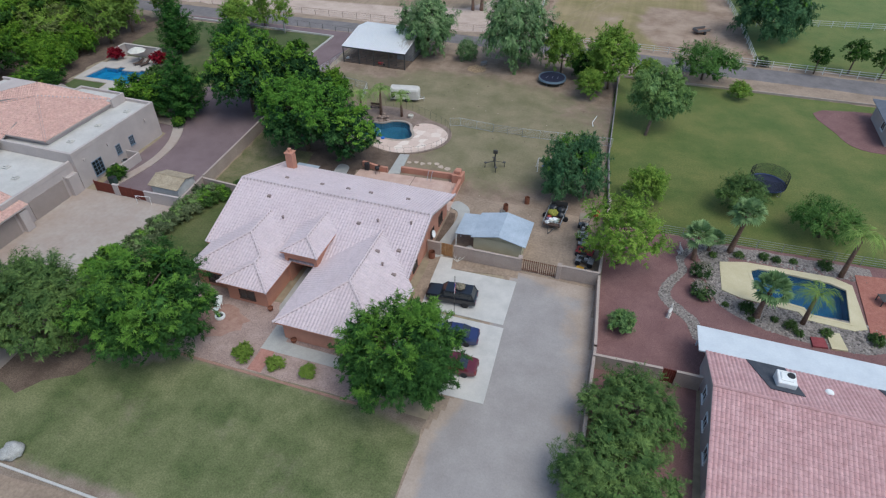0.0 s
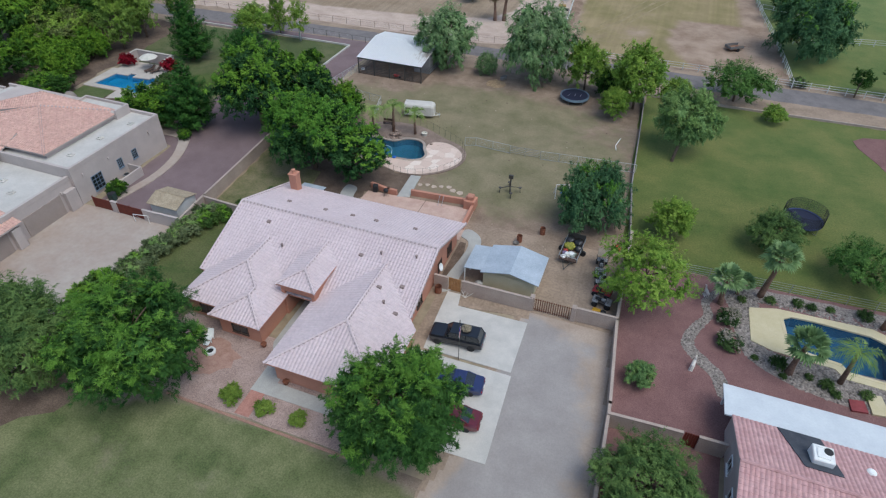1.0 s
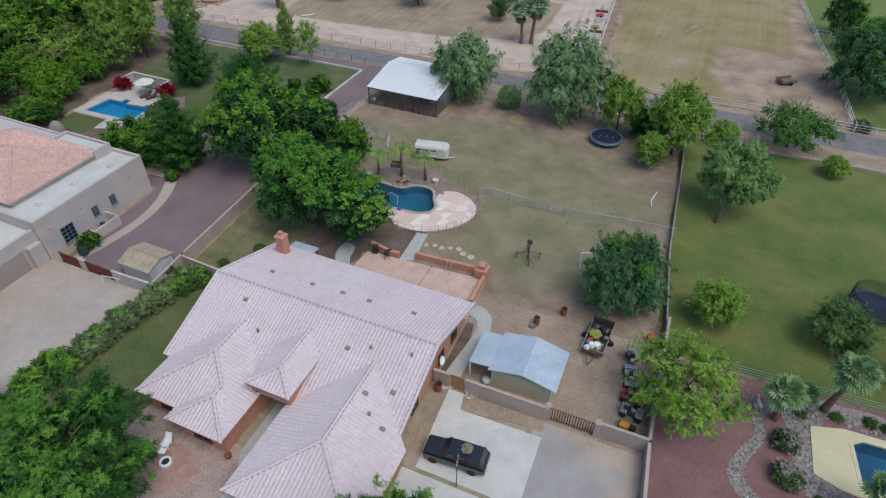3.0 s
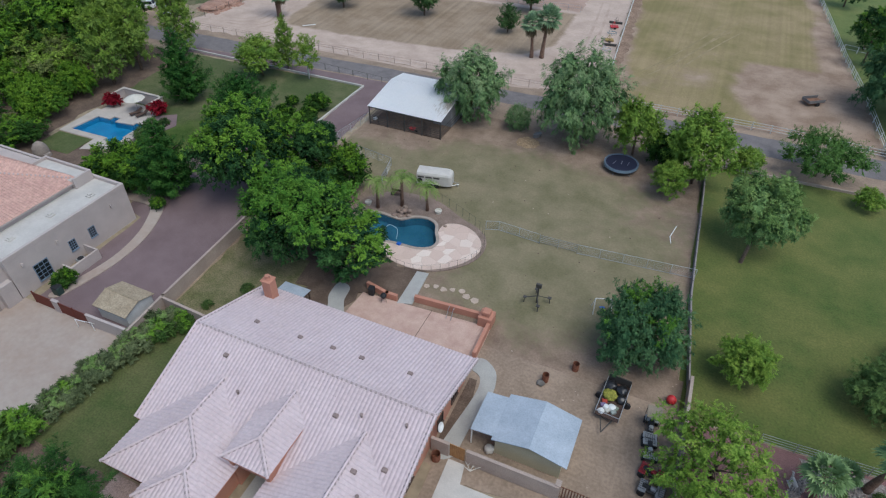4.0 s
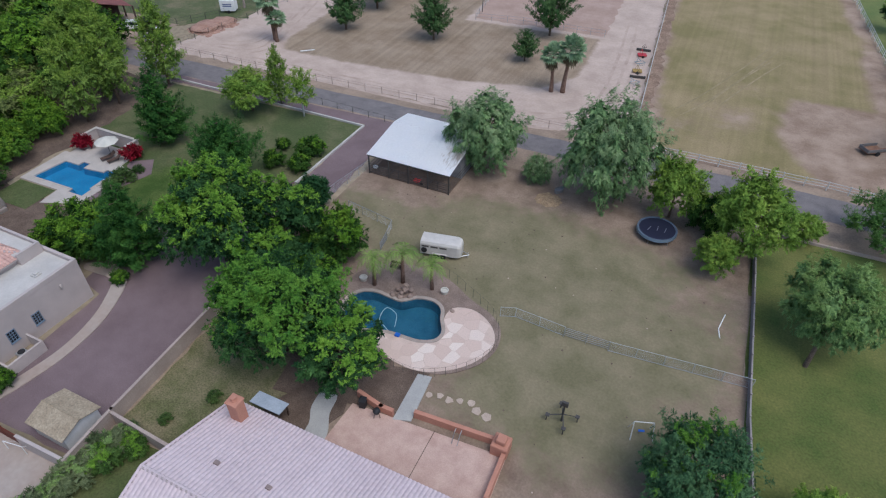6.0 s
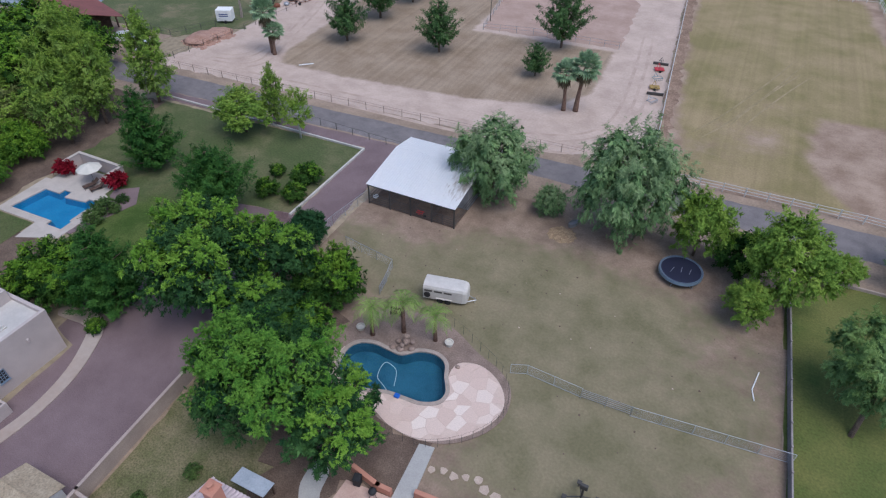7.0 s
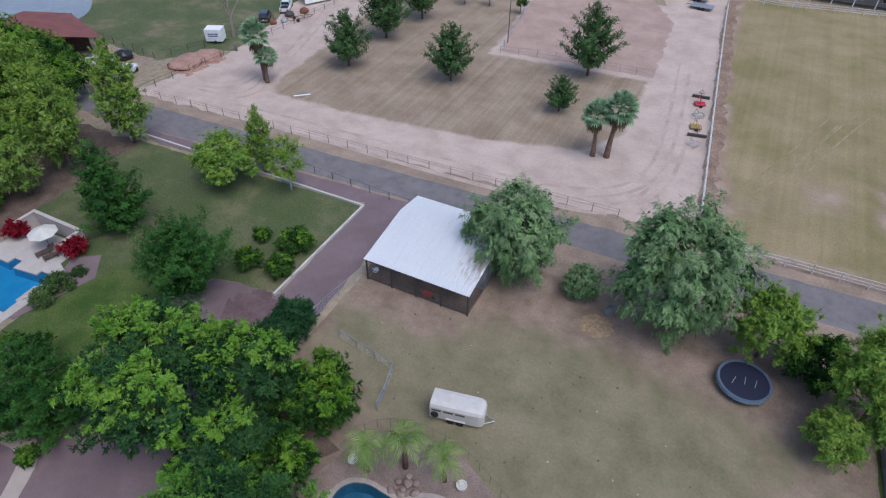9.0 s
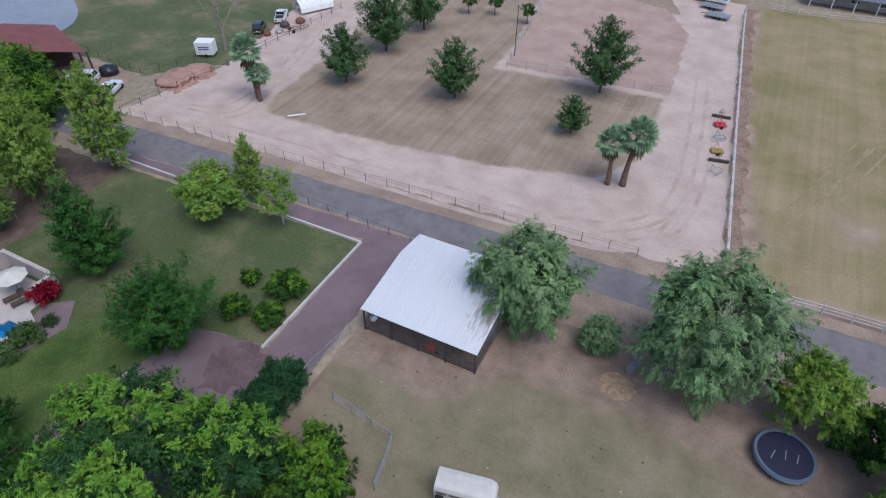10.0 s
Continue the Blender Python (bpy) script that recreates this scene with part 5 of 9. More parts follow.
def bough_points(C, Q, out, n, rng, low, high, flat, tufts, rise):
    """Places along the leafy shoots that stand out from each bough: place, outward way, bough, how far out on its shoot, and the way of the shoot."""
    P, D, I, B, H = [], [], [], [], []
    w = Q ** 2 / (Q ** 2).sum()
    heads, reach = [], []
    for q, o in zip(Q, out):
        h = rng.normal(0, 1, (max(8, int(tufts * 3.1 * min(q, 2.2) ** 0.8)), 3))
        h /= np.linalg.norm(h, axis=1)[:, None]
        h += 0.45 * o + np.array([0, 0, 0.45 * rise])
        heads.append(h / np.linalg.norm(h, axis=1)[:, None])
        reach.append(rng.uniform(0.8, 1.2, len(h)))
    got = 0
    for turn in range(6):
        pick = np.repeat(np.arange(len(C)), rng.multinomial(int((n - got) * 1.5) + 8, w))
        h, r = np.empty((len(pick), 3)), np.empty(len(pick))
        for k in range(len(C)):
            m = np.flatnonzero(pick == k)
            g = rng.integers(0, len(heads[k]), len(m))
            h[m], r[m] = heads[k][g], reach[k][g]
        f = rng.random(len(pick)) ** 0.8
        off = rng.normal(0, 1, (len(pick), 3)) * (0.235 * (1.12 - f))[:, None]
        p = C[pick] + (h * (r * (low + (high - low) * f))[:, None] + off) * Q[pick][:, None] * np.array([1, 1, flat])
        d = h * 0.55 + off * 3.2
        d /= np.linalg.norm(d, axis=1)[:, None] + 1e-6
        keep = (h[:, 2] > -0.8) & (p[:, 2] > 0.1)
        for k in range(len(C)):
            g = (p - C[k]) / np.array([1, 1, flat])
            keep &= ~(((g * g).sum(1) < (0.6 * Q[k]) ** 2) & (pick != k))
        P.append(p[keep]), D.append(d[keep]), I.append(pick[keep]), B.append(f[keep]), H.append(h[keep])
        got += int(keep.sum())
        if got >= n:
            break
    cut = np.arange(got) if got <= n else rng.permutation(got)[:n]
    return tuple(np.concatenate(v)[cut] for v in (P, D, I, B, H))


def pine_points(R, z0, z1, n, boughs, rng, up=0.1):
    """Needle places along rising boughs set round a straight stem: place, outward way, bough, how far out, and the boughs' tips."""
    u = (np.arange(boughs) + 0.5) / boughs
    f = u ** 1.12
    a = np.arange(boughs) * 2.39996 + rng.uniform(-0.3, 0.3, boughs)
    reach = R * (1 - f) ** 0.9 * np.minimum(1, 0.72 + 1.7 * f) * rng.uniform(0.72, 1.16, boughs) + 0.2
    side = np.stack([np.cos(a), np.sin(a), np.zeros(boughs)], 1)
    start = z0 + (z1 - z0) * 0.95 * f
    lift = rng.uniform(0.0, 0.3, boughs) + up
    pick = np.repeat(np.arange(boughs), rng.multinomial(n, reach ** 1.3 / (reach ** 1.3).sum()))
    s = rng.uniform(0.1, 1.0, len(pick)) ** 0.65
    r = reach[pick]
    wide = (0.13 + 0.06 * r) * (1.25 - 0.75 * s)
    off = rng.normal(0, 1, (len(pick), 3)) * wide[:, None] * np.array([1, 1, 0.75])
    P = side[pick] * (r * s)[:, None] + off
    P[:, 2] += start[pick] + r * (lift[pick] * s + 0.25 * s * s)
    D = side[pick] * 0.6 + off / wide[:, None] * 0.4 + np.array([0, 0, 0.7])
    D /= np.linalg.norm(D, axis=1)[:, None]
    tip = side * (reach * 0.8)[:, None]
    tip[:, 2] = start + reach * (lift * 0.8 + 0.16)
    keep = P[:, 2] > 0.1
    return P[keep], D[keep], pick[keep], s[keep], tip, side


def tree_kind(name, label, mat, R, z0, z1, lobes, leaves, size, ratio, seed, shape="round", trunk=0.2, droop=0.2, rise=1.2, bark=None, young=None, tips=0.4, foot=(0, 0)):
    """One tree: tapered trunk and limbs, and a crown of leaf sprays on rounded boughs; paler leaves on the tops of some
    boughs are young growth and painted top light.
    """
    rng = np.random.default_rng(seed)
    n = leaves // 7
    flat = 1.25 if droop > 0.5 else 0.9
    if shape == "cone":
        P, D, I, B, C, out = pine_points(R, z0, z1, n, lobes, rng, 0.4 * (rise - 1.3))
        H = D
    else:
        C, Q, out = crown_lobes(shape, R, z0, z1, lobes, rng)
        P, D, I, B, H = bough_points(C, Q, out, n, rng, 0.45, 1.32 if shape != "column" else 1.4, flat, 2.6, rise - droop)
    N = D * 0.8 + out[I] * 0.45 + np.array([0, 0, 0.25 + 0.3 * rise - 0.35 * droop])
    # Upward-facing shoots take the paler leaf colour, so top light is painted in.
    toplit_bough = out[:, 2] * 0.55 + rng.normal(0, 0.4, len(C))
    toplit_bough = np.clip((toplit_bough - np.quantile(toplit_bough, 1 - min(0.95, tips * 1.25))) * 3 + 0.5, 0, 1)
    toplit = toplit_bough[I] * (0.36 + 0.5 * H[:, 2] + 0.3 * out[I, 2] + 0.3 * (B - 0.45)) + rng.normal(0, 0.07, len(P)) > 0.43
    ob = thing(name, label, "tree" if z1 > 2.6 else "shrub")
    me = leaves_mesh("crown", P, N, size, ratio, rng, mat, droop)
    inner = pine_points(R * 0.6, z0, z1 - 0.8, n // 8, lobes, rng, 0.4 * (rise - 1.3)) if shape == "cone" else bough_points(C, Q, out, max(60, n // 5), rng, 0.3, 0.6, flat, 2.0, 0)
    me_in = leaves_mesh("inner_leaves", inner[0], inner[1], size * 1.9, max(ratio, 0.6), rng, mat, droop)
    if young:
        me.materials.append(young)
        me.polygons.foreach_set("material_index", np.tile(toplit.astype(np.int32), 7))
    part("crown", me, mat, ob)
    part("inner_foliage", me_in, mat, ob)
    bm = bmesh.new()
    top = z0 + (z1 - z0) * (0.93 if shape == "cone" else 0.5)
    lean = rng.uniform(-0.25, 0.25, 2)
    tube(bm, [(foot[0], foot[1], -0.1), (lean[0] * 0.4 + 0.5 * foot[0], lean[1] * 0.4 + 0.5 * foot[1], top * 0.5), (lean[0], lean[1], top)], [trunk * 1.25, trunk, trunk * (0.2 if shape == "cone" else 0.6)], 8)
    for k in range(0, len(C), max(1, len(C) // 20)):
        c = C[k]
        s = min(top, max(0.3, c[2] - 0.35 * math.hypot(c[0], c[1])))
        f = s / top
        a = Vector((lean[0] * f, lean[1] * f, s))
        e = Vector(c)
        tube(bm, [a, a.lerp(e, 0.5) + Vector((0, 0, 0.06 * R if shape != "cone" else 0)), e], [trunk * 0.45, trunk * 0.28, trunk * 0.1], 5)
    part("trunk", bm, bark or BARK, ob, smooth=True)
    return ob


def place(ob, spots, label=""):
    """Puts the first one at the first spot and copies at the others: (x, y, scale, turn)."""
    out = []
    for k, (x, y, s, a, *more) in enumerate(spots):
        sz = s * (more[0] if more else 1)
        m = Matrix.Translation((x, y, 0)) @ Matrix.Rotation(radians(a), 4, "Z")
        if k:
            o = copy_thing(ob, m)
        else:
            o = ob
            o.matrix_basis = m
        out.append((o, Vector((s, s, sz))))
    for o, s in out:
        o.scale = s
    return [o for o, s in out]


# Paler leaf colours: new growth and the light on crown tops in one tone.
YASH = leafy("young_toplit_ash_leaves", (0.092, 0.21, 0.022), (0.24, 0.40, 0.054))
YELM = leafy("young_toplit_elm_leaves", (0.06, 0.165, 0.022), (0.19, 0.35, 0.05))
YCIT = leafy("young_toplit_citrus_leaves", (0.07, 0.165, 0.014), (0.20, 0.33, 0.035))
YLIME = leafy("pale_lime_leaves", (0.125, 0.222, 0.028), (0.33, 0.445, 0.08))
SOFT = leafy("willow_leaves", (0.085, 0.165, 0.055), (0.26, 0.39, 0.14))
YSOFT = leafy("young_toplit_willow_leaves", (0.13, 0.23, 0.06), (0.32, 0.44, 0.15))
OLIVE = leafy("olive_leaves", (0.07, 0.10, 0.028), (0.26, 0.30, 0.095))
PADPINE = leafy("paddock_pine_needles", (0.034, 0.085, 0.026), (0.135, 0.225, 0.078))

place(tree_kind("ash_tree", "leafy green shade tree with lime-green new growth and lit bough tops", ASH, 5.4, 0.8, 9.6, 14, 60000, 0.30, 0.5, 3, trunk=0.24, young=YASH, tips=0.55), [(-40.1, 68.5, 1.2, 130, 1.03)])
place(tree_kind("front_ash", "feathery mid-green shade tree in the front garden", leafy("feathery_leaves", (0.016, 0.050, 0.013), (0.085, 0.185, 0.038)), 5.3, 0.6, 9.0, 15, 62000, 0.38, 0.3, 4, trunk=0.24, droop=0.35, young=leafy("young_toplit_feathery_leaves", (0.07, 0.165, 0.022), (0.19, 0.335, 0.055)), tips=0.35), [(-0.2, 27.3, 1.0, 0, 0.96), (-23.4, 25.1, 1.1, 140, 0.92)])
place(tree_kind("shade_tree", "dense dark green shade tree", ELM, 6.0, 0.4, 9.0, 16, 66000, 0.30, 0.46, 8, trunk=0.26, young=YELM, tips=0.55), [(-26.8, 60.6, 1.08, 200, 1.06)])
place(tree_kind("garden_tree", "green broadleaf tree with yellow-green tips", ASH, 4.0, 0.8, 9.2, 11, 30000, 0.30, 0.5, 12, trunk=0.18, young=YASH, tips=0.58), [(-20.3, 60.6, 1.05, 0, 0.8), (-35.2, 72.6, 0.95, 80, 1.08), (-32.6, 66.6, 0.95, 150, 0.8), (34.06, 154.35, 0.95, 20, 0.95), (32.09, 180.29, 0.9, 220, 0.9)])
place(tree_kind("mesquite_tree", "feathery grey-green mesquite tree", WISPY, 5.2, 0.9, 6.8, 15, 24000, 0.44, 0.24, 15, trunk=0.18, droop=0.6), [(-33.6, 22.2, 1.05, 0, 0.95), (18.58, 29.06, 0.8, 20, 0.75), (17.74, 22.71, 0.9, 200, 0.72), (-41.0, 19.6, 1.05, 90, 0.9), (28.8, 64.3, 0.62, 40, 0.95), (-38.0, 24.6, 0.8, 30, 0.9)])
place(tree_kind("willow_tree", "soft light green drooping tree with leaning trunk", SOFT, 4.9, 0.9, 7.4, 13, 36800, 0.36, 0.32, 16, trunk=0.2, droop=0.45, young=YSOFT, tips=0.7, foot=(-4.4, -1.3)), [(18.0, 83.8, 0.9, 60, 1.36)])
place(tree_kind("pepper_tree", "grey-green drooping pepper tree", PEPPER, 5.0, 0.3, 8.6, 14, 42000, 0.37, 0.26, 21, trunk=0.22, droop=1.15, young=leafy("young_toplit_pepper_leaves", (0.15, 0.23, 0.10), (0.33, 0.44, 0.21)), tips=0.62), [(-22.6, 98.4, 1.1, 0, 1.04), (-6.4, 98.6, 1.3, 70, 1.12), (-14.9, 97.9, 0.42, 30)])
place(tree_kind("lime_green_tree", "lime-green tree with an open crown", LIME, 4.6, 0.6, 8.2, 12, 30000, 0.34, 0.46, 27, trunk=0.17, young=YLIME, tips=0.45), [(10.2, 93.8, 1.0, 0, 1.24), (1.9, 97.7, 0.76, 50, 1.3), (7.6, 89.6, 0.55, 130, 1.1), (16.2, 99.6, 0.48, 90, 0.95), (17.8, 62.7, 0.58, 200, 1.0), (-60.1, 97.2, 0.92, 20, 0.85), (30.4, 97.0, 0.42, 0, 0.8)])
place(tree_kind("open_lime_tree", "tall open lime-green tree over the garden wall", LIME, 5.2, 0.8, 8.4, 10, 15000, 0.36, 0.42, 29, trunk=0.17, young=YLIME, tips=0.5), [(15.9, 49.7, 0.92, 60)])
place(tree_kind("round_tree", "dense rounded blue-green tree with fine leaves", leafy("fine_leaves", (0.036, 0.095, 0.042), (0.15, 0.265, 0.11)), 4.5, 0.1, 6.4, 16, 52000, 0.28, 0.36, 31, shape="dome", trunk=0.2, droop=0.45, young=YELM, tips=0.12), [(8.9, 61.7, 0.94, 0, 1.42), (36.6, 126.2, 1.6, 30, 1.3)])
place(tree_kind("poplar_tree", "tall leafy yellow-green poplar tree", leafy("poplar_leaves", (0.12, 0.205, 0.04), (0.30, 0.42, 0.09)), 3.2, 0.2, 11.0, 15, 28000, 0.30, 0.42, 35, shape="column", trunk=0.2, rise=2.4, droop=0, young=YLIME, tips=0.6), [(-57.4, 100.8, 0.56, 0, 1.45), (-78.2, 98.4, 1.05, 30, 1.16), (-80.0, 90.0, 0.98, 90, 1.25), (-79.6, 83.8, 1.02, 210, 1.28), (-84.6, 92.6, 1.15, 150, 1.14), (-89.5, 93.4, 1.25, 20, 1.02)])
place(tree_kind("grove_bush_tree", "rounded bright green grove tree", leafy("bright_grove_leaves", (0.038, 0.105, 0.014), (0.155, 0.29, 0.036)), 5.4, 0.1, 7.0, 18, 32000, 0.38, 0.5, 40, shape="dome", trunk=0.22, young=leafy("young_toplit_grove_leaves", (0.09, 0.19, 0.015), (0.23, 0.36, 0.04)), tips=0.5), [(-80.4, 71.6, 0.72, 0, 1.22), (-81.8, 78.6, 0.64, 60, 1.25), (-89.0, 74.2, 0.78, 130, 1.15)])
place(tree_kind("grove_tree", "dense dark green grove tree", CITRUS, 5.8, 0.2, 7.6, 13, 16000, 0.5, 0.46, 41, trunk=0.22, young=YCIT, tips=0.32), [(-76.94, 64.59, 0.75, 100, 0.55), (-94.26, 88.58, 1.4, 200, 1.1), (-88.79, 64.16, 1.1, 250, 0.8), (-105.24, 98.6, 1.5, 300), (-99.81, 78.1, 1.4, 20), (-107.89, 106.94, 0.9, 80), (-97.28, 102.58, 0.9, 10)])
place(tree_kind("olive_tree", "olive-green grove tree with yellowing leaves", OLIVE, 5.6, 0.4, 8.4, 12, 22000, 0.46, 0.42, 43, trunk=0.2, young=YLIME, tips=0.4), [(-86.8, 79.6, 0.95, 0, 0.85), (-93.4, 82.46, 1.05, 100, 0.9), (-114.11, 90.2, 1.6, 140)])
place(tree_kind("ornamental_tree", "dense dark green garden tree", CITRUS, 4.6, 0.1, 5.6, 13, 25299, 0.40, 0.5, 45, trunk=0.18, young=YCIT, tips=0.3), [(-55.1, 63.65, 1.05, 0, 0.85), (-58.61, 62.33, 0.66, 70, 0.75), (-30.27, 74.73, 0.8, 140, 1.1)])
place(tree_kind("pine_tree", "tall dark green pyramidal Aleppo pine", PINE, 4.9, 0.3, 11.6, 84, 44000, 0.34, 0.32, 51, shape="cone", trunk=0.2, rise=1.6, droop=0), [(-64.6, 84.4, 0.95, 60, 1.1), (-48.5, 64.0, 0.95, 120, 0.98)])
place(tree_kind("rounded_pine", "dense rounded dark green Aleppo pine", PINE, 5.9, 0.1, 8.4, 110, 54000, 0.36, 0.32, 53, shape="cone", trunk=0.22, rise=2.4, droop=0.0), [(-50.0, 80.4, 0.94, 0, 1.15)])
place(tree_kind("slender_tree", "thin pale airy tree with sparse leaves", YLIME, 2.6, 1.0, 9.6, 8, 12000, 0.27, 0.36, 37, shape="column", trunk=0.14, rise=1.3, bark=RAILPAINT), [(-52.1, 99.2, 0.85, 0)])
place(tree_kind("paddock_pine", "open pyramidal pine in the dry paddock", PADPINE, 5.5, 1.0, 9.6, 46, 21000, 0.39, 0.34, 57, shape="cone", trunk=0.18, rise=1.85, droop=0), [(-65.77, 132.46, 0.9, 0, 1.15), (-66.46, 145.8, 1.1, 50, 1.2), (-48.12, 135.51, 0.92, 120, 1.12), (-65.08, 157.18, 1.0, 200, 1.2), (-28.95, 147.6, 1.08, 260, 1.2), (-29.23, 133.82, 0.6, 310, 1.05), (-41.25, 198.64, 1.1, 10), (-32.99, 201.78, 1.0, 90)])
place(tree_kind("young_tree", "small round young tree", CITRUS, 1.7, 1.2, 4.2, 8, 2600, 0.30, 0.5, 61, trunk=0.09), [(-61.25, 168.57, 1.0, 0), (-56.36, 170.13, 0.95, 50), (-49.08, 168.6, 0.9, 90), (-71.18, 178.53, 1.2, 10), (43.33, 111.41, 1.1, 30), (48.93, 113.24, 1.4, 80), (53.62, 112.47, 1.3, 150), (33.37, 145.96, 1.6, 20)])
place(tree_kind("thorn_tree", "open umbrella-shaped palo verde tree", leafy("palo_verde_twigs", (0.05, 0.12, 0.028), (0.18, 0.31, 0.075)), 5.0, 1.2, 5.6, 14, 19000, 0.36, 0.22, 65, shape="dome", trunk=0.15, rise=2.2, droop=0), [(24.9, 102.6, 1.05, 0), (37.3, 61.7, 0.78, 100, 1.0), (-20.14, 202.54, 1.0, 60)])
place(tree_kind("citrus_bush", "rounded dark green citrus bush", CITRUS, 1.8, 0.1, 2.6, 9, 8049, 0.29, 0.5, 71, trunk=0.07, young=YCIT, tips=0.3), [(-49.0, 90.2, 0.6, 0), (-44.8, 90.6, 1.12, 60, 0.85), (-43.9, 86.6, 0.9, 120, 0.9), (-47.4, 86.0, 0.85, 200, 1.0), (6.3, 97.2, 1.6, 40, 1.1), (-46.48, 46.53, 0.7, 90), (-47.7, 60.78, 0.55, 10), (-29.6, 68.8, 1.5, 70, 1.1), (-31.6, 70.4, 1.1, 20, 0.9)])
place(tree_kind("cypress_hedge", "upright dark green cypress hedge", leafy("cypress_scales", (0.012, 0.045, 0.018), (0.055, 0.13, 0.042)), 1.5, 0.1, 4.2, 10, 7000, 0.33, 0.3, 75, trunk=0.1, shape="column", rise=1.3), [(-37.1, 76.2, 1.0, 0), (-37.15, 77.6, 1.1, 90), (-37.1, 79.0, 1.05, 180), (-37.05, 80.3, 1.1, 40), (-37.0, 81.6, 0.9, 250)])
place(tree_kind("hedge_shrub", "loose grey-green oleander hedge shrub", OLEANDER, 1.5, 0.0, 2.2, 8, 7474, 0.29, 0.32, 79, trunk=0.05, shape="dome", young=YSOFT, tips=0.15),
      [(-32.8, 46.0, 1.0, 0), (-33.3, 43.4, 1.05, 120, 0.85), (-33.4, 41.6, 0.95, 200, 0.9), (-34.0, 39.5, 1.1, 250, 0.8), (35.0, 112.6, 0.85, 0, 0.9), (-34.3, 35.4, 1.0, 80, 0.9), (-34.2, 37.4, 0.9, 10, 0.85), (-33.6, 45.0, 0.8, 300, 0.8), (-32.6, 47.6, 0.7, 150, 1.0)])
leafy("garden_leaves", (0.035, 0.08, 0.02), (0.14, 0.235, 0.055))
place(tree_kind("green_shrub", "leafy bright green shrub in the boundary hedge", MATS["garden_leaves"], 1.5, 0.0, 2.3, 7, 6000, 0.34, 0.42, 81, trunk=0.05, shape="dome", young=YASH, tips=0.45), [(-32.2, 45.2, 0.9, 0), (-31.5, 47.3, 0.7, 60), (-34.6, 36.6, 0.7, 120), (-34.6, 32.6, 1.2, 200), (-34.8, 30.4, 1.15, 40), (-34.0, 28.4, 1.2, 90), (-32.8, 44.2, 0.6, 30), (-30.6, 46.9, 0.5, 30)])
place(tree_kind("clipped_shrub", "rounded bright green shrub in the gravel bed", leafy("shrub_leaves", (0.10, 0.17, 0.025), (0.30, 0.40, 0.08)), 1.0, 0.0, 1.35, 9, 7000, 0.15, 0.6, 83, trunk=0.04, shape="dome"), [(-15.06, 25.97, 1.0, 0), (-11.71, 25.8, 0.84, 70), (-8.54, 25.92, 0.8, 140)])
place(tree_kind("bougainvillea", "red bougainvillea in flower", BOUGAIN, 1.4, 0.1, 2.3, 8, 5000, 0.30, 0.6, 87, trunk=0.05), [(-73.49, 78, 0.95, 0, 1.0), (-65.28, 78.91, 1.0, 70, 0.95)])


def fan_palm(name, label, height, lean=0.0, fronds=44, reach=1.9, seed=1, skirt=True, leaf=None):
    """A fan palm: ringed trunk, stiff fans of split blades, dry fronds below."""
    rng = np.random.default_rng(seed)
    ob = thing(name, label, "palm")
    bm = bmesh.new()
    n = 10
    pts = [(lean * (k / n) ** 1.6, 0.12 * math.sin(3 * k / n), height * k / n - (0.1 if k == 0 else 0)) for k in range(n + 1)]
    tube(bm, pts, [0.34 - 0.12 * min(1, 2.2 * k / n) for k in range(n + 1)], 10)
    part("trunk", bm, PALMBARK, ob, smooth=True)
    top = Vector(pts[-1])
    green, dry = [[], []], [[], []]
    for k in range(fronds + (14 if skirt else 0)):
        old = k >= fronds
        a = k * 2.39996
        el = radians(rng.uniform(-75, -45)) if old else radians(80 - 105 * (k / fronds) + rng.uniform(-8, 8))
        d = Vector((math.cos(a) * math.cos(el), math.sin(a) * math.cos(el), math.sin(el)))
        side = d.cross(Vector((0, 0, 1))).normalized()
        L = reach * rng.uniform(0.45, 0.6)
        V, F = dry if old else green
        hub = top + d * L * (0.7 if old else 1.0)
        i = len(V)
        V += [top + side * 0.03, top - side * 0.03, hub - side * 0.02, hub + side * 0.02]
        F.append((i, i + 1, i + 2, i + 3))
        nb = 11
        for b in range(nb):
            t = radians(-95 + 190 * b / (nb - 1))
            q = (d * math.cos(t) + side * math.sin(t)).normalized()
            bl = reach * 0.52 * (0.72 + 0.28 * math.cos(t)) * rng.uniform(0.9, 1.1)
            tip = hub + q * bl + Vector((0, 0, -0.22 * bl))
            w = q.cross(d.cross(side)).normalized() * bl * 0.13
            mid = hub + q * bl * 0.55
            i = len(V)
            V += [hub, mid + w, tip, mid - w]
            F.append((i, i + 1, i + 2, i + 3))
    part("crown", mesh_of("crown", [tuple(v) for v in green[0]], green[1], leaf or PALMG), leaf or PALMG, ob)
    if skirt:
        part("dry_skirt", mesh_of("dry_skirt", [tuple(v) for v in dry[0]], dry[1], DEADG), DEADG, ob, "drooping dry fronds")
    return ob


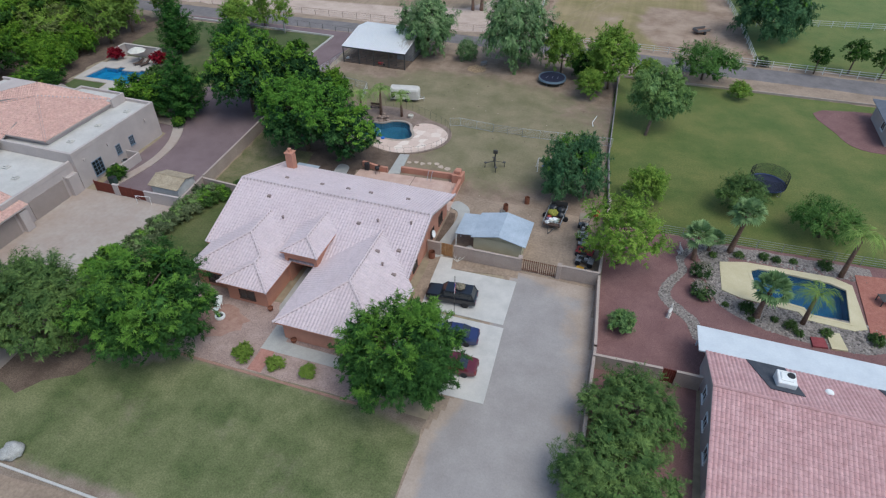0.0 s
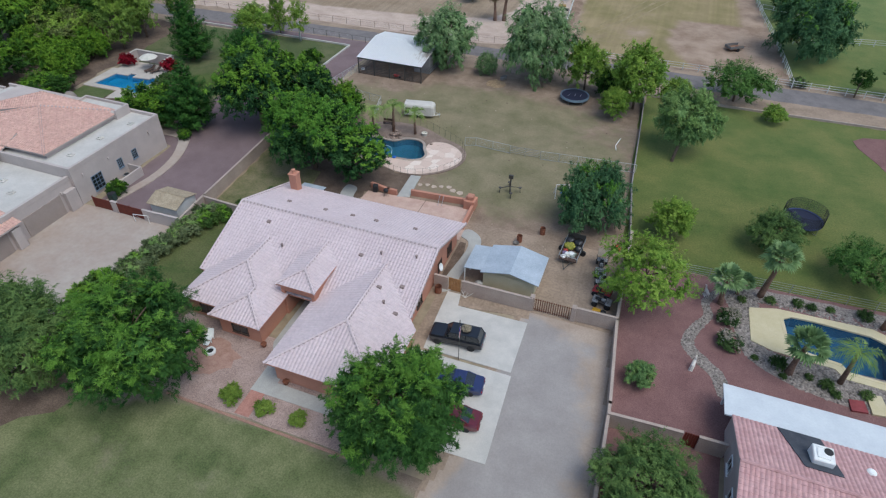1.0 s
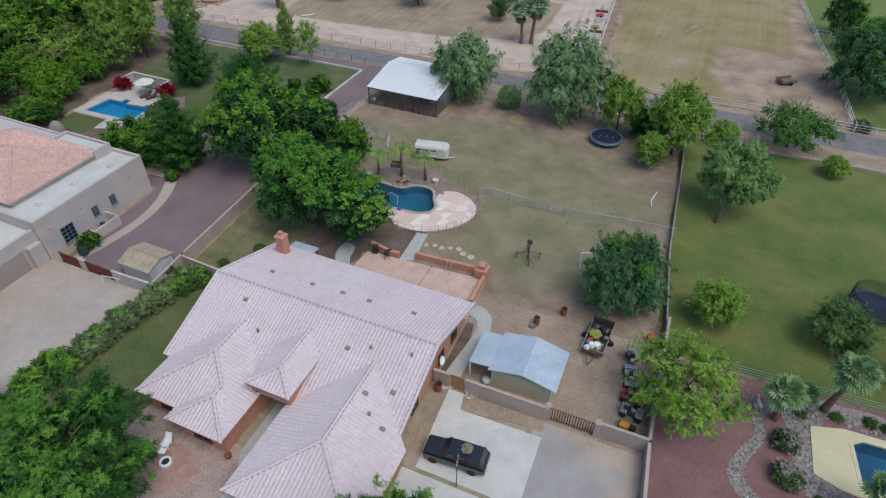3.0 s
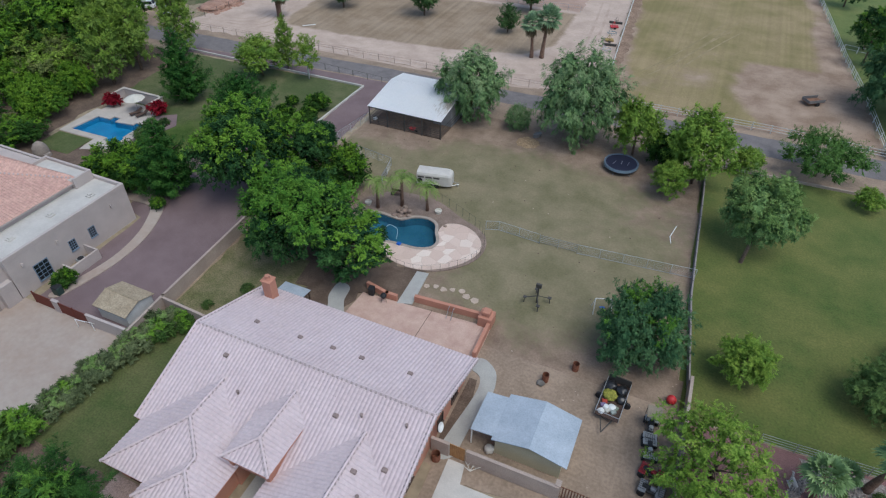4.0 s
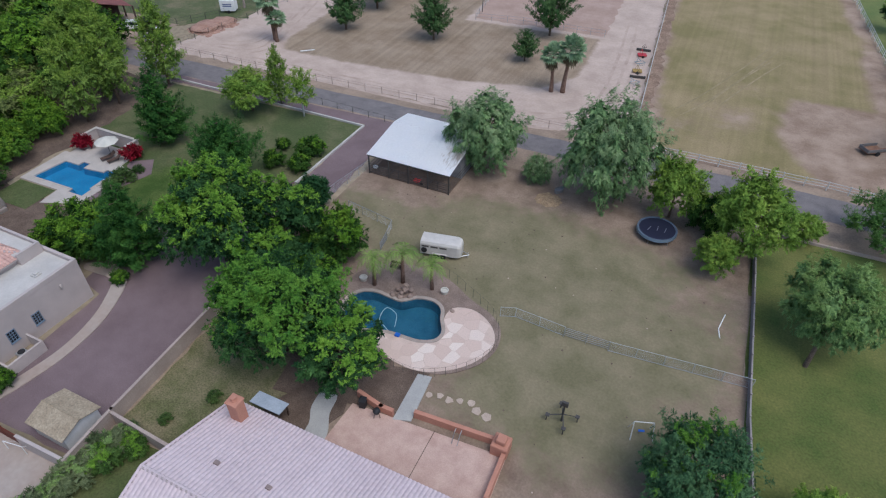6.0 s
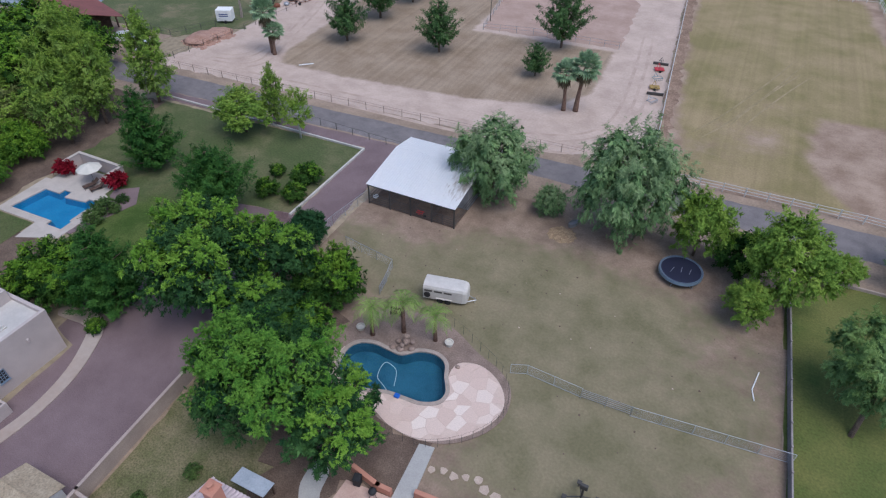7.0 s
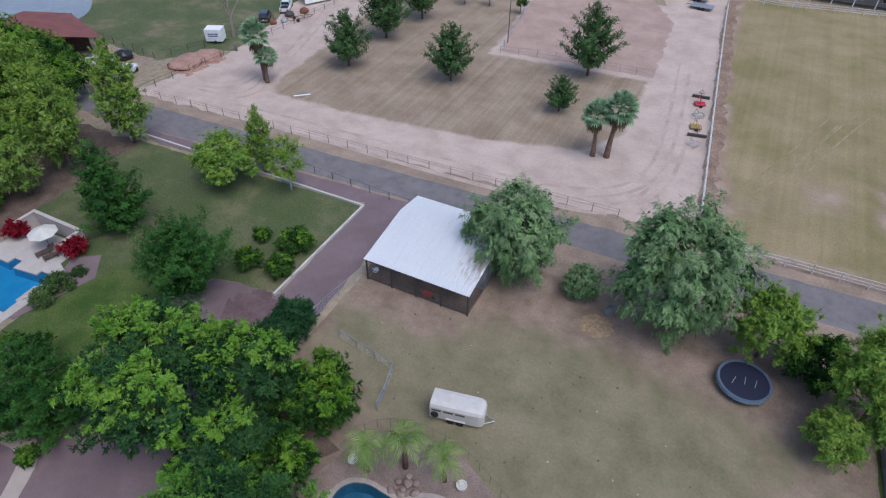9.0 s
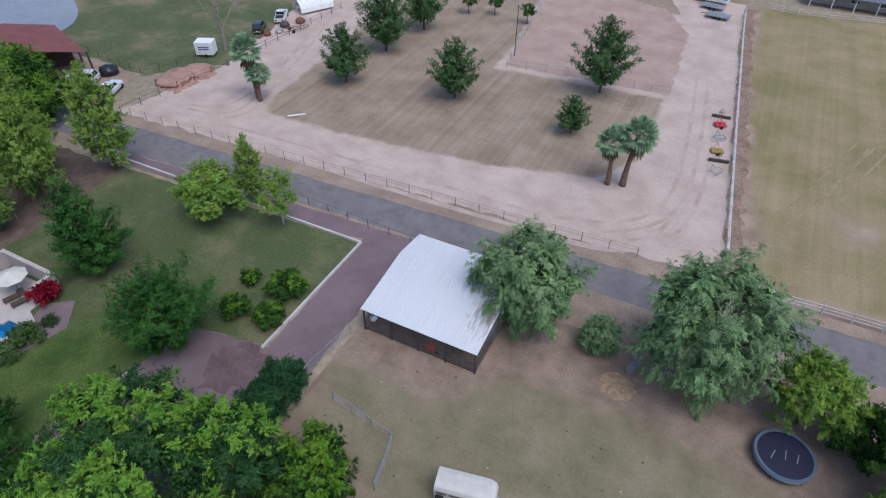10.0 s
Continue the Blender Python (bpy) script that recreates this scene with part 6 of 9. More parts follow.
def feather_palm(name, label, height, fronds=17, reach=2.6, seed=1):
    """A queen palm: slim trunk and arching feather fronds."""
    rng = np.random.default_rng(seed)
    ob = thing(name, label, "palm")
    bm = bmesh.new()
    tube(bm, [(0, 0, -0.1), (0.05, 0.02, height * 0.5), (0.08, 0, height)], [0.22, 0.16, 0.12], 9)
    part("trunk", bm, PALMBARK, ob, smooth=True)
    V, F = [], []
    top = Vector((0.08, 0, height))
    for k in range(fronds):
        a = k * 2.39996 + rng.uniform(-0.2, 0.2)
        out = Vector((math.cos(a), math.sin(a), 0))
        rise = rng.uniform(0.25, 1.15)
        side = Vector((-out.y, out.x, 0))
        L = reach * rng.uniform(0.8, 1.1)
        last = None
        for s in range(15):
            t = s / 14
            p = top + out * L * t * (1 - 0.12 * t) + Vector((0, 0, L * (rise * t - (0.55 + 0.75 * rise) * t * t)))
            if last is not None:
                i = len(V)
                V += [last + side * 0.02, last - side * 0.02, p - side * 0.02, p + side * 0.02]
                F.append((i, i + 1, i + 2, i + 3))
                fw = (p - last).normalized()
                for sg in (-1, 1):
                    ll = 0.62 * math.sin(math.pi * min(1, 0.18 + 0.8 * t)) * rng.uniform(0.85, 1.15)
                    tip = p + side * sg * ll * 0.85 + fw * ll * 0.4 - Vector((0, 0, ll * rng.uniform(0.25, 0.6)))
                    i = len(V)
                    V += [last, last.lerp(tip, 0.5) + fw * 0.05, tip, last.lerp(tip, 0.5) - fw * 0.05]
                    F.append((i, i + 1, i + 2, i + 3))
            last = p
    part("crown", mesh_of("crown", [tuple(v) for v in V], F, QUEENG), QUEENG, ob)
    return ob


place(feather_palm("queen_palm", "small queen palm beside the pool", 3.3, 11, 2.3, 2), [(-23.8, 71.9, 1.1, 0, 1.08), (-21.3, 73.5, 1.15, 80, 1.1), (-18.1, 73.9, 1.0, 160, 1.1), (38.5, 55.0, 1.3, 40, 1.3), (33.8, 46.4, 1.15, 200, 1.1)])
place(fan_palm("fan_palm", "fan palm with silvery green crown and dry skirt", 4.3, 0.4, 40, 1.8, 5, True, leafy("silvery_fronds", (0.18, 0.28, 0.15), (0.42, 0.55, 0.34))), [(-21.21, 124.1, 1.15, 200, 1.2), (-19.46, 124.65, 1.35, 20, 1.2), (-74.72, 121.88, 1.3, 200, 1.3), (-73.89, 121.26, 1.15, 60, 0.85)])
place(fan_palm("leaning_fan_palm", "tall leaning fan palm beside the eastern pool", 5.6, 0.8, 32, 1.8, seed=9, skirt=False), [(27.5, 55.7, 1.05, -80)])
place(fan_palm("garden_fan_palm", "short fan palm in the eastern garden", 3.1, 0.3, 30, seed=12, skirt=False), [(29.6, 45.9, 1.02, 20, 1.15), (23.7, 53.1, 0.92, 130, 1.1), (25.3, 55.2, 0.65, 0, 0.9), (-23.51, 203.67, 1.4, 0, 2.6), (-21.28, 205.13, 1.3, 60, 2.9)])
place(tree_kind("flowering_shrub", "rounded dark green shrub dotted with pale flowers", leafy("flowering_leaves", (0.03, 0.065, 0.022), (0.12, 0.19, 0.06)), 1.15, 0.0, 1.5, 12, 4200, 0.2, 0.5, 93, trunk=0.04, shape="dome", young=leafy("pale_flowers", (0.22, 0.20, 0.15), (0.46, 0.41, 0.36)), tips=0.3), [(24.4, 50.8, 1.0, 0), (24.4, 47.5, 1.05, 90)])
place(tree_kind("garden_bush", "loose yellow-green bush standing alone on maroon gravel", SOFT, 1.5, 0.1, 2.3, 10, 9000, 0.22, 0.36, 95, trunk=0.06, young=YSOFT, tips=0.3), [(17.1, 40.1, 0.95, 0)])
place(tree_kind("garden_shrub", "small rounded garden shrub", leafy("garden_shrub_leaves", (0.035, 0.075, 0.022), (0.15, 0.225, 0.065)), 1.0, 0.0, 1.3, 14, 2600, 0.2, 0.45, 91, trunk=0.04, shape="dome"),
      [(28.69, 46.51, 0.74, 30, 1.3), (32.54, 45.4, 0.62, 60, 1.2), (33.23, 44.7, 0.47, 20), (35.72, 45.52, 0.58, 130), (31.23, 45.97, 0.39, 0), (28.41, 55.14, 0.55, 60), (30.99, 55.66, 0.58, 0), (32.23, 55.6, 0.51, 50), (33.99, 55.89, 0.43, 90), (37.09, 56.04, 0.78, 10), (40.04, 45.91, 0.78, 10), (29.07, 45.28, 0.35, 45), (26.76, 46.66, 0.35, 80), (25.73, 54.31, 0.47, 10), (-62.6, 74.68, 1.4, 0), (-62.12, 72.64, 1.4, 50, 0.9), (-62.34, 76.95, 0.8, 100), (-61.49, 75.12, 0.7, 200), (-28.91, 53.61, 0.7, 20), (-31.04, 50.14, 0.6, 0), (14.17, 8.29, 1.2, 0)])

# ---- pools ----
POOLPLASTER = shade("pool_plaster", (0.02, 0.095, 0.16), (0.04, 0.14, 0.22), 0.5, 8, 0.8, 0.1, amount=0.15)
WESTPLASTER = shade("blue_pool_plaster", (0.02, 0.20, 0.40), (0.03, 0.25, 0.47), 0.5, 8, 0.8, 0.1, amount=0.1)
EASTPLASTER = shade("deep_pool_plaster", (0.018, 0.07, 0.15), (0.03, 0.105, 0.20), 0.5, 8, 0.8, 0.1, amount=0.15)
COPING = shade("stone_coping", (0.31, 0.26, 0.22), (0.40, 0.34, 0.29), 1.5, 8, 0.85, 0.2, amount=0.15)


def scaled_loop(loop, d):
    """The outline moved outwards by d metres."""
    n = len(loop)
    area = sum(loop[i][0] * loop[(i + 1) % n][1] - loop[(i + 1) % n][0] * loop[i][1] for i in range(n))
    sg = 1 if area > 0 else -1
    out = []
    for i in range(n):
        a, b = Vector(loop[i - 1]), Vector(loop[(i + 1) % n])
        t = (b - a).normalized()
        out.append((loop[i][0] + sg * t.y * d, loop[i][1] - sg * t.x * d))
    return out


def pool(label, loop, depth, plaster, coping, width):
    ob = thing("swimming_pool", label, "pool", kind="structure")
    bm = bmesh.new()
    rim = [bm.verts.new((x, y, 0.05)) for x, y in loop]
    low = [bm.verts.new((x, y, -depth)) for x, y in scaled_loop(loop, -0.25)]
    n = len(loop)
    for k in range(n):
        bm.faces.new((rim[k], rim[(k + 1) % n], low[(k + 1) % n], low[k]))
    for tri in tessellate_polygon([[v.co for v in low]]):
        bm.faces.new([low[i] for i in tri])
    part("basin", bm, plaster, ob)
    part("coping", slab(scaled_loop(loop, width), -0.05, 0.13, [scaled_loop(loop, -0.05)]), coping, ob)
    bm = bmesh.new()
    vs = [bm.verts.new((x, y, -0.1)) for x, y in scaled_loop(loop, -0.002)]
    for tri in tessellate_polygon([[v.co for v in vs]]):
        bm.faces.new([vs[i] for i in tri])
    me = bpy.data.meshes.new("water")
    for f in bm.faces:
        f.normal_update()
        if f.normal.z < 0:
            f.normal_flip()
    bm.to_mesh(me)
    bm.free()
    w = part("water", me, WATER, ob, "calm blue water")
    w.visible_shadow = False
    return ob


WATER = water_mat("pool_water", (0.55, 0.85, 0.92))
pool("freeform swimming pool with dark blue-green water", POOL, 1.5, POOLPLASTER, COPING, 0.32)
pool("angular pool with deep blue water and cream coping", EASTPOOL, 1.6, EASTPLASTER, CREAMDECK, 0.3)
PALEDECK = shade("pale_stone_deck", (0.42, 0.375, 0.33), (0.50, 0.45, 0.40), 0.7, 10, 0.85, 0.1, amount=0.08)
pool("stepped rectangular pool with bright blue water", WESTPOOL, 1.5, WESTPLASTER, PALEDECK, 0.2)
DECK = [(26.4, 53.5), (29.0, 54.3), (37.6, 54.6), (39.4, 53.8), (39.6, 47.4), (38.4, 46.8), (34.2, 47.0), (33.6, 47.9), (28.4, 48.2), (26.5, 48.9)]
sheet("east_pool_deck", DECK, CREAMDECK, "cream concrete pool deck", "deck", z=0.1, holes=[EASTPOOL])
sheet("west_pool_deck", [(-74.82, 69.15), (-75.25, 76.3), (-74.32, 76.33), (-74.54, 79.82), (-65.72, 80.13), (-65.55, 77.05), (-63.9, 76.4), (-63.29, 73.42), (-63.23, 68.51), (-67.71, 66.53), (-68.14, 69.37)], PALEDECK, "pale stone pool deck", "deck", z=0.1, holes=[WESTPOOL])
sheet("west_garden_bed", [(-65.24, 78.29), (-62.87, 80.02), (-60.46, 77.21), (-62.72, 69.55), (-63.28, 69.53), (-63.29, 73.42)], MAUVE, "brown planting bed beside the pool", "gravel")
sheet("pool_grass", [(-74.18, 64.68), (-68.08, 64.89), (-68.32, 69.16), (-74.44, 68.96)], WESTLAWN, "small lawn beside the pool", "lawn")

# flagstone deck: irregular stones with recessed joints
deck_line = [(-15, 72.35), (-13.2, 73.02), (-11.3, 72.33), (-9.89, 70.79), (-9.58, 68.92), (-10.56, 66.71), (-12.24, 65.02), (-14.51, 63.85), (-17.28, 63.9), (-19.66, 64.79), (-22.32, 64.85), (-24.39, 65.54), (-25.41, 67.37), (-25.44, 69.44)]
deck_line = curve_through(deck_line + [(-25.04, 69.03), (-24.52, 66.98), (-23.12, 65.87), (-21.25, 65.9), (-19.39, 66.55), (-17.61, 66.69), (-16.03, 66.82), (-14.55, 67.68), (-14.37, 69.13), (-15.18, 70.58)], 4)
GROUT = shade("deck_grout", (0.53, 0.40, 0.33), (0.62, 0.49, 0.41), 1, 10, 0.9, 0.1, amount=0.1)
deck = sheet("flagstone_deck", deck_line, GROUT, "pink flagstone deck round the pool", "deck", z=0.109)
FLAG = shade("flagstone", (0.42, 0.26, 0.20), (0.66, 0.52, 0.44), 0.9, 9, 0.85, 0.15, amount=0.1, c3=(0.5, 0.34, 0.27))


def stone_material():
    """Each stone takes its own tone."""
    mat = FLAG.copy()
    mat.name = "flagstone_mixed"
    nt = mat.node_tree
    info = nt.nodes.new("ShaderNodeObjectInfo")
    ramp = nt.nodes.new("ShaderNodeValToRGB")
    cr = ramp.color_ramp
    cr.elements[0].color, cr.elements[1].color = (0.58, 0.44, 0.37, 1), (0.74, 0.64, 0.56, 1)
    e = cr.elements.new(0.55)
    e.color = (0.62, 0.475, 0.40, 1)
    nt.links.new(info.outputs["Random"], ramp.inputs["Fac"])
    sc = [n for n in nt.nodes if n.type == "VECT_MATH"][0]
    nt.links.new(ramp.outputs["Color"], sc.inputs[0])
    return mat


STONE = stone_material()
rnd = random.Random(11)
sites = [(x + rnd.uniform(-0.45, 0.45), y + rnd.uniform(-0.45, 0.45)) for x in np.arange(-27, -8, 1.2) for y in np.arange(63, 74, 1.2)]
for s in sites:
    if not inside(s, deck_line):
        continue
    near = sorted(sites, key=lambda q: (q[0] - s[0]) ** 2 + (q[1] - s[1]) ** 2)[1:13]
    cell = [(s[0] - 1, s[1] - 1), (s[0] + 1, s[1] - 1), (s[0] + 1, s[1] + 1), (s[0] - 1, s[1] + 1)]
    for q in near:
        nx, ny = q[0] - s[0], q[1] - s[1]
        d = math.hypot(nx, ny)
        nx, ny = nx / d, ny / d
        lim = d / 2 - 0.025
        cut = []
        for i in range(len(cell)):
            a, b = cell[i], cell[(i + 1) % len(cell)]
            da = (a[0] - s[0]) * nx + (a[1] - s[1]) * ny - lim
            db = (b[0] - s[0]) * nx + (b[1] - s[1]) * ny - lim
            if da <= 0:
                cut.append(a)
            if da * db < 0:
                t = da / (da - db)
                cut.append((a[0] + t * (b[0] - a[0]), a[1] + t * (b[1] - a[1])))
        cell = cut
    trimmed = []
    for c in cell:
        f = 1.0
        while f > 0.15 and not inside((s[0] + (c[0] - s[0]) * (f + 0.06), s[1] + (c[1] - s[1]) * (f + 0.06)), deck_line):
            f -= 0.08
        trimmed.append((s[0] + (c[0] - s[0]) * f, s[1] + (c[1] - s[1]) * f))
    cell = trimmed
    if len(cell) > 2:
        part("flagstone", slab([(a - s[0], b - s[1]) for a, b in cell], 0.09, 0.112 + rnd.uniform(0, 0.01)), STONE, deck).matrix_basis = Matrix.Translation((*s, 0))

rnd = random.Random(3)
rocks = thing("pool_waterfall", "stacked pinkish boulder waterfall at the pool edge", "waterfall")
for x, y, z, s in [(-20.55, 71.51, 0.25, 0.5), (-21.34, 71.39, 0.2, 0.4), (-19.66, 71.94, 0.2, 0.42), (-20.36, 72.24, 0.6, 0.5), (-21.05, 72.12, 0.5, 0.38), (-19.87, 72.56, 0.5, 0.38), (-20.45, 71.61, 0.75, 0.32), (-20.47, 72.66, 0.9, 0.35), (-14.89, 71.94, 0.2, 0.3)]:
    bm = bmesh.new()
    bmesh.ops.create_icosphere(bm, subdivisions=2, radius=0.8 * s)
    for v in bm.verts:
        v.co *= 1 + 0.28 * noise.noise(v.co * 2.5 + Vector((x, y, z)))
        v.co.z *= 0.7
    part("boulder", bm, shade("boulder", (0.20, 0.145, 0.12), (0.33, 0.25, 0.205), 1.2, 12, 0.9, 0.4, amount=0.3), rocks, smooth=False).matrix_basis = Matrix.Translation((x, y, 0.8 * z))

# stepping stones in the grass
for x, y, w, a in [(-12.52, 62.02, 0.6, 10), (-11.63, 62.34, 0.6, 30), (-10.73, 62.25, 0.7, 0), (-9.84, 62.58, 0.6, 50), (-8.85, 62.8, 0.7, 20), (-8.15, 62.29, 0.8, 40), (-7.15, 62.1, 0.85, 10), (-16.76, 61.54, 0.55, 0), (-16.08, 61.97, 0.55, 10), (-15.39, 62.39, 0.6, 20), (-14.79, 61.57, 0.6, 0), (-17.46, 61.94, 0.5, 30)]:
    pts = [(w * 0.5 * (1 + 0.2 * math.sin(5 * t + x)) * math.cos(t), w * 0.5 * (1 + 0.25 * math.cos(3 * t + y)) * math.sin(t)) for t in np.linspace(0, 2 * math.pi, 9)[:-1]]
    ob = tagged(part("stepping_stone", slab(pts, -0.05, 0.07), shade("step_stone", (0.42, 0.33, 0.26), (0.5, 0.4, 0.32), 1, 10, 0.9, 0.2, amount=0.12)), "irregular tan flagstone stepping stone in the yard", "paver", "stepping stones")
    ob.matrix_basis = Matrix.Translation((x, y, 0)) @ Matrix.Rotation(radians(a), 4, "Z")

# ---- fences ----


def line_points(pts, step):
    out = []
    for a, b in zip(pts, pts[1:]):
        a, b = Vector(a), Vector(b)
        n = max(1, round((b - a).length / step))
        out += [a.lerp(b, k / n) for k in range(n)]
    return out + [Vector(pts[-1])]


def fence(name, label, pts, step, height, post_r, rails, rail_r, mat, square=False, wires=0, cat="fence"):
    """Posts along a line with rails at the given heights, and thin wires between."""
    ob = thing(name, label, cat)
    P = line_points(pts, step)
    bm = bmesh.new()
    if square:
        box(bm, -post_r, post_r, -post_r, post_r, -0.1, height, 0.015)
    else:
        tube(bm, [(0, 0, -0.1), (0, 0, height)], post_r, 6)
    first = part("post", bm, mat, ob)
    first.matrix_basis = Matrix.Translation((P[0].x, P[0].y, 0))
    for p in P[1:]:
        o = new("post", first.data)
        o.parent = ob
        o.matrix_basis = Matrix.Translation((p.x, p.y, 0))
    for z in rails:
        if square:
            for a, b in zip(P, P[1:]):
                part("rail", tubes([[(a.x, a.y, z), (b.x, b.y, z)]], rail_r, 4), mat, ob)
        else:
            part("rail", tubes([[(a.x, a.y, z), (b.x, b.y, z)] for a, b in zip(P, P[1:])], rail_r, 4), mat, ob)
    if wires:
        lines = []
        for a, b in zip(P, P[1:]):
            d = (b - a).length
            n = max(1, int(d / wires))
            for k in range(-int(height / wires), n + 1):
                u0, u1 = k * wires, k * wires + height
                for flip in (0, 1):
                    s0, s1 = max(u0, 0), min(u1, d)
                    if s1 <= s0:
                        continue
                    z0, z1 = s0 - u0, s1 - u0
                    if flip:
                        z0, z1 = height - z0, height - z1
                    q0, q1 = a.lerp(b, s0 / d), a.lerp(b, s1 / d)
                    lines.append([(q0.x, q0.y, max(z0, 0.03)), (q1.x, q1.y, max(z1, 0.03))])
        tagged(part("wire_mesh", tubes(lines, 0.0025, 3), GALV, ob), kind="stuff")
    return ob


fence("chain_link_fence", "galvanised chain-link fence across the back yard", [(-10.4, 73.5), (-9, 74.06), (-3.96, 73.76)], 2.6, 1.25, 0.03, (0.05, 1.25), 0.024, PALEGALV, wires=0.14)
fence("chain_link_fence", "galvanised chain-link fence reaching the boundary", [(0.29, 73.76), (12.75, 75)], 2.7, 1.25, 0.03, (0.05, 1.25), 0.024, PALEGALV, wires=0.14)
fence("pipe_gate", "galvanised pipe livestock gate in the fence", [(-3.96, 73.65), (-1.84, 73.71), (0.29, 73.76)], 2.1, 1.3, 0.035, (0.3, 0.55, 0.8, 1.05, 1.25), 0.024, GALV, cat="gate")
fence("chain_link_fence", "galvanised chain-link dog run fence", [(-33.39, 82.17), (-26.85, 81.08), (-26.31, 78.89)], 2.6, 1.2, 0.03, (1.2,), 0.03, GALV, wires=0.14)
fence("pipe_gate", "narrow galvanised pipe gate by the palms", [(-26.31, 78.89), (-25.98, 76.91)], 1.9, 1.2, 0.035, (0.25, 0.5, 0.75, 1.0, 1.2), 0.024, GALV, cat="gate")
fence("chain_link_fence", "chain-link fence beside the gravel lane", [(-35.79, 91.16), (-36.79, 84.38), (-36.92, 81.86), (-36.58, 76.55), (-36.01, 66.76)], 2.6, 1.35, 0.03, (1.35,), 0.024, GALV, wires=0.14)
fence("wire_fence", "rusty steel post and rail fence along the lane", [(-87.46, 108.96), (-60.52, 110.11), (-14.71, 112.2)], 3.0, 1.3, 0.04, (0.9, 1.28), 0.014, shade("rusty_pipe", (0.19, 0.14, 0.115), (0.26, 0.2, 0.165), 2, 12, 0.8, 0.1, amount=0.2), wires=0.5)
fence("wire_fence", "low wire fence beside the gravel lane", [(-60.21, 103.88), (-37.49, 102.88), (-35.99, 102.94)], 3.0, 1.1, 0.04, (1.1,), 0.015, DARKSTEEL, wires=0.5)
fence("wire_fence", "post and wire fence beside the dirt track", [(-89.16, 108.77), (-86.61, 128.25), (-84.6, 158.62)], 3.2, 1.2, 0.05, (0.6, 1.2), 0.02, DARKSTEEL, wires=0.5)
fence("arena_fence", "steel pipe fence round the riding arena", [(-50.51, 182.39), (-46.26, 155.35), (-45.21, 149.21), (-35.64, 151.22), (-19.16, 151.56)], 2.8, 1.3, 0.045, (0.7, 1.3), 0.025, GALV)
fence("pasture_fence", "post and wire fence by the stable corral", [(-127.05, 119.27), (-111.27, 121.22), (-96.91, 119.44), (-92.82, 127.14), (-90.37, 143.2)], 3.0, 1.2, 0.05, (0.6, 1.2), 0.02, DARKSTEEL)
fence("white_rail_fence", "white rail fence along the lane", [(-5.19, 111.56), (3.35, 112.03), (19.13, 112.39), (33.95, 111.35), (63.58, 111.71)], 2.6, 1.35, 0.06, (0.45, 0.85, 1.25), 0.038, RAILPAINT, True)
fence("white_rail_fence", "white rail fence between the pastures", [(34.06, 111.59), (32.64, 131.05), (30.69, 146.37), (29.05, 164.84), (26.92, 186.97), (25.58, 202.13)], 2.8, 1.35, 0.06, (0.45, 0.85, 1.25), 0.038, RAILPAINT, True)
fence("white_rail_fence", "short white rail fence across the green field", [(30.64, 152.38), (35.04, 151.21), (47.94, 148.6)], 2.4, 1.3, 0.06, (0.5, 1.2), 0.035, RAILPAINT, True)
fence("white_rail_fence", "white rail fence beside the dirt track", [(-6.02, 116.01), (-8.41, 142.31), (-11.9, 182.35), (-12.65, 192.54)], 2.8, 1.2, 0.055, (0.4, 0.8, 1.15), 0.045, RAILPAINT, True)
fence("white_rail_fence", "white rail fence in front of the ranch house", [(-8.96, 198), (-3.38, 197.08), (12.32, 199.87), (25.8, 202.15)], 2.6, 1.3, 0.06, (0.45, 0.85, 1.25), 0.038, RAILPAINT, True)
fence("white_rail_fence", "white rail fence far across the pasture", [(35.59, 133.15), (47.55, 137.04), (74.64, 141.52)], 2.6, 1.3, 0.06, (0.45, 0.85, 1.25), 0.038, RAILPAINT, True)
fence("lattice_fence", "pale wire fence between lawn and rock garden", [(19.85, 56.74), (46.08, 57.96), (61.6, 58.92)], 2.6, 1.2, 0.04, (0.3, 0.6, 0.9, 1.2), 0.02, GALV)
fence("pool_fence", "thin mesh pool safety fence", curve_through([(-17.47, 63.39), (-14.71, 63.22), (-12.14, 64.51), (-10.16, 66.61), (-9.28, 68.92), (-9.59, 71), (-11, 73.07), (-13.82, 74.68), (-17.23, 76.28), (-20.62, 76.83), (-24.18, 76.12), (-26.22, 74.2)], 3, False), 0.9, 1.2, 0.016, (1.2,), 0.008, DARKSTEEL)
STEPWALL = shade("grey_plank", (0.23, 0.205, 0.20), (0.31, 0.28, 0.27), 0.6, 10, 0.85, 0.2, amount=0.15)
fence("plank_fence", "weathered grey plank fence along the boundary", [(13.84, 60.02), (12.7, 71.15), (11.89, 90.3), (11.37, 99.6)], 2.4, 1.0, 0.08, (0.14, 0.37, 0.6, 0.83), 0.1, STEPWALL, True)
bm = bmesh.new()
box(bm, 0, 66, -0.1, 0.1, -0.1, 0.35, m=Matrix.Translation((11.6, 99.3, 0)) @ Matrix.Rotation(radians(2.2), 4, "Z"))
tagged(part("lawn_wall_east", bm, BLOCK), "low tan wall along the lane edge of the lawn", "kerb", kind="structure")

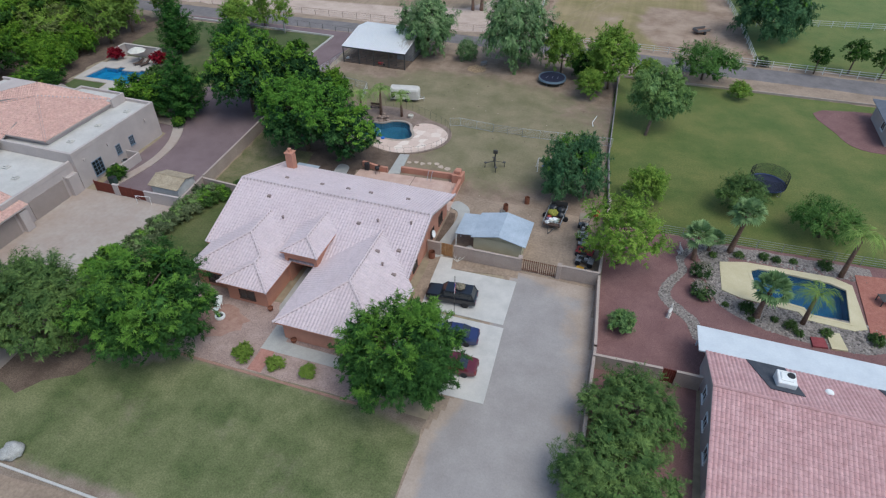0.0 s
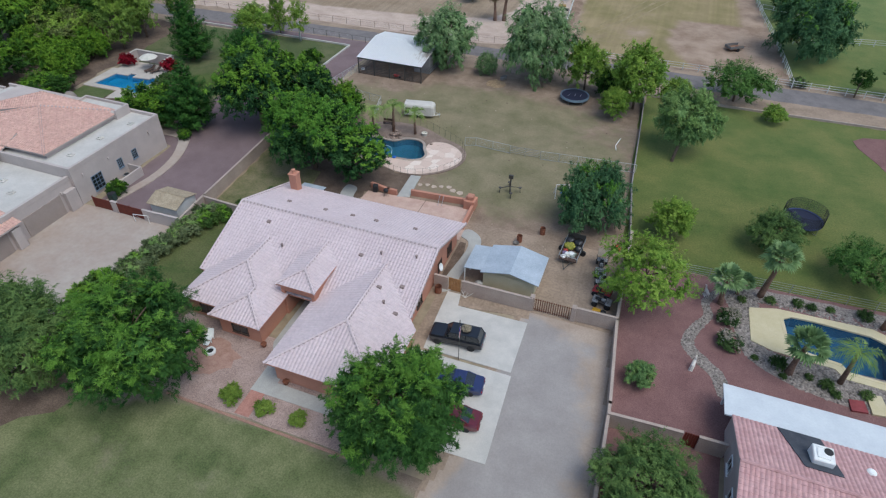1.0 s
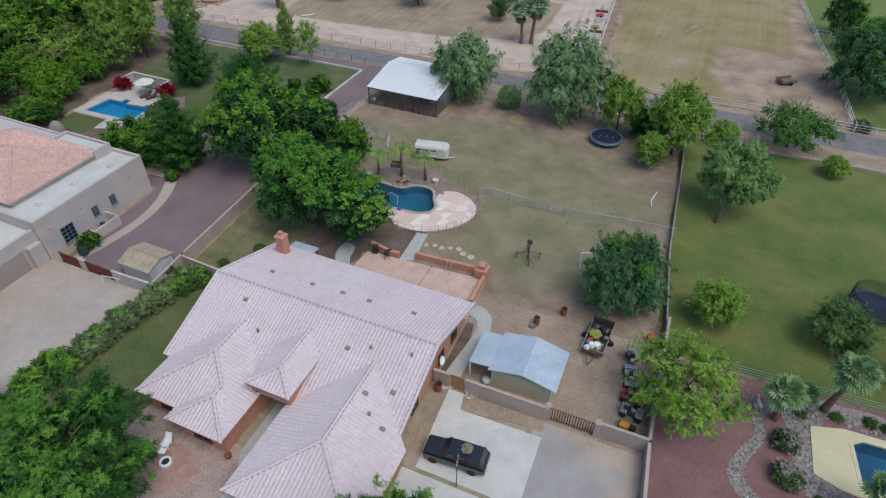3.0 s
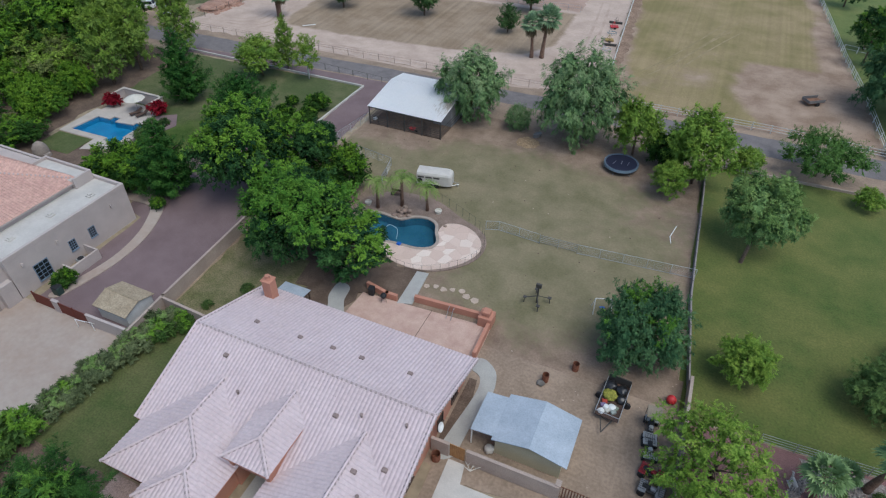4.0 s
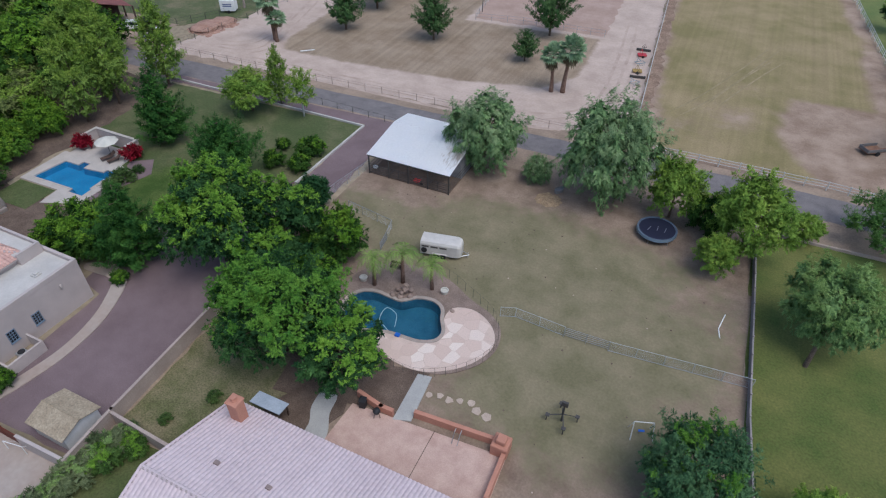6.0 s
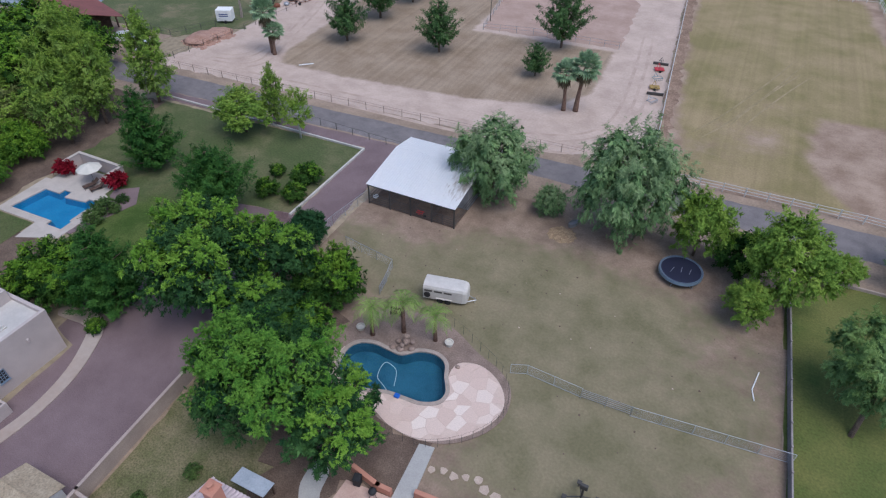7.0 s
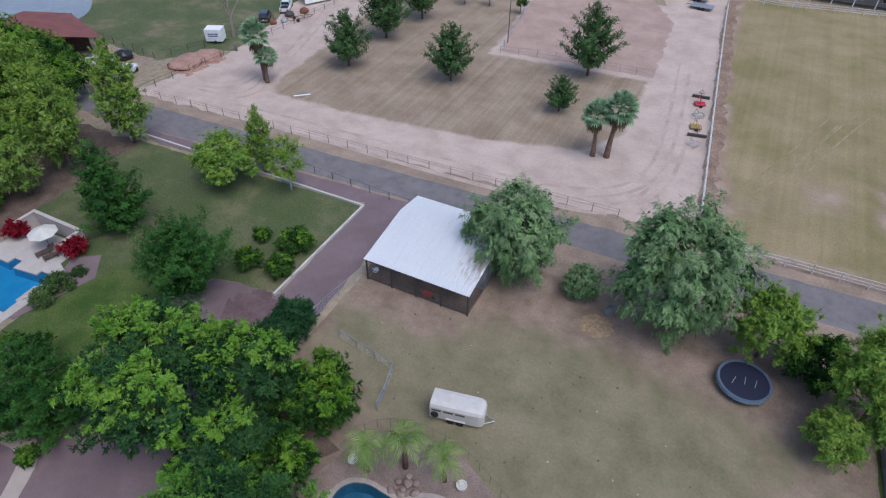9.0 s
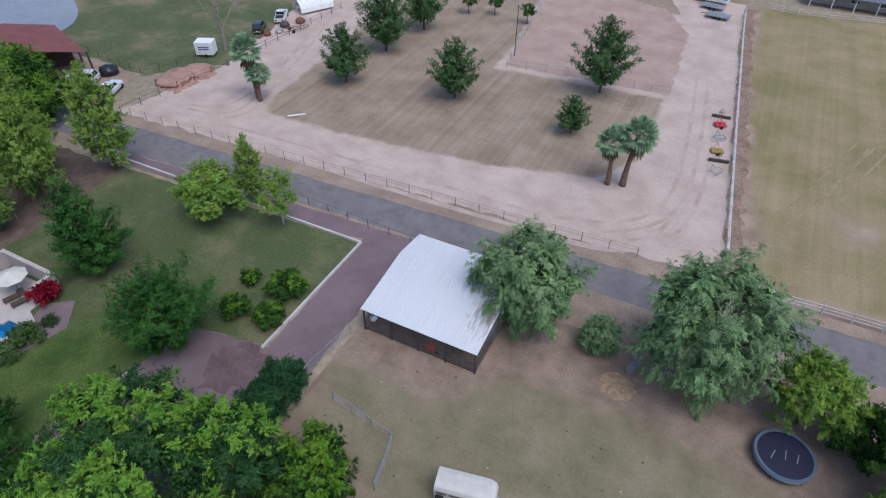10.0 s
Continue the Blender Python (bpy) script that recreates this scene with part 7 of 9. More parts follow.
# driveway gate of upright slats
gate = thing("driveway_gate", "rust-brown slatted double driveway gate", "gate")
for x0 in (6.25, 8.2):
    for z in (0.2, 1.5):
        part("gate_rail", tubes([[(x0, 45.45, z), (x0 + 1.88, 45.45, z)]], 0.03, 6), RUST, gate)
    for k in range(9):
        x = x0 + 0.05 + k * 0.215
        part("slat", boxes((x - 0.045, x + 0.045, 45.39, 45.42, 0.08, 1.65)), shade("rusty_slat", (0.12, 0.055, 0.036), (0.18, 0.085, 0.055), 3, 16, 0.8, 0.2, amount=0.25), gate)
for x in (6.1, 10.2):
    tagged(part("gate_pier", boxes((x - 0.22, x + 0.22, 45.2, 45.75, 0, 1.85), bevel=0.02), BLOCK), "tan block gate pier", "pier", "gate piers", kind="structure")
yard_gate = thing("wooden_gate", "orange-brown wooden side gate", "gate")
for k in range(8):
    part("board", boxes((-2.5 + k * 0.16, -2.36 + k * 0.16, 45.18, 45.23, 0.05, 1.7)), shade("orange_wood", (0.33, 0.17, 0.07), (0.42, 0.23, 0.10), 2, 14, 0.8, 0.2, amount=0.2), yard_gate)
for x0, x1 in ((-46.9, -44.1), (-43.3, -39.5)):
    rg = thing("red_gate", "dark red steel driveway gate", "gate", Matrix.Translation((0, -1.0, 0)), group="red gates")
    n = 2 if x1 - x0 > 3 else 1
    for k in range(n):
        a, b = x0 + (x1 - x0) * k / n, x0 + (x1 - x0) * (k + 1) / n
        part("gate_leaf", boxes((a + 0.03, b - 0.03, 44.45, 44.52, 0.08, 1.45), bevel=0.01), shade("oxide_red_steel", (0.11, 0.022, 0.014), (0.15, 0.032, 0.02), 1.5, 12, 0.6, 0.1, amount=0.12), rg)
        part("gate_post", boxes((a - 0.05, a + 0.03, 44.43, 44.55, 0, 1.55)), MATS["oxide_red_steel"], rg)
sg = thing("red_gate", "dark red wooden garden gate in the block wall", "gate", group="red gates")
for k in range(7):
    part("board", boxes((20.95 + k * 0.19, 21.12 + k * 0.19, 34.97, 35.03, 0.05, 1.7)), MATS["oxide_red_steel"], sg)

# ---- poolside shelter of the western house ----
ram = thing("poolside_alcove", "low stucco alcove wall by the pool", "wall", Matrix.Translation((1.55, -0.8, 0)), kind="structure")
part("back_wall", boxes((-75.0, -67.2, 81.2, 81.45, 0, 2.0)), TAUPE, ram)
part("side_wall", boxes((-75.0, -74.75, 79.0, 81.2, 0, 2.0)), TAUPE, ram)
part("side_wall", boxes((-67.45, -67.2, 79.4, 81.2, 0, 2.0)), TAUPE, ram)
part("wall_cap", boxes((-75.08, -67.12, 81.12, 81.53, 2.003, 2.08), (-75.08, -74.67, 78.92, 81.115, 2.003, 2.08), (-67.53, -67.12, 79.32, 81.115, 2.003, 2.08)), PALEDECK, ram)
umb = thing("patio_umbrella", "open off-white patio umbrella beside the pool", "umbrella", Matrix.Translation((-69.0, 78.4, 0.1)))
bm = bmesh.new()
lathe(bm, [(1.55, 1.95), (1.0, 2.25), (0.05, 2.6)], 8, caps=False)
part("canopy", bm, shade("canvas", (0.55, 0.53, 0.46), (0.63, 0.6, 0.53), 1, 10, 0.9, 0.1, amount=0.05), umb)
part("pole", tubes([[(0, 0, 0), (0, 0, 2.6)]], 0.03, 8), DARKSTEEL, umb)
part("base", lathe(bmesh.new(), [(0.3, 0), (0.3, 0.06), (0.06, 0.1)], 14), DARKSTEEL, umb)


def lounger(name, label, m, mat):
    ob = thing(name, label, "lounger", m, "poolside loungers")
    part("seat", boxes((-0.35, 0.35, -0.95, 0.45, 0.3, 0.38), bevel=0.02), mat, ob)
    b = part("backrest", boxes((-0.35, 0.35, 0, 0.75, 0, 0.08), bevel=0.02), mat, ob)
    b.matrix_basis = Matrix.Translation((0, 0.45, 0.32)) @ Matrix.Rotation(radians(35), 4, "X")
    for x in (-0.3, 0.3):
        for y in (-0.85, 0.4):
            part("leg", boxes((x - 0.03, x + 0.03, y - 0.03, y + 0.03, 0, 0.3)), mat, ob)
    return ob


for x in (-68.3, -67.1):
    lounger("sun_lounger", "dark brown wicker sun lounger", Matrix.Translation((x, 77.4, 0.1)) @ Matrix.Rotation(radians(-20), 4, "Z"), DARKWOOD)

# ---- vehicles ----


def paint(name, c):
    m = plain(name, c, 0.3, 0.1, 0.5, 0.8)
    return m


def wheel(parent, x, y, r, w=0.22):
    bm = bmesh.new()
    lathe(bm, [(r * 0.6, -w / 2), (r * 0.92, -w / 2), (r, -w * 0.35), (r, w * 0.35), (r * 0.92, w / 2), (r * 0.6, w / 2)], 18)
    t = part("tyre", bm, BLACK, parent)
    t.matrix_basis = Matrix.Translation((x, y, r)) @ Matrix.Rotation(radians(90), 4, "X")
    part("rim", lathe(bmesh.new(), [(0.04, -w * 0.42), (r * 0.58, -w * 0.36), (r * 0.61, 0), (r * 0.58, w * 0.36), (0.04, w * 0.42)], 14), GALV, t)
    return t


def body_loft(stations):
    """Rounded cross-sections along x: (x, half width, bottom, shoulder, top, top half width)."""
    bm = bmesh.new()
    rings = []
    for x, w, zb, zs, zt, wt in stations:
        rings.append([(x, -w * 0.9, zb), (x, -w, zb + 0.12), (x, -w, zs), (x, -wt, zt), (x, wt, zt), (x, w, zs), (x, w, zb + 0.12), (x, w * 0.9, zb)])
    loft(bm, rings)
    return bm


def car(name, label, m, colour, kind, L=4.75, W=1.84):
    """Front towards -x."""
    ob = thing(name, label, "car" if kind == "sedan" else "pickup", m)
    h, w = L / 2, W / 2
    if kind == "sedan":
        st = [(-h, w * 0.78, 0.32, 0.55, 0.66, w * 0.7), (-h + 0.2, w * 0.93, 0.24, 0.62, 0.78, w * 0.8), (-h + 0.9, w, 0.2, 0.74, 0.9, w * 0.84), (-0.85, w, 0.2, 0.82, 0.97, w * 0.86), (0.9, w, 0.2, 0.86, 0.99, w * 0.86), (h - 0.65, w, 0.22, 0.86, 1.02, w * 0.84), (h - 0.12, w * 0.93, 0.28, 0.8, 0.98, w * 0.8), (h, w * 0.82, 0.38, 0.7, 0.86, w * 0.72)]
        gl = [(-0.95, w * 0.86, 0.95), (-0.2, w * 0.74, 1.36), (0.15, w * 0.72, 1.4), (0.85, w * 0.72, 1.37), (1.6, w * 0.8, 1.0)]
        r = 0.33
    else:
        st = [(-h, w * 0.86, 0.42, 0.8, 0.98, w * 0.8), (-h + 0.15, w * 0.96, 0.36, 0.9, 1.08, w * 0.86), (-h + 1.1, w, 0.36, 0.98, 1.14, w * 0.88), (-0.9, w, 0.36, 1.02, 1.16, w * 0.88), (h - 0.1, w, 0.42, 1.02, 1.12, w * 0.92), (h, w * 0.96, 0.46, 1.0, 1.08, w * 0.88)]
        gl = [(-1.1, w * 0.88, 1.14), (-0.55, w * 0.76, 1.68), (0.5, w * 0.76, 1.72), (0.62, w * 0.8, 1.7), (0.66, w * 0.86, 1.16)] if kind == "pickup" else [(-1.1, w * 0.88, 1.14), (-0.55, w * 0.76, 1.7), (0.4, w * 0.78, 1.75), (h - 0.45, w * 0.78, 1.74), (h - 0.15, w * 0.86, 1.12)]
        r = 0.38
    part("body", body_loft(st), colour, ob, smooth=False)
    bm = bmesh.new()
    base = 0.94 if kind == "sedan" else 1.1
    loft(bm, [[(x, -w * 0.87, base), (x, -wt, zt), (x, wt, zt), (x, w * 0.87, base)] for x, wt, zt in gl])
    cab = part("cabin", bm, GLASS, ob, "dark tinted glasshouse")
    mids = [g for g in gl[1:-1]]
    bm = bmesh.new()
    loft(bm, [[(x, -wt - 0.01, zt - 0.03), (x, -wt * 0.94, zt + 0.035), (x, wt * 0.94, zt + 0.035), (x, wt + 0.01, zt - 0.03)] for x, wt, zt in mids])
    part("roof_panel", bm, colour, ob)
    bm = bmesh.new()
    for sgn in (-1, 1):
        for a, b in zip(gl, gl[1:]):
            if abs(a[2] - b[2]) > 0.1:
                part("pillar", tubes([[(a[0], sgn * (a[1] + 0.01), a[2]), (b[0], sgn * (b[1] + 0.01), b[2])]], 0.045, 5), colour, ob)
        if kind != "sedan":
            part("pillar", tubes([[(0.1, sgn * w * 0.88, base), (0.12, sgn * (gl[1][1] + 0.01), gl[2][2] - 0.03)]], 0.05, 5), colour, ob)
    if kind == "pickup":
        part("bed", boxes((0.75, h - 0.1, -w * 0.78, w * 0.78, 1.125, 1.14)), BLACK, ob, "black pickup bed")
    for x in (-h + 0.85, h - 1.0):
        for y in (-w + 0.1, w - 0.1):
            wheel(ob, x, y, r)
    for y in (-w * 0.66, w * 0.66):
        part("headlight", boxes((-h - 0.01, -h + 0.06, y - 0.2, y + 0.2, st[0][2] + 0.22, st[0][2] + 0.4), bevel=0.02), plain("lamp_glass", (0.7, 0.7, 0.68), 0.1), ob)
        part("tail_light", boxes((h - 0.05, h + 0.012, y - 0.2, y + 0.2, st[-1][2] + 0.24, st[-1][2] + 0.42), bevel=0.015), plain("red_lamp", (0.35, 0.02, 0.02), 0.15), ob)
        part("door_mirror", boxes((-0.85, -0.68, math.copysign(w + 0.06, y) - 0.08, math.copysign(w + 0.06, y) + 0.08, base, base + 0.14), bevel=0.03), colour, ob)
    part("front_bumper", boxes((-h - 0.05, -h + 0.1, -w * 0.8, w * 0.8, st[0][2] - 0.02, st[0][2] + 0.14), bevel=0.03), colour if kind == "sedan" else GALV, ob)
    part("rear_bumper", boxes((h - 0.08, h + 0.05, -w * 0.8, w * 0.8, st[-1][2] - 0.02, st[-1][2] + 0.14), bevel=0.03), colour if kind == "sedan" else GALV, ob)
    part("number_plate", boxes((h + 0.03, h + 0.058, -0.16, 0.16, st[-1][2] + 0.16, st[-1][2] + 0.3)), WHITEPAINT, ob)
    return ob


def at(x, y, a, z=0.0):
    return Matrix.Translation((x, y, z)) @ Matrix.Rotation(radians(a), 4, "Z")


car("sedan", "dark blue coupe parked on the concrete slab", at(2.3, 34.02, 6, 0.1), paint("navy_paint", (0.022, 0.032, 0.11)), "sedan")
truck = car("covered_pickup", "black pickup with a camper shell on the slab", at(0.69, 38.83, 4, 0.1), paint("black_paint", (0.012, 0.013, 0.018)), "shell", 5.0, 1.85)
car("sedan", "maroon sedan parked under the front tree", at(3.11, 30.64, 3, 0.1), paint("maroon_paint", (0.12, 0.012, 0.022)), "sedan", 4.8)
rack = thing("roof_bundle", "tan camouflage bundle tied on the pickup roof", "bundle", at(1.48, 38.93, 4, 1.88))
bm = bmesh.new()
bmesh.ops.create_icosphere(bm, subdivisions=3, radius=0.45)
for v in bm.verts:
    v.co *= 1 + 0.35 * noise.noise(v.co * 5)
    v.co.z = max(0, v.co.z * 0.6 + 0.15)
part("cover", bm, shade("camouflage_cloth", (0.10, 0.09, 0.06), (0.30, 0.25, 0.18), 5, 20, 0.95, 0.4, amount=0.3), rack)
car("pickup", "white pickup with a brown stake bed", at(-95.72, 112.55, -65), paint("white_car_paint", (0.72, 0.72, 0.72)), "pickup", 5.4, 1.95)
car("pickup", "white pickup parked beside the track", at(-91.8, 148.97, -60), MATS["white_car_paint"], "pickup", 5.4, 1.95)
car("covered_pickup", "dark utility vehicle beside the track", at(-91.9, 142.64, -60), MATS["black_paint"], "shell", 4.2, 1.8)
car("covered_pickup", "white van in the corral", at(-102.94, 113.32, 30), MATS["white_car_paint"], "shell", 5.0, 1.95)

# horse trailer
tr = thing("horse_trailer", "cream horse trailer with rounded roof and twin axles", "trailer", at(-19.6, 79.6, 12))
CREAM = shade("cream_trailer_paint", (0.52, 0.485, 0.44), (0.60, 0.565, 0.515), 1.2, 12, 0.5, 0.05, amount=0.06)
bm = bmesh.new()
rings = []
for x, s in [(-2.3, 1.0), (1.3, 1.0), (1.75, 0.97), (2.05, 0.86), (2.2, 0.66)]:
    top = 2.15 if s == 1 else 2.15 - (1 - s) * 0.9
    w = 0.95 * s
    rings.append([(x, -w, 0.45), (x, -w, top - 0.35), (x, -w * 0.85, top - 0.1), (x, -w * 0.45, top), (x, w * 0.45, top), (x, w * 0.85, top - 0.1), (x, w, top - 0.35), (x, w, 0.45)])
loft(bm, rings)
part("body", bm, CREAM, tr)
for x in (-1.75, -0.75, 0.25):
    for y in (-0.955, 0.955):
        part("vent_slot", boxes((x - 0.4, x + 0.4, y - 0.01, y + 0.01, 1.4, 1.62)), shade("trailer_shadow", (0.1, 0.09, 0.08), (0.14, 0.13, 0.11), 1, 10, 0.8, 0.05, amount=0.1), tr)
for x in (-0.55, 0.25):
    for y in (-0.9, 0.9):
        wheel(tr, x, y, 0.33, 0.2)
part("fender", boxes((-1.0, 0.7, -1.06, -0.9, 0.62, 0.72), bevel=0.03), CREAM, tr)
part("fender", boxes((-1.0, 0.7, 0.9, 1.06, 0.62, 0.72), bevel=0.03), CREAM, tr)
sp = wheel(tr, -1.85, -1.06, 0.33, 0.16)
sp.matrix_basis = Matrix.Translation((-1.85, -1.06, 1.05)) @ Matrix.Rotation(radians(90), 4, "X")
part("tongue", tubes([[(2.0, -0.55, 0.42), (3.0, 0, 0.42)], [(2.0, 0.55, 0.42), (3.0, 0, 0.42)]], 0.05, 6), GALV, tr)
part("jack", tubes([[(2.85, 0, 0.02), (2.85, 0, 0.75)]], 0.04, 8), GALV, tr)

# utility trailer with its load
ut = thing("utility_trailer", "open utility trailer with mesh sides", "trailer", at(8.17, 55.33, -4))
part("bed", boxes((-0.8, 0.8, -1.5, 1.5, 0.5, 0.58)), DARKWOOD, ut)
part("side_rails", tubes([[(x, -1.5, z), (x, 1.5, z)] for x in (-0.82, 0.82) for z in (0.8, 1.0)] + [[(x, y, 0.5), (x, y, 1.0)] for x in (-0.82, 0.82) for y in (-1.5, 0, 1.5)] + [[(-0.82, -1.5, 1.0), (0.82, -1.5, 1.0)]], 0.025, 6), GALV, ut)
part("tongue", tubes([[(-0.4, -1.5, 0.5), (0, -2.6, 0.45)], [(0.4, -1.5, 0.5), (0, -2.6, 0.45)]], 0.04, 6), DARKSTEEL, ut)
part("ramp", boxes((-0.8, 0.8, 1.5, 1.56, 0.5, 1.3)), DARKSTEEL, ut)
for x in (-0.95, 0.95):
    wheel(ut, x, 0.2, 0.3, 0.18)
ut.scale = (1.22, 1.3, 1.15)
rnd = random.Random(21)


def lump(name, label, cat, x, y, z, s, mat, flat=0.7, group=""):
    bm = bmesh.new()
    bmesh.ops.create_icosphere(bm, subdivisions=3, radius=s)
    for v in bm.verts:
        v.co *= 1 + 0.3 * noise.noise(v.co * (2.2 / s) + Vector((x * 3, y * 3, z)))
        v.co.z = max(-s * 0.45, v.co.z * flat)
    ob = tagged(part(name, bm, mat, smooth=True), label, cat, group)
    ob.matrix_basis = Matrix.Translation((x, y, z + s * 0.45))
    return ob


BAG = plain("black_plastic", (0.02, 0.02, 0.022), 0.3)
for x, y, s in [(7.68, 56.66, 0.58), (8.68, 56.48, 0.55), (8.83, 55.55, 0.48)]:
    lump("rubbish_bag", "shiny black plastic rubbish bag on the trailer", "bag", x, y, 0.58, s, BAG, 0.75, "rubbish bags")
lump("yard_waste", "heap of yellow-green cut branches on the trailer", "yard waste", 7.82, 55.63, 0.62, 0.62, shade("cut_leaves", (0.15, 0.16, 0.03), (0.33, 0.31, 0.06), 4, 16, 0.95, 0.6, amount=0.4), 0.5)
for x, y, s in [(8.26, 54.5, 0.36), (7.81, 54.39, 0.3), (7.5, 53.87, 0.28)]:
    lump("white_bag", "crumpled white plastic bag on the trailer", "bag", x, y, 0.58, s, WHITEPAINT, 0.7, "white bags")
for x, y, c in [(7.56, 54.9, (0.35, 0.05, 0.03)), (8.57, 54.51, (0.25, 0.28, 0.22)), (7.96, 54.08, (0.5, 0.48, 0.42)), (8.46, 54.09, (0.3, 0.33, 0.3)), (7.51, 54.49, (0.2, 0.15, 0.25))]:
    nm = "carton_%02d%02d%02d" % tuple(int(v * 100) for v in c)
    ob = tagged(part("carton", boxes((-0.22, 0.22, -0.18, 0.18, 0, 0.28), bevel=0.02), plain(nm, c, 0.8)), "scuffed storage carton in the trailer", "box", "trailer cartons")
    ob.matrix_basis = at(x, y, rnd.uniform(0, 90), 0.58)


def quad(label, m, colour, long=1.9, roof=False):
    ob = thing("utility_cart" if roof else "quad_bike", label, "quad bike", m, "" if roof else "parked quad bikes")
    for x in (-0.48, 0.48):
        for y in (-long * 0.34, long * 0.34):
            bm = bmesh.new()
            lathe(bm, [(0.12, -0.12), (0.26, -0.12), (0.29, -0.06), (0.29, 0.06), (0.26, 0.12), (0.12, 0.12)], 14)
            t = part("tyre", bm, BLACK, ob)
            t.matrix_basis = Matrix.Translation((x, y, 0.29)) @ Matrix.Rotation(radians(90), 4, "Y")
    part("chassis", boxes((-0.25, 0.25, -long * 0.42, long * 0.42, 0.25, 0.55), bevel=0.05), DARKSTEEL, ob)
    for y in (-long * 0.34, long * 0.34):
        part("fender", boxes((-0.55, 0.55, y - 0.3, y + 0.3, 0.58, 0.68), bevel=0.05), colour, ob)
    part("tank", boxes((-0.17, 0.17, -0.35, 0.1, 0.55, 0.85), bevel=0.07), colour, ob)
    part("seat", boxes((-0.18, 0.18, 0.1, 0.7, 0.6, 0.8), bevel=0.06), BLACK, ob)
    part("handlebar", tubes([[(-0.4, -0.3, 1.0), (0, -0.38, 0.92), (0.4, -0.3, 1.0)], [(0, -0.38, 0.92), (0, -0.5, 0.6)]], 0.02, 6), DARKSTEEL, ob)
    for y in (-long * 0.4, long * 0.38):
        part("rack", tubes([[(x, y - 0.22, 0.76), (x, y + 0.22, 0.76)] for x in (-0.35, -0.18, 0, 0.18, 0.35)] + [[(-0.38, y - 0.22, 0.76), (0.38, y - 0.22, 0.76)], [(-0.38, y + 0.22, 0.76), (0.38, y + 0.22, 0.76)]], 0.015, 5), DARKSTEEL, ob)
    if roof:
        part("roof", boxes((-0.6, 0.6, 0.0, 1.3, 1.75, 1.82), bevel=0.03), shade("tan_plastic", (0.24, 0.20, 0.15), (0.30, 0.25, 0.19), 1, 10, 0.7, 0.05, amount=0.1), ob)
        for x in (-0.55, 0.55):
            for y in (0.05, 1.25):
                part("roof_post", tubes([[(x, y, 0.6), (x, y, 1.75)]], 0.025, 6), DARKSTEEL, ob)
    return ob


quad("dusty utility cart with a tan roof", at(11.59, 54.05, 4), plain("silver_plastic", (0.35, 0.35, 0.34), 0.5), 2.5, True)
quad("grey quad bike parked in a row", at(11.86, 51.99, 10), MATS["silver_plastic"])
quad("red quad bike parked in a row", at(12.34, 50.04, 80), plain("red_plastic", (0.35, 0.02, 0.025), 0.4))
quad("black and white quad bike parked in a row", at(12.53, 48.6, 85), plain("grey_plastic", (0.28, 0.28, 0.29), 0.5))
mow = thing("ride_on_mower", "yellow and black ride-on mower by the wall", "mower", at(12.4, 46.96, 80))
part("hood", boxes((-0.3, 0.3, -0.2, 0.6, 0.3, 0.75), bevel=0.08), plain("yellow_plastic", (0.55, 0.30, 0.02), 0.45), mow)
part("deck", boxes((-0.5, 0.5, -0.6, 0.2, 0.12, 0.3), bevel=0.05), DARKSTEEL, mow)
part("seat", boxes((-0.22, 0.22, -0.7, -0.25, 0.45, 0.85), bevel=0.06), BLACK, mow)
for x in (-0.4, 0.4):
    for y in (-0.5, 0.5):
        wheel(mow, 0, 0, 0.2, 0.14).matrix_basis = Matrix.Translation((x, y, 0.2)) @ Matrix.Rotation(radians(90), 4, "Y")

# ---- yard things ----


def drum(x, y, r, h, mat, label):
    bm = bmesh.new()
    lathe(bm, [(r * 0.95, 0), (r, 0.02), (r, h * 0.33), (r * 1.04, h * 0.35), (r, h * 0.37), (r, h * 0.64), (r * 1.04, h * 0.66), (r, h * 0.68), (r, h), (r * 0.92, h), (r * 0.92, 0.08), (0.02, 0.08)], 16)
    ob = tagged(part("steel_drum", bm, mat), label, "drum", "steel drums")
    ob.matrix_basis = at(x, y, 0)
    return ob


drum(2.24, 55.44, 0.3, 0.9, RUST, "rusty burn barrel on scorched ground")
drum(4.36, 57.74, 0.3, 0.9, RUST, "rusty open steel drum in the yard")
drum(-3.34, 44.45, 0.35, 0.85, RUST, "reddish brown planter drum beside the house")
lump("covered_bundle", "pale tarp-covered bundle under the shed lean-to", "bundle", 0.2, 46.9, 0.05, 0.42, MATS["pale_concrete"], 0.75)
lump("ash_heap", "grey ash heap beside the burn barrel", "ash", 2.0, 54.95, 0.0, 0.36, shade("ash", (0.12, 0.11, 0.10), (0.22, 0.2, 0.18), 3, 20, 0.95, 0.4, amount=0.4), 0.3)
bm = bmesh.new()
bmesh.ops.create_uvsphere(bm, u_segments=20, v_segments=12, radius=0.42)
tagged(part("red_ball", bm, plain("red_rubber", (0.5, 0.03, 0.035), 0.5), smooth=True), "large faded red rubber ball", "ball").matrix_basis = at(12.75, 57.7, 0, 0.42)

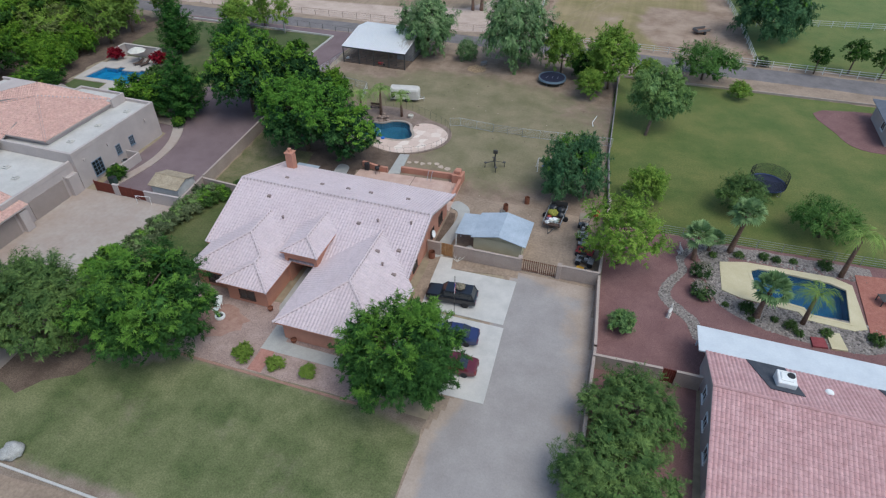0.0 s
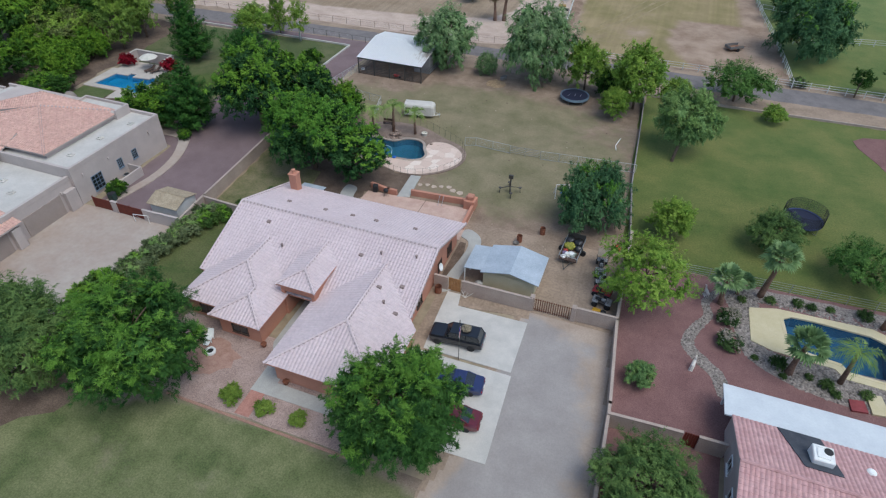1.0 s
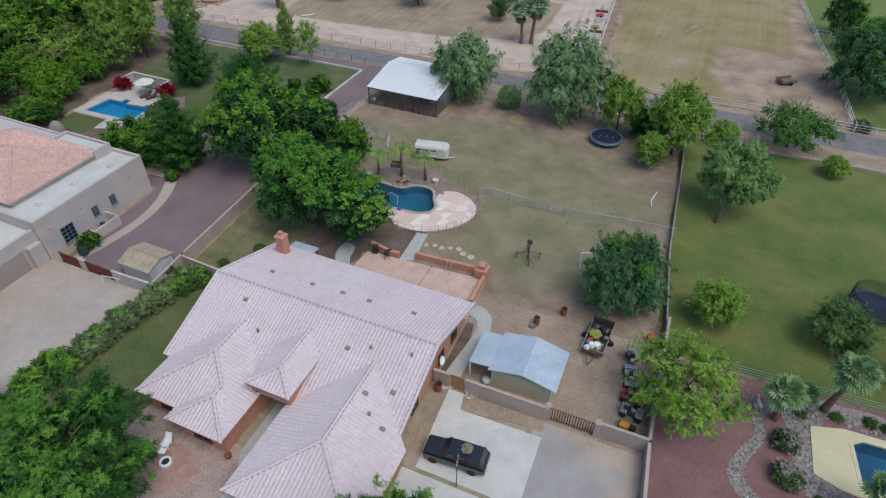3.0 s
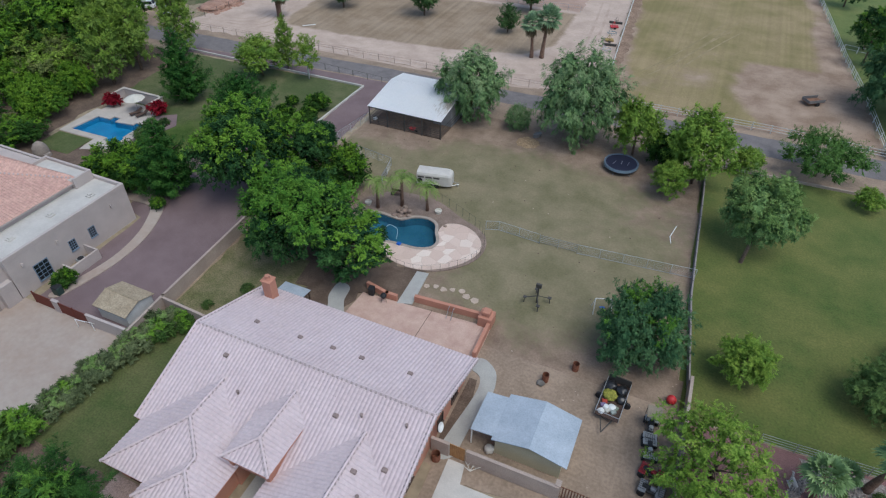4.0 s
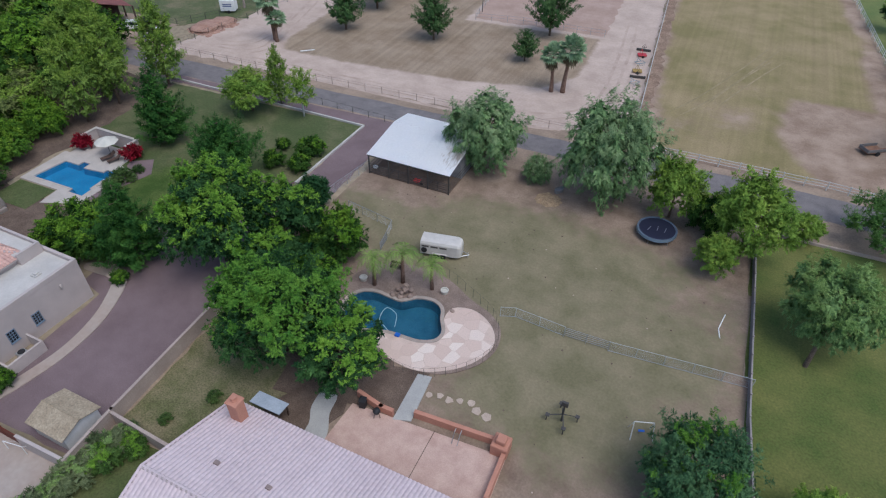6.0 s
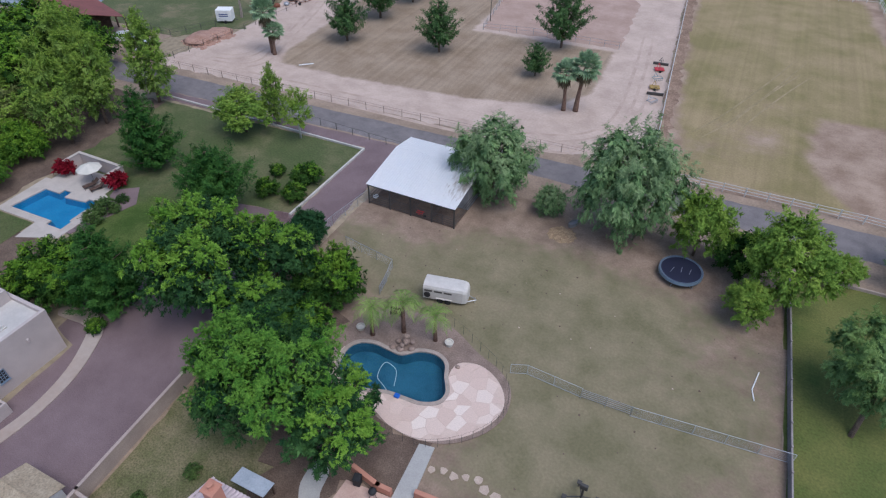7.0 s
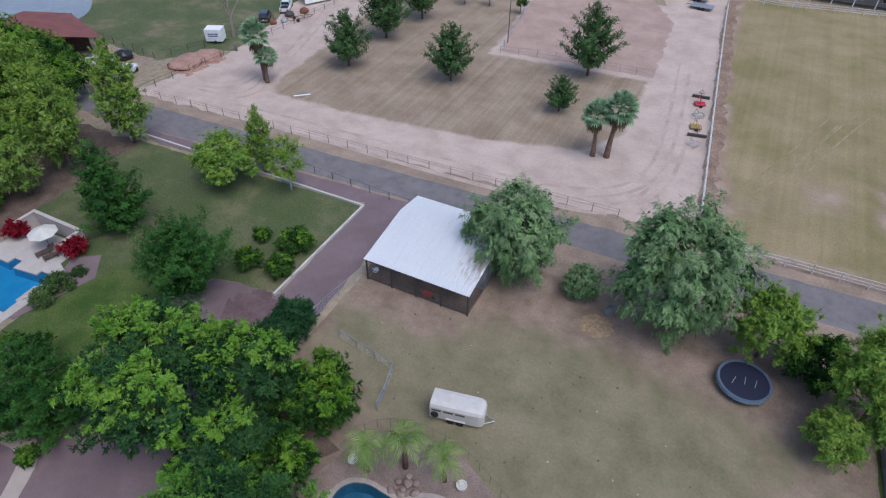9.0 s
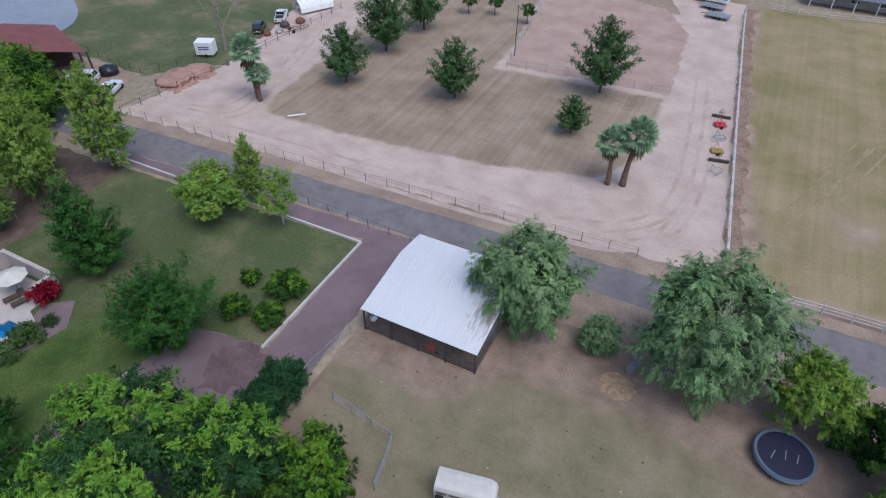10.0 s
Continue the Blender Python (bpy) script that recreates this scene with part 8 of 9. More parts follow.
ant = thing("yard_windmill", "dark steel yard fixture on a post with arms", "fixture", at(-1.4, 64.5, 0) @ Matrix.Scale(1.3, 4))
part("mast", tubes([[(0, 0, 0), (0, 0, 1.9)]], 0.07, 8), DARKSTEEL, ant)
part("head", boxes((-0.22, 0.22, -0.1, 0.1, 1.6, 2.0), bevel=0.03), DARKSTEEL, ant)
for a in (20, 110, 200, 290):
    q = (math.cos(radians(a)), math.sin(radians(a)))
    part("arm", tubes([[(0, 0, 0.75), (0.95 * q[0], 0.95 * q[1], 0.55), (1.0 * q[0], 1.0 * q[1], 0.02)]], 0.04, 6), DARKSTEEL, ant)
    part("arm_seat", boxes((0.95 * q[0] - 0.14, 0.95 * q[0] + 0.14, 0.95 * q[1] - 0.14, 0.95 * q[1] + 0.14, 0.55, 0.62), bevel=0.02), DARKSTEEL, ant)


def trampoline(label, x, y, r, net, seed=0):
    ob = thing("trampoline", label, "trampoline", at(x, y, 15))
    part("mat", lathe(bmesh.new(), [(r * 0.91, 0.9), (0.02, 0.88)], 32), plain("trampoline_mat", (0.010, 0.012, 0.035), 0.6), ob)
    part("pad", lathe(bmesh.new(), [(r * 0.91, 0.89), (r * 0.91, 0.93), (r, 0.95), (r, 0.87)], 32, caps=False), plain("navy_vinyl", (0.035, 0.05, 0.13), 0.5) if net else plain("blue_grey_vinyl", (0.10, 0.135, 0.185), 0.5), ob)
    if not net:
        part("skirt", lathe(bmesh.new(), [(r * 1.004, 0.955), (r * 1.012, 0.62), (r * 0.998, 0.62)], 32, caps=False), plain("pale_blue_vinyl", (0.19, 0.26, 0.33), 0.5), ob, "pale blue hanging skirt")
    for x0, y0, a in (() if net else ((-0.9, -0.1, 60), (0.05, 0.0, 75), (0.9, -0.2, 70))):
        q = part("mat_strip", boxes((-0.45, 0.45, -0.03, 0.03, 0.905, 0.912)), GALV, ob)
        q.matrix_basis = pose(x0, y0, 0, 0, 0, a)
    for k in range(6):
        a = 2 * math.pi * k / 6
        c, s = r * 0.97 * math.cos(a), r * 0.97 * math.sin(a)
        part("leg", tubes([[(c, s, 0.88), (c, s, 0.03), (c * 0.8, s * 0.8, 0.03)]], 0.03, 6), GALV, ob)
        if net:
            part("net_pole", tubes([[(c, s, 0.9), (c * 1.02, s * 1.02, 2.5)]], 0.025, 6), DARKSTEEL, ob)
    if net:
        lines = [[(r * math.cos(2 * math.pi * k / 120), r * math.sin(2 * math.pi * k / 120), 0.92), (r * math.cos(2 * math.pi * k / 120), r * math.sin(2 * math.pi * k / 120), 2.45)] for k in range(120)]
        for z in np.arange(1.0, 2.46, 0.12):
            lines.append([(r * math.cos(2 * math.pi * k / 32), r * math.sin(2 * math.pi * k / 32), z) for k in range(33)])
        tagged(part("safety_net", tubes(lines, 0.013, 3), BLACK, ob, "black safety net"), kind="stuff")
    return ob


trampoline("round trampoline with grey pad and no net", 1.1, 93.5, 2.25, False)
trampoline("blue trampoline with a tall black safety net", 32.3, 70.4, 2.25, True)

shade("hay", (0.25, 0.175, 0.105), (0.36, 0.262, 0.16), 3, 14, 0.95, 0.6, amount=0.4)
tub = thing("water_trough", "oval grey galvanised water trough", "trough", at(-11.54, 96.95, 60))
bm = bmesh.new()
loft(bm, [[(0.75 * s * math.cos(t), 0.38 * s * math.sin(t), z) for t in np.linspace(0, 2 * math.pi, 17)[:-1]] for s, z in ((0.95, 0), (1, 0.5), (0.94, 0.5), (0.9, 0.35))])
part("basin", bm, plain("dull_zinc", (0.26, 0.25, 0.245), 0.6, 0.2), tub)
pvc = tagged(part("pvc_pipe", tubes([[(9.6, 80.0, 0.06), (9.35, 81.2, 0.06), (9.75, 83.4, 0.1)]], 0.055, 8), WHITEPAINT), "bent white plastic pipe lying on dirt", "pipe")


def tub_planter(x, y, label="white round concrete planter by the pool"):
    bm = bmesh.new()
    lathe(bm, [(0.26, 0), (0.34, 0.08), (0.40, 0.42), (0.43, 0.45), (0.43, 0.5), (0.33, 0.5), (0.31, 0.38), (0.02, 0.36)], 18)
    ob = tagged(part("planter", bm, shade("cast_stone", (0.5, 0.47, 0.41), (0.58, 0.55, 0.48), 2, 16, 0.85, 0.1, amount=0.1)), label, "planter", "pool planters")
    ob.matrix_basis = at(x, y, 0, 0.0)


tub_planter(-25.2, 72.04)
tub_planter(-16.71, 73.99)
bench = thing("garden_bench", "dark wooden garden bench near the palms", "bench", at(-22.98, 75.21, 8))
part("seat", boxes((-0.7, 0.7, -0.2, 0.2, 0.4, 0.45), bevel=0.01), DARKWOOD, bench)
part("backrest", boxes((-0.7, 0.7, 0.2, 0.25, 0.5, 0.85), bevel=0.01), DARKWOOD, bench)
for x in (-0.6, 0.6):
    part("leg", boxes((x - 0.05, x + 0.05, -0.2, 0.22, 0, 0.4)), DARKSTEEL, bench)

cl = thing("pool_cleaner", "blue pool cleaner float with white hose", "pool cleaner")
part("float_head", boxes((-18.5, -18.0, 66.5, 66.95, 0.13, 0.35), bevel=0.06), plain("blue_plastic", (0.02, 0.12, 0.5), 0.4), cl)
part("hose", tubes([[(*p, -0.07) for p in curve_through([(-18.5, 66.75), (-19.2, 66.9), (-20.1, 67.4), (-20.9, 67.9), (-21.2, 69.0), (-21.0, 69.7), (-20.1, 69.5), (-19.6, 69.0), (-19.1, 67.7)], 5, False)]], 0.025, 6), plain("pale_hose", (0.55, 0.68, 0.70), 0.5), cl)


def bbq(x, y, a):
    ob = thing("barbecue", "black kettle barbecue on the patio", "barbecue", at(x, y, a, 0.09))
    part("kettle", lathe(bmesh.new(), [(0.05, 0.55), (0.25, 0.62), (0.32, 0.8), (0.32, 0.84), (0.26, 1.0), (0.05, 1.08)], 16), BLACK, ob, smooth=True)
    for k in range(3):
        t = 2 * math.pi * k / 3
        part("leg", tubes([[(0.2 * math.cos(t), 0.2 * math.sin(t), 0.6), (0.32 * math.cos(t), 0.32 * math.sin(t), 0)]], 0.02, 6), BLACK, ob)


bbq(-15.44, 58.07, 0)
bin_ob = thing("rubbish_bin", "black wheeled rubbish bin on the patio", "bin", at(-17.02, 58.46, 10, 0.09))
part("bin_body", boxes((-0.28, 0.28, -0.3, 0.3, 0.08, 0.95), bevel=0.05), BLACK, bin_ob)
part("lid", boxes((-0.3, 0.3, -0.33, 0.33, 0.95, 1.02), bevel=0.03), BLACK, bin_ob)
wb = thing("wheeled_bin", "dark green wheeled rubbish bin by the wall", "bin", at(-45.87, 45.23, 5, 0.05))
part("bin_body", boxes((-0.4, 0.4, -0.35, 0.35, 0.05, 1.0), bevel=0.06), plain("green_plastic", (0.03, 0.06, 0.05), 0.5), wb)
part("lid", boxes((-0.42, 0.42, -0.38, 0.38, 1.0, 1.1), bevel=0.04), BLACK, wb)
lad = thing("pool_ladder", "chrome pool ladder rails leaning on the wall", "ladder", at(-8.53, 59.19, 0, 0.09))
for x in (-0.25, 0.25):
    part("rail", tubes([[(x, -0.7, 0.02), (x, -0.1, 0.9), (x, 0.2, 0.95)]], 0.03, 8), GALV, lad)

# lawn chair and planter in front
ch = thing("lawn_chair", "white plastic lawn chair on the front gravel", "chair", at(-20.86, 30.69, 12))
part("seat", boxes((-0.3, 0.3, -0.3, 0.3, 0.36, 0.4), bevel=0.02), WHITEPAINT, ch)
b = part("backrest", boxes((-0.3, 0.3, -0.03, 0.03, 0, 0.7), bevel=0.02), WHITEPAINT, ch)
b.matrix_basis = Matrix.Translation((0, 0.3, 0.38)) @ Matrix.Rotation(radians(-35), 4, "X")
for x in (-0.27, 0.27):
    for y in (-0.26, 0.26):
        part("leg", boxes((x - 0.03, x + 0.03, y - 0.03, y + 0.03, 0, 0.36)), WHITEPAINT, ch)
    part("armrest", boxes((x - 0.04, x + 0.04, -0.3, 0.35, 0.56, 0.6), bevel=0.01), WHITEPAINT, ch)
part("footrest", boxes((-0.28, 0.28, -0.85, -0.32, 0.28, 0.32), bevel=0.02), WHITEPAINT, ch)
fp = thing("tyre_planter", "white rimmed round planter with dark middle", "planter", at(-19.88, 29.5, 0))
part("ring", lathe(bmesh.new(), [(0.3, 0), (0.46, 0.02), (0.5, 0.2), (0.46, 0.34), (0.32, 0.34), (0.3, 0.2)], 20, caps=False), WHITEPAINT, fp)
part("soil", lathe(bmesh.new(), [(0.31, 0.22), (0.02, 0.24)], 20), BLACK, fp)
for x, y in ((-15.71, 31.83), (-11.54, 28.87)):
    bm = bmesh.new()
    lathe(bm, [(0.14, 0), (0.2, 0.05), (0.27, 0.35), (0.29, 0.4), (0.24, 0.4), (0.22, 0.3), (0.02, 0.28)], 16)
    tagged(part("clay_pot", bm, RUST), "dark clay pot by the house wall", "pot", "clay pots").matrix_basis = at(x, y, 0, 0.07)

# flagpole
fl = thing("flagpole", "dark flagpole with a small hanging flag", "flagpole", at(1.52, 36.82, 0))
part("pole", tubes([[(0, 0, 0), (0, 0, 5.2)]], 0.035, 8), DARKSTEEL, fl)
flag = part("flag", boxes((0.04, 0.07, -0.25, 0.0, 3.2, 4.4)), WHITEPAINT, fl, "limp red and white striped flag")
for k in range(3):
    part("stripe", boxes((0.035, 0.075, -0.22 + k * 0.08, -0.18 + k * 0.08, 3.2, 4.395)), plain("flag_red", (0.4, 0.02, 0.03), 0.8), flag)
part("canton", boxes((0.033, 0.077, -0.252, -0.1, 4.0, 4.402)), plain("flag_blue", (0.02, 0.03, 0.2), 0.8), flag)

# bleached branch by the block wall
twig = bmesh.new()
for a, ln in ((30, 0.9), (75, 0.7), (120, 0.95), (160, 0.6)):
    c, q = math.cos(radians(a)), math.sin(radians(a))
    tube(twig, [(0, 0, 0.05), (0.5 * ln * c, 0.3 * ln * q, 0.35 * ln), (ln * c, 0.4 * ln * q, 0.75 * ln)], [0.05, 0.04, 0.02], 6)
    tube(twig, [(0.5 * ln * c, 0.3 * ln * q, 0.35 * ln), (0.6 * ln * c + 0.2, 0.5 * ln * q, 0.6 * ln)], [0.035, 0.015], 5)
tagged(part("dry_branch", twig, plain("bleached_wood", (0.62, 0.58, 0.52), 0.8)), "bleached white branching wood beside the wall", "branch").matrix_basis = at(-0.5, 44.6, 10)
board = tagged(part("loose_board", boxes((-0.15, 0.15, -1.3, 1.3, 0.05, 0.11), bevel=0.01), WHITEPAINT), "loose white board lying at the paddock edge", "board")
board.matrix_basis = at(-66.3, 120.2, -48)

# rocks and statues
lump("boulder_pile", "pale grey boulder beside the front lawn", "rock", -26.64, 11.86, 0, 0.85, shade("pale_rock", (0.34, 0.33, 0.31), (0.46, 0.45, 0.42), 2, 12, 0.9, 0.4, amount=0.25), 0.6)
for x, y, turn in ((21.45, 43.5, 75), (22.3, 53.7, 110)):
    bm = bmesh.new()
    tube(bm, [(-0.62, 0, 0.82), (-0.5, 0, 0.86), (0, 0, 0.82), (0.45, 0, 0.88), (0.6, 0, 0.92)], [0.08, 0.2, 0.23, 0.2, 0.1], 10)
    tube(bm, [(0.48, 0, 0.95), (0.66, 0, 1.25), (0.72, 0, 1.42)], [0.14, 0.1, 0.09], 8)
    tube(bm, [(0.66, 0, 1.42), (0.85, 0, 1.36), (0.98, 0, 1.28)], [0.09, 0.08, 0.05], 8)
    for lx in (-0.45, 0.42):
        for ly in (-0.12, 0.12):
            tube(bm, [(lx, ly, 0.8), (lx + 0.02, ly, 0.4), (lx, ly, 0.0)], [0.08, 0.05, 0.06], 7)
    box(bm, -0.65, 0.65, -0.25, 0.25, -0.05, 0.03)
    st = tagged(part("garden_statue", bm, shade("statue_stone", (0.50, 0.46, 0.43), (0.62, 0.58, 0.54), 3, 16, 0.9, 0.2, amount=0.1), smooth=True), "pale stone animal ornament on gravel", "ornament")
    st.matrix_basis = at(x, y, turn) @ Matrix.Scale(0.75, 4)
lump("fire_pit", "round sunken brown fire pit", "fire pit", -48.56, 75.92, 0.0, 0.75, DARKSOIL, 0.15)
sheet("fire_pit_ground", curve_through([(-50.72, 74.62), (-46.76, 74.11), (-46, 77.03), (-49.03, 78.19), (-50.91, 77.1)], 4), MAUVE, "pinkish gravel round the fire pit", "gravel")
ac = thing("condenser_unit", "grey outdoor condenser unit behind the service wall", "air conditioner", at(-47.6, 49.6, 0))
part("case", boxes((-0.4, 0.4, -0.4, 0.4, 0, 0.8), bevel=0.04), GALV, ac)
part("fan_grille", lathe(bmesh.new(), [(0.33, 0), (0.33, 0.03), (0.05, 0.04)], 16, (0, 0, 0.8)), BLACK, ac)
hoop = thing("hockey_goal", "white tubular ball goal by the red gates", "goal", at(-39.48, 42.94, 10))
part("frame", tubes([[(-0.9, 0, 0), (-0.9, 0, 1.1), (0.9, 0, 1.1), (0.9, 0, 0)], [(-0.9, 0, 1.1), (-0.8, 0.7, 0.05), (0.8, 0.7, 0.05), (0.9, 0, 1.1)]], 0.035, 6), WHITEPAINT, hoop)
tbl = thing("patio_table", "dark square patio table on brick paving", "table", at(42.0, 51.9, 15, 0.12))
part("tabletop", boxes((-0.8, 0.8, -0.6, 0.6, 0.7, 0.75), bevel=0.02), DARKSTEEL, tbl)
for x in (-0.7, 0.7):
    for y in (-0.5, 0.5):
        part("leg", boxes((x - 0.04, x + 0.04, y - 0.04, y + 0.04, 0, 0.7)), DARKSTEEL, tbl)
sw = thing("swing_frame", "small blue and white play frame by the tree", "play frame", at(4.82, 66.09, 20))
part("frame", tubes([[(-0.9, -0.6, 0), (-0.8, 0, 1.7), (-0.9, 0.6, 0)], [(0.9, -0.6, 0), (0.8, 0, 1.7), (0.9, 0.6, 0)], [(-0.8, 0, 1.7), (0.8, 0, 1.7)]], 0.04, 6), WHITEPAINT, sw)
part("swing_seat", boxes((-0.25, 0.25, -0.1, 0.1, 0.5, 0.54)), MATS["blue_plastic"], sw)
wt = thing("stock_trailer", "weathered grey steel trailer standing in the pasture", "trailer", at(24.91, 125.62, 35))
part("bed", boxes((-1.4, 1.4, -0.9, 0.9, 0.45, 0.55)), WOOD, wt)
part("side_boards", boxes((-1.4, 1.4, -0.92, -0.86, 0.55, 1.0), (-1.4, 1.4, 0.86, 0.92, 0.55, 1.0), (-1.4, -1.34, -0.86, 0.86, 0.55, 1.0), bevel=0.01), plain("weathered_grey_steel", (0.17, 0.165, 0.165), 0.6), wt)
for y in (-1.0, 1.0):
    wheel(wt, 0.2, y, 0.32, 0.2)
part("tongue", tubes([[(1.4, 0, 0.5), (2.5, 0, 0.45)]], 0.05, 6), RUST, wt)
lump("feed_bag", "crumpled pale tarp at the stable corner", "tarp", -35.1, 91.4, 0.1, 0.35, WHITEPAINT, 0.6)
wbx = thing("wheelbarrow", "red wheelbarrow in the stable front", "wheelbarrow", at(-28.42, 90.55, 0))
bm = bmesh.new()
loft(bm, [[(x * s, y * s, z) for x, y in ((-0.45, -0.3), (0.45, -0.3), (0.45, 0.3), (-0.45, 0.3))] for s, z in ((0.6, 0.3), (1, 0.62))])
part("tray", bm, plain("barrow_red", (0.42, 0.02, 0.02), 0.5), wbx)
part("handles", tubes([[(-0.9, y, 0.6), (0.5, y * 0.3, 0.25)] for y in (-0.25, 0.25)] + [[(-0.4, y, 0.3), (-0.4, y, 0)] for y in (-0.2, 0.2)], 0.025, 6), DARKWOOD, wbx)
wheel(wbx, 0.6, 0, 0.2, 0.1)

# ---- far side of the lane ----
stable = thing("red_roof_stable", "long stable with rust-red metal roof on posts", "stable")
REDROOF = shade("rust_red_metal", (0.17, 0.06, 0.052), (0.23, 0.085, 0.07), 0.4, 6, 0.7, 0.1, amount=0.15)
SQ = [Vector(p) for p in ((-126.54, 109.84), (-111.52, 104.77), (-104.38, 116.5), (-118.91, 121.66))]
mid0, mid1 = (SQ[0] + SQ[3]) / 2, (SQ[1] + SQ[2]) / 2
part("roof_south", plate([(*SQ[0], 3.4), (*SQ[1], 3.4), (*mid1, 5.0), (*mid0, 5.0)]), REDROOF, stable)
part("roof_north", plate([(*SQ[3], 3.4), (*mid0, 5.0), (*mid1, 5.0), (*SQ[2], 3.4)]), REDROOF, stable)
for k in range(4):
    for a, b in ((SQ[0], SQ[1]), (SQ[3], SQ[2])):
        p = a.lerp(b, k / 3)
        part("post", boxes((p.x - 0.12, p.x + 0.12, p.y - 0.12, p.y + 0.12, 0, 3.4)), DARKWOOD, stable)
part("inner_wall", plate([(-124, 113, 2.6), (-115, 110, 2.6), (-109.5, 117.2, 2.6), (-118, 120.5, 2.6)], 2.6), DARKWOOD, stable)
bx = thing("cargo_trailer", "white enclosed cargo trailer with faded lettering", "trailer", at(-92.7, 130.05, 25))
part("box", boxes((-1.5, 1.5, -1.1, 1.1, 0.45, 2.6), bevel=0.05), WHITEPAINT, bx)
for k in range(2):
    part("sign_bar", boxes((-0.9, 0.9, -1.115, -1.1, 1.35 + 0.35 * k, 1.55 + 0.35 * k)), plain("sign_blue", (0.08, 0.10, 0.25), 0.6), bx)
for y in (-1.1, 1.1):
    wheel(bx, 0.2, y, 0.32, 0.2)
part("tongue", tubes([[(1.5, 0, 0.45), (2.4, 0, 0.45)]], 0.05, 6), DARKSTEEL, bx)
for x, y, s in [(-90.47, 120.08, 2.8), (-89.49, 124.43, 2.6), (-91.43, 122.23, 2.4)]:
    lump("dirt_mound", "mound of reddish brown dirt", "dirt mound", x, y, -1.0, s, shade("red_dirt", (0.31, 0.18, 0.13), (0.40, 0.25, 0.19), 0.8, 8, 0.95, 0.4, amount=0.35), 0.24, "dirt mounds")
tent = thing("storage_canopy", "long white arched storage canopy", "canopy", at(-89.57, 156.26, 62))
bm = bmesh.new()
loft(bm, [[(x, 2.0 * math.cos(t), 0.4 + 2.2 * math.sin(t)) for t in np.linspace(0, math.pi, 9)] + [(x, 1.9 * math.cos(t), 0.4 + 2.1 * math.sin(t)) for t in np.linspace(math.pi, 0, 9)] for x in (-3.5, 3.5)])
part("cover", bm, WHITEPAINT, tent)
part("frame", tubes([[(x, -2.0, 0), (x, -2.0, 0.5)] for x in (-3.4, 0, 3.4)] + [[(x, 2.0, 0), (x, 2.0, 0.5)] for x in (-3.4, 0, 3.4)], 0.05, 6), GALV, tent)
frm = thing("trailer_frame", "rusty bare trailer frame beside the track", "trailer", at(-86.08, 145.31, 60))
part("frame", tubes([[(-2, -0.8, 0.5), (2, -0.8, 0.5), (3.2, 0, 0.5), (2, 0.8, 0.5), (-2, 0.8, 0.5), (-2, -0.8, 0.5)]] + [[(x, -0.8, 0.5), (x, 0.8, 0.5)] for x in (-1, 0, 1, 2)], 0.06, 6), RUST, frm)
for y in (-0.95, 0.95):
    wheel(frm, -0.4, y, 0.33, 0.2)
for x, y, s, m in [(-89.13, 141.53, 0.7, RUST), (-88, 143.34, 0.6, GALV), (-88.96, 146.31, 0.9, DARKSTEEL), (-87.52, 149.22, 0.9, RUST), (-101.42, 117.06, 1.4, BAG)]:
    lump("scrap_tank", "dented scrap tank lying beside the track", "scrap", x, y, 0, s, m, 0.7, "scrap tanks")


def implement(x, y, a, mat, kind, label):
    ob = thing("farm_implement", label, "farm implement", at(x, y, a), "tractor implements")
    if kind == "blade":
        part("blade", boxes((-1.3, 1.3, -0.12, 0.12, 0.05, 0.5), bevel=0.03), mat, ob)
        part("arm", tubes([[(0, 0.1, 0.4), (0, 1.0, 0.6)], [(-0.4, 1.0, 0.4), (0.4, 1.0, 0.4), (0, 1.0, 1.0), (-0.4, 1.0, 0.4)]], 0.05, 6), mat, ob)
    elif kind == "mower":
        part("deck", boxes((-0.8, 0.8, -0.6, 0.6, 0.2, 0.42), bevel=0.06), mat, ob)
        part("arm", tubes([[(-0.4, 0.5, 0.4), (0.4, 0.5, 0.4), (0, 1.0, 1.0), (-0.4, 0.5, 0.4)], [(0, -0.5, 0.4), (0, 0.9, 1.0)]], 0.05, 6), mat, ob)
        wheel(ob, 0, -0.9, 0.22, 0.12)
    else:
        part("frame", tubes([[(-0.8, -0.4, 0.5), (0.8, -0.4, 0.5), (0.8, 0.5, 0.5), (-0.8, 0.5, 0.5), (-0.8, -0.4, 0.5)], [(-0.4, 0.5, 0.5), (0, 0.9, 1.0), (0.4, 0.5, 0.5)]], 0.06, 6), mat, ob)
        for k in range(5):
            part("tine", tubes([[(-0.7 + 0.35 * k, -0.3, 0.5), (-0.7 + 0.35 * k, -0.45, 0.25), (-0.7 + 0.35 * k, -0.3, 0.02)]], 0.035, 5), mat, ob)
    return ob


implement(-10.95, 147.93, 5, DARKSTEEL, "blade", "dark box blade standing on dirt")
implement(-10.74, 145.46, 20, plain("implement_red", (0.45, 0.02, 0.03), 0.5), "mower", "red rotary mower standing on dirt")
implement(-10.32, 141.36, 40, plain("implement_teal", (0.16, 0.24, 0.26), 0.6), "tiller", "grey-blue cultivator standing on dirt")
implement(-10.1, 137.98, 15, plain("implement_ochre", (0.33, 0.22, 0.06), 0.6), "mower", "ochre seed spreader standing on dirt")
implement(-9.57, 135.57, 10, DARKSTEEL, "blade", "dark scraper blade standing on dirt")
implement(-9.47, 132.68, 60, GALV, "tiller", "grey steel harrow standing on dirt")
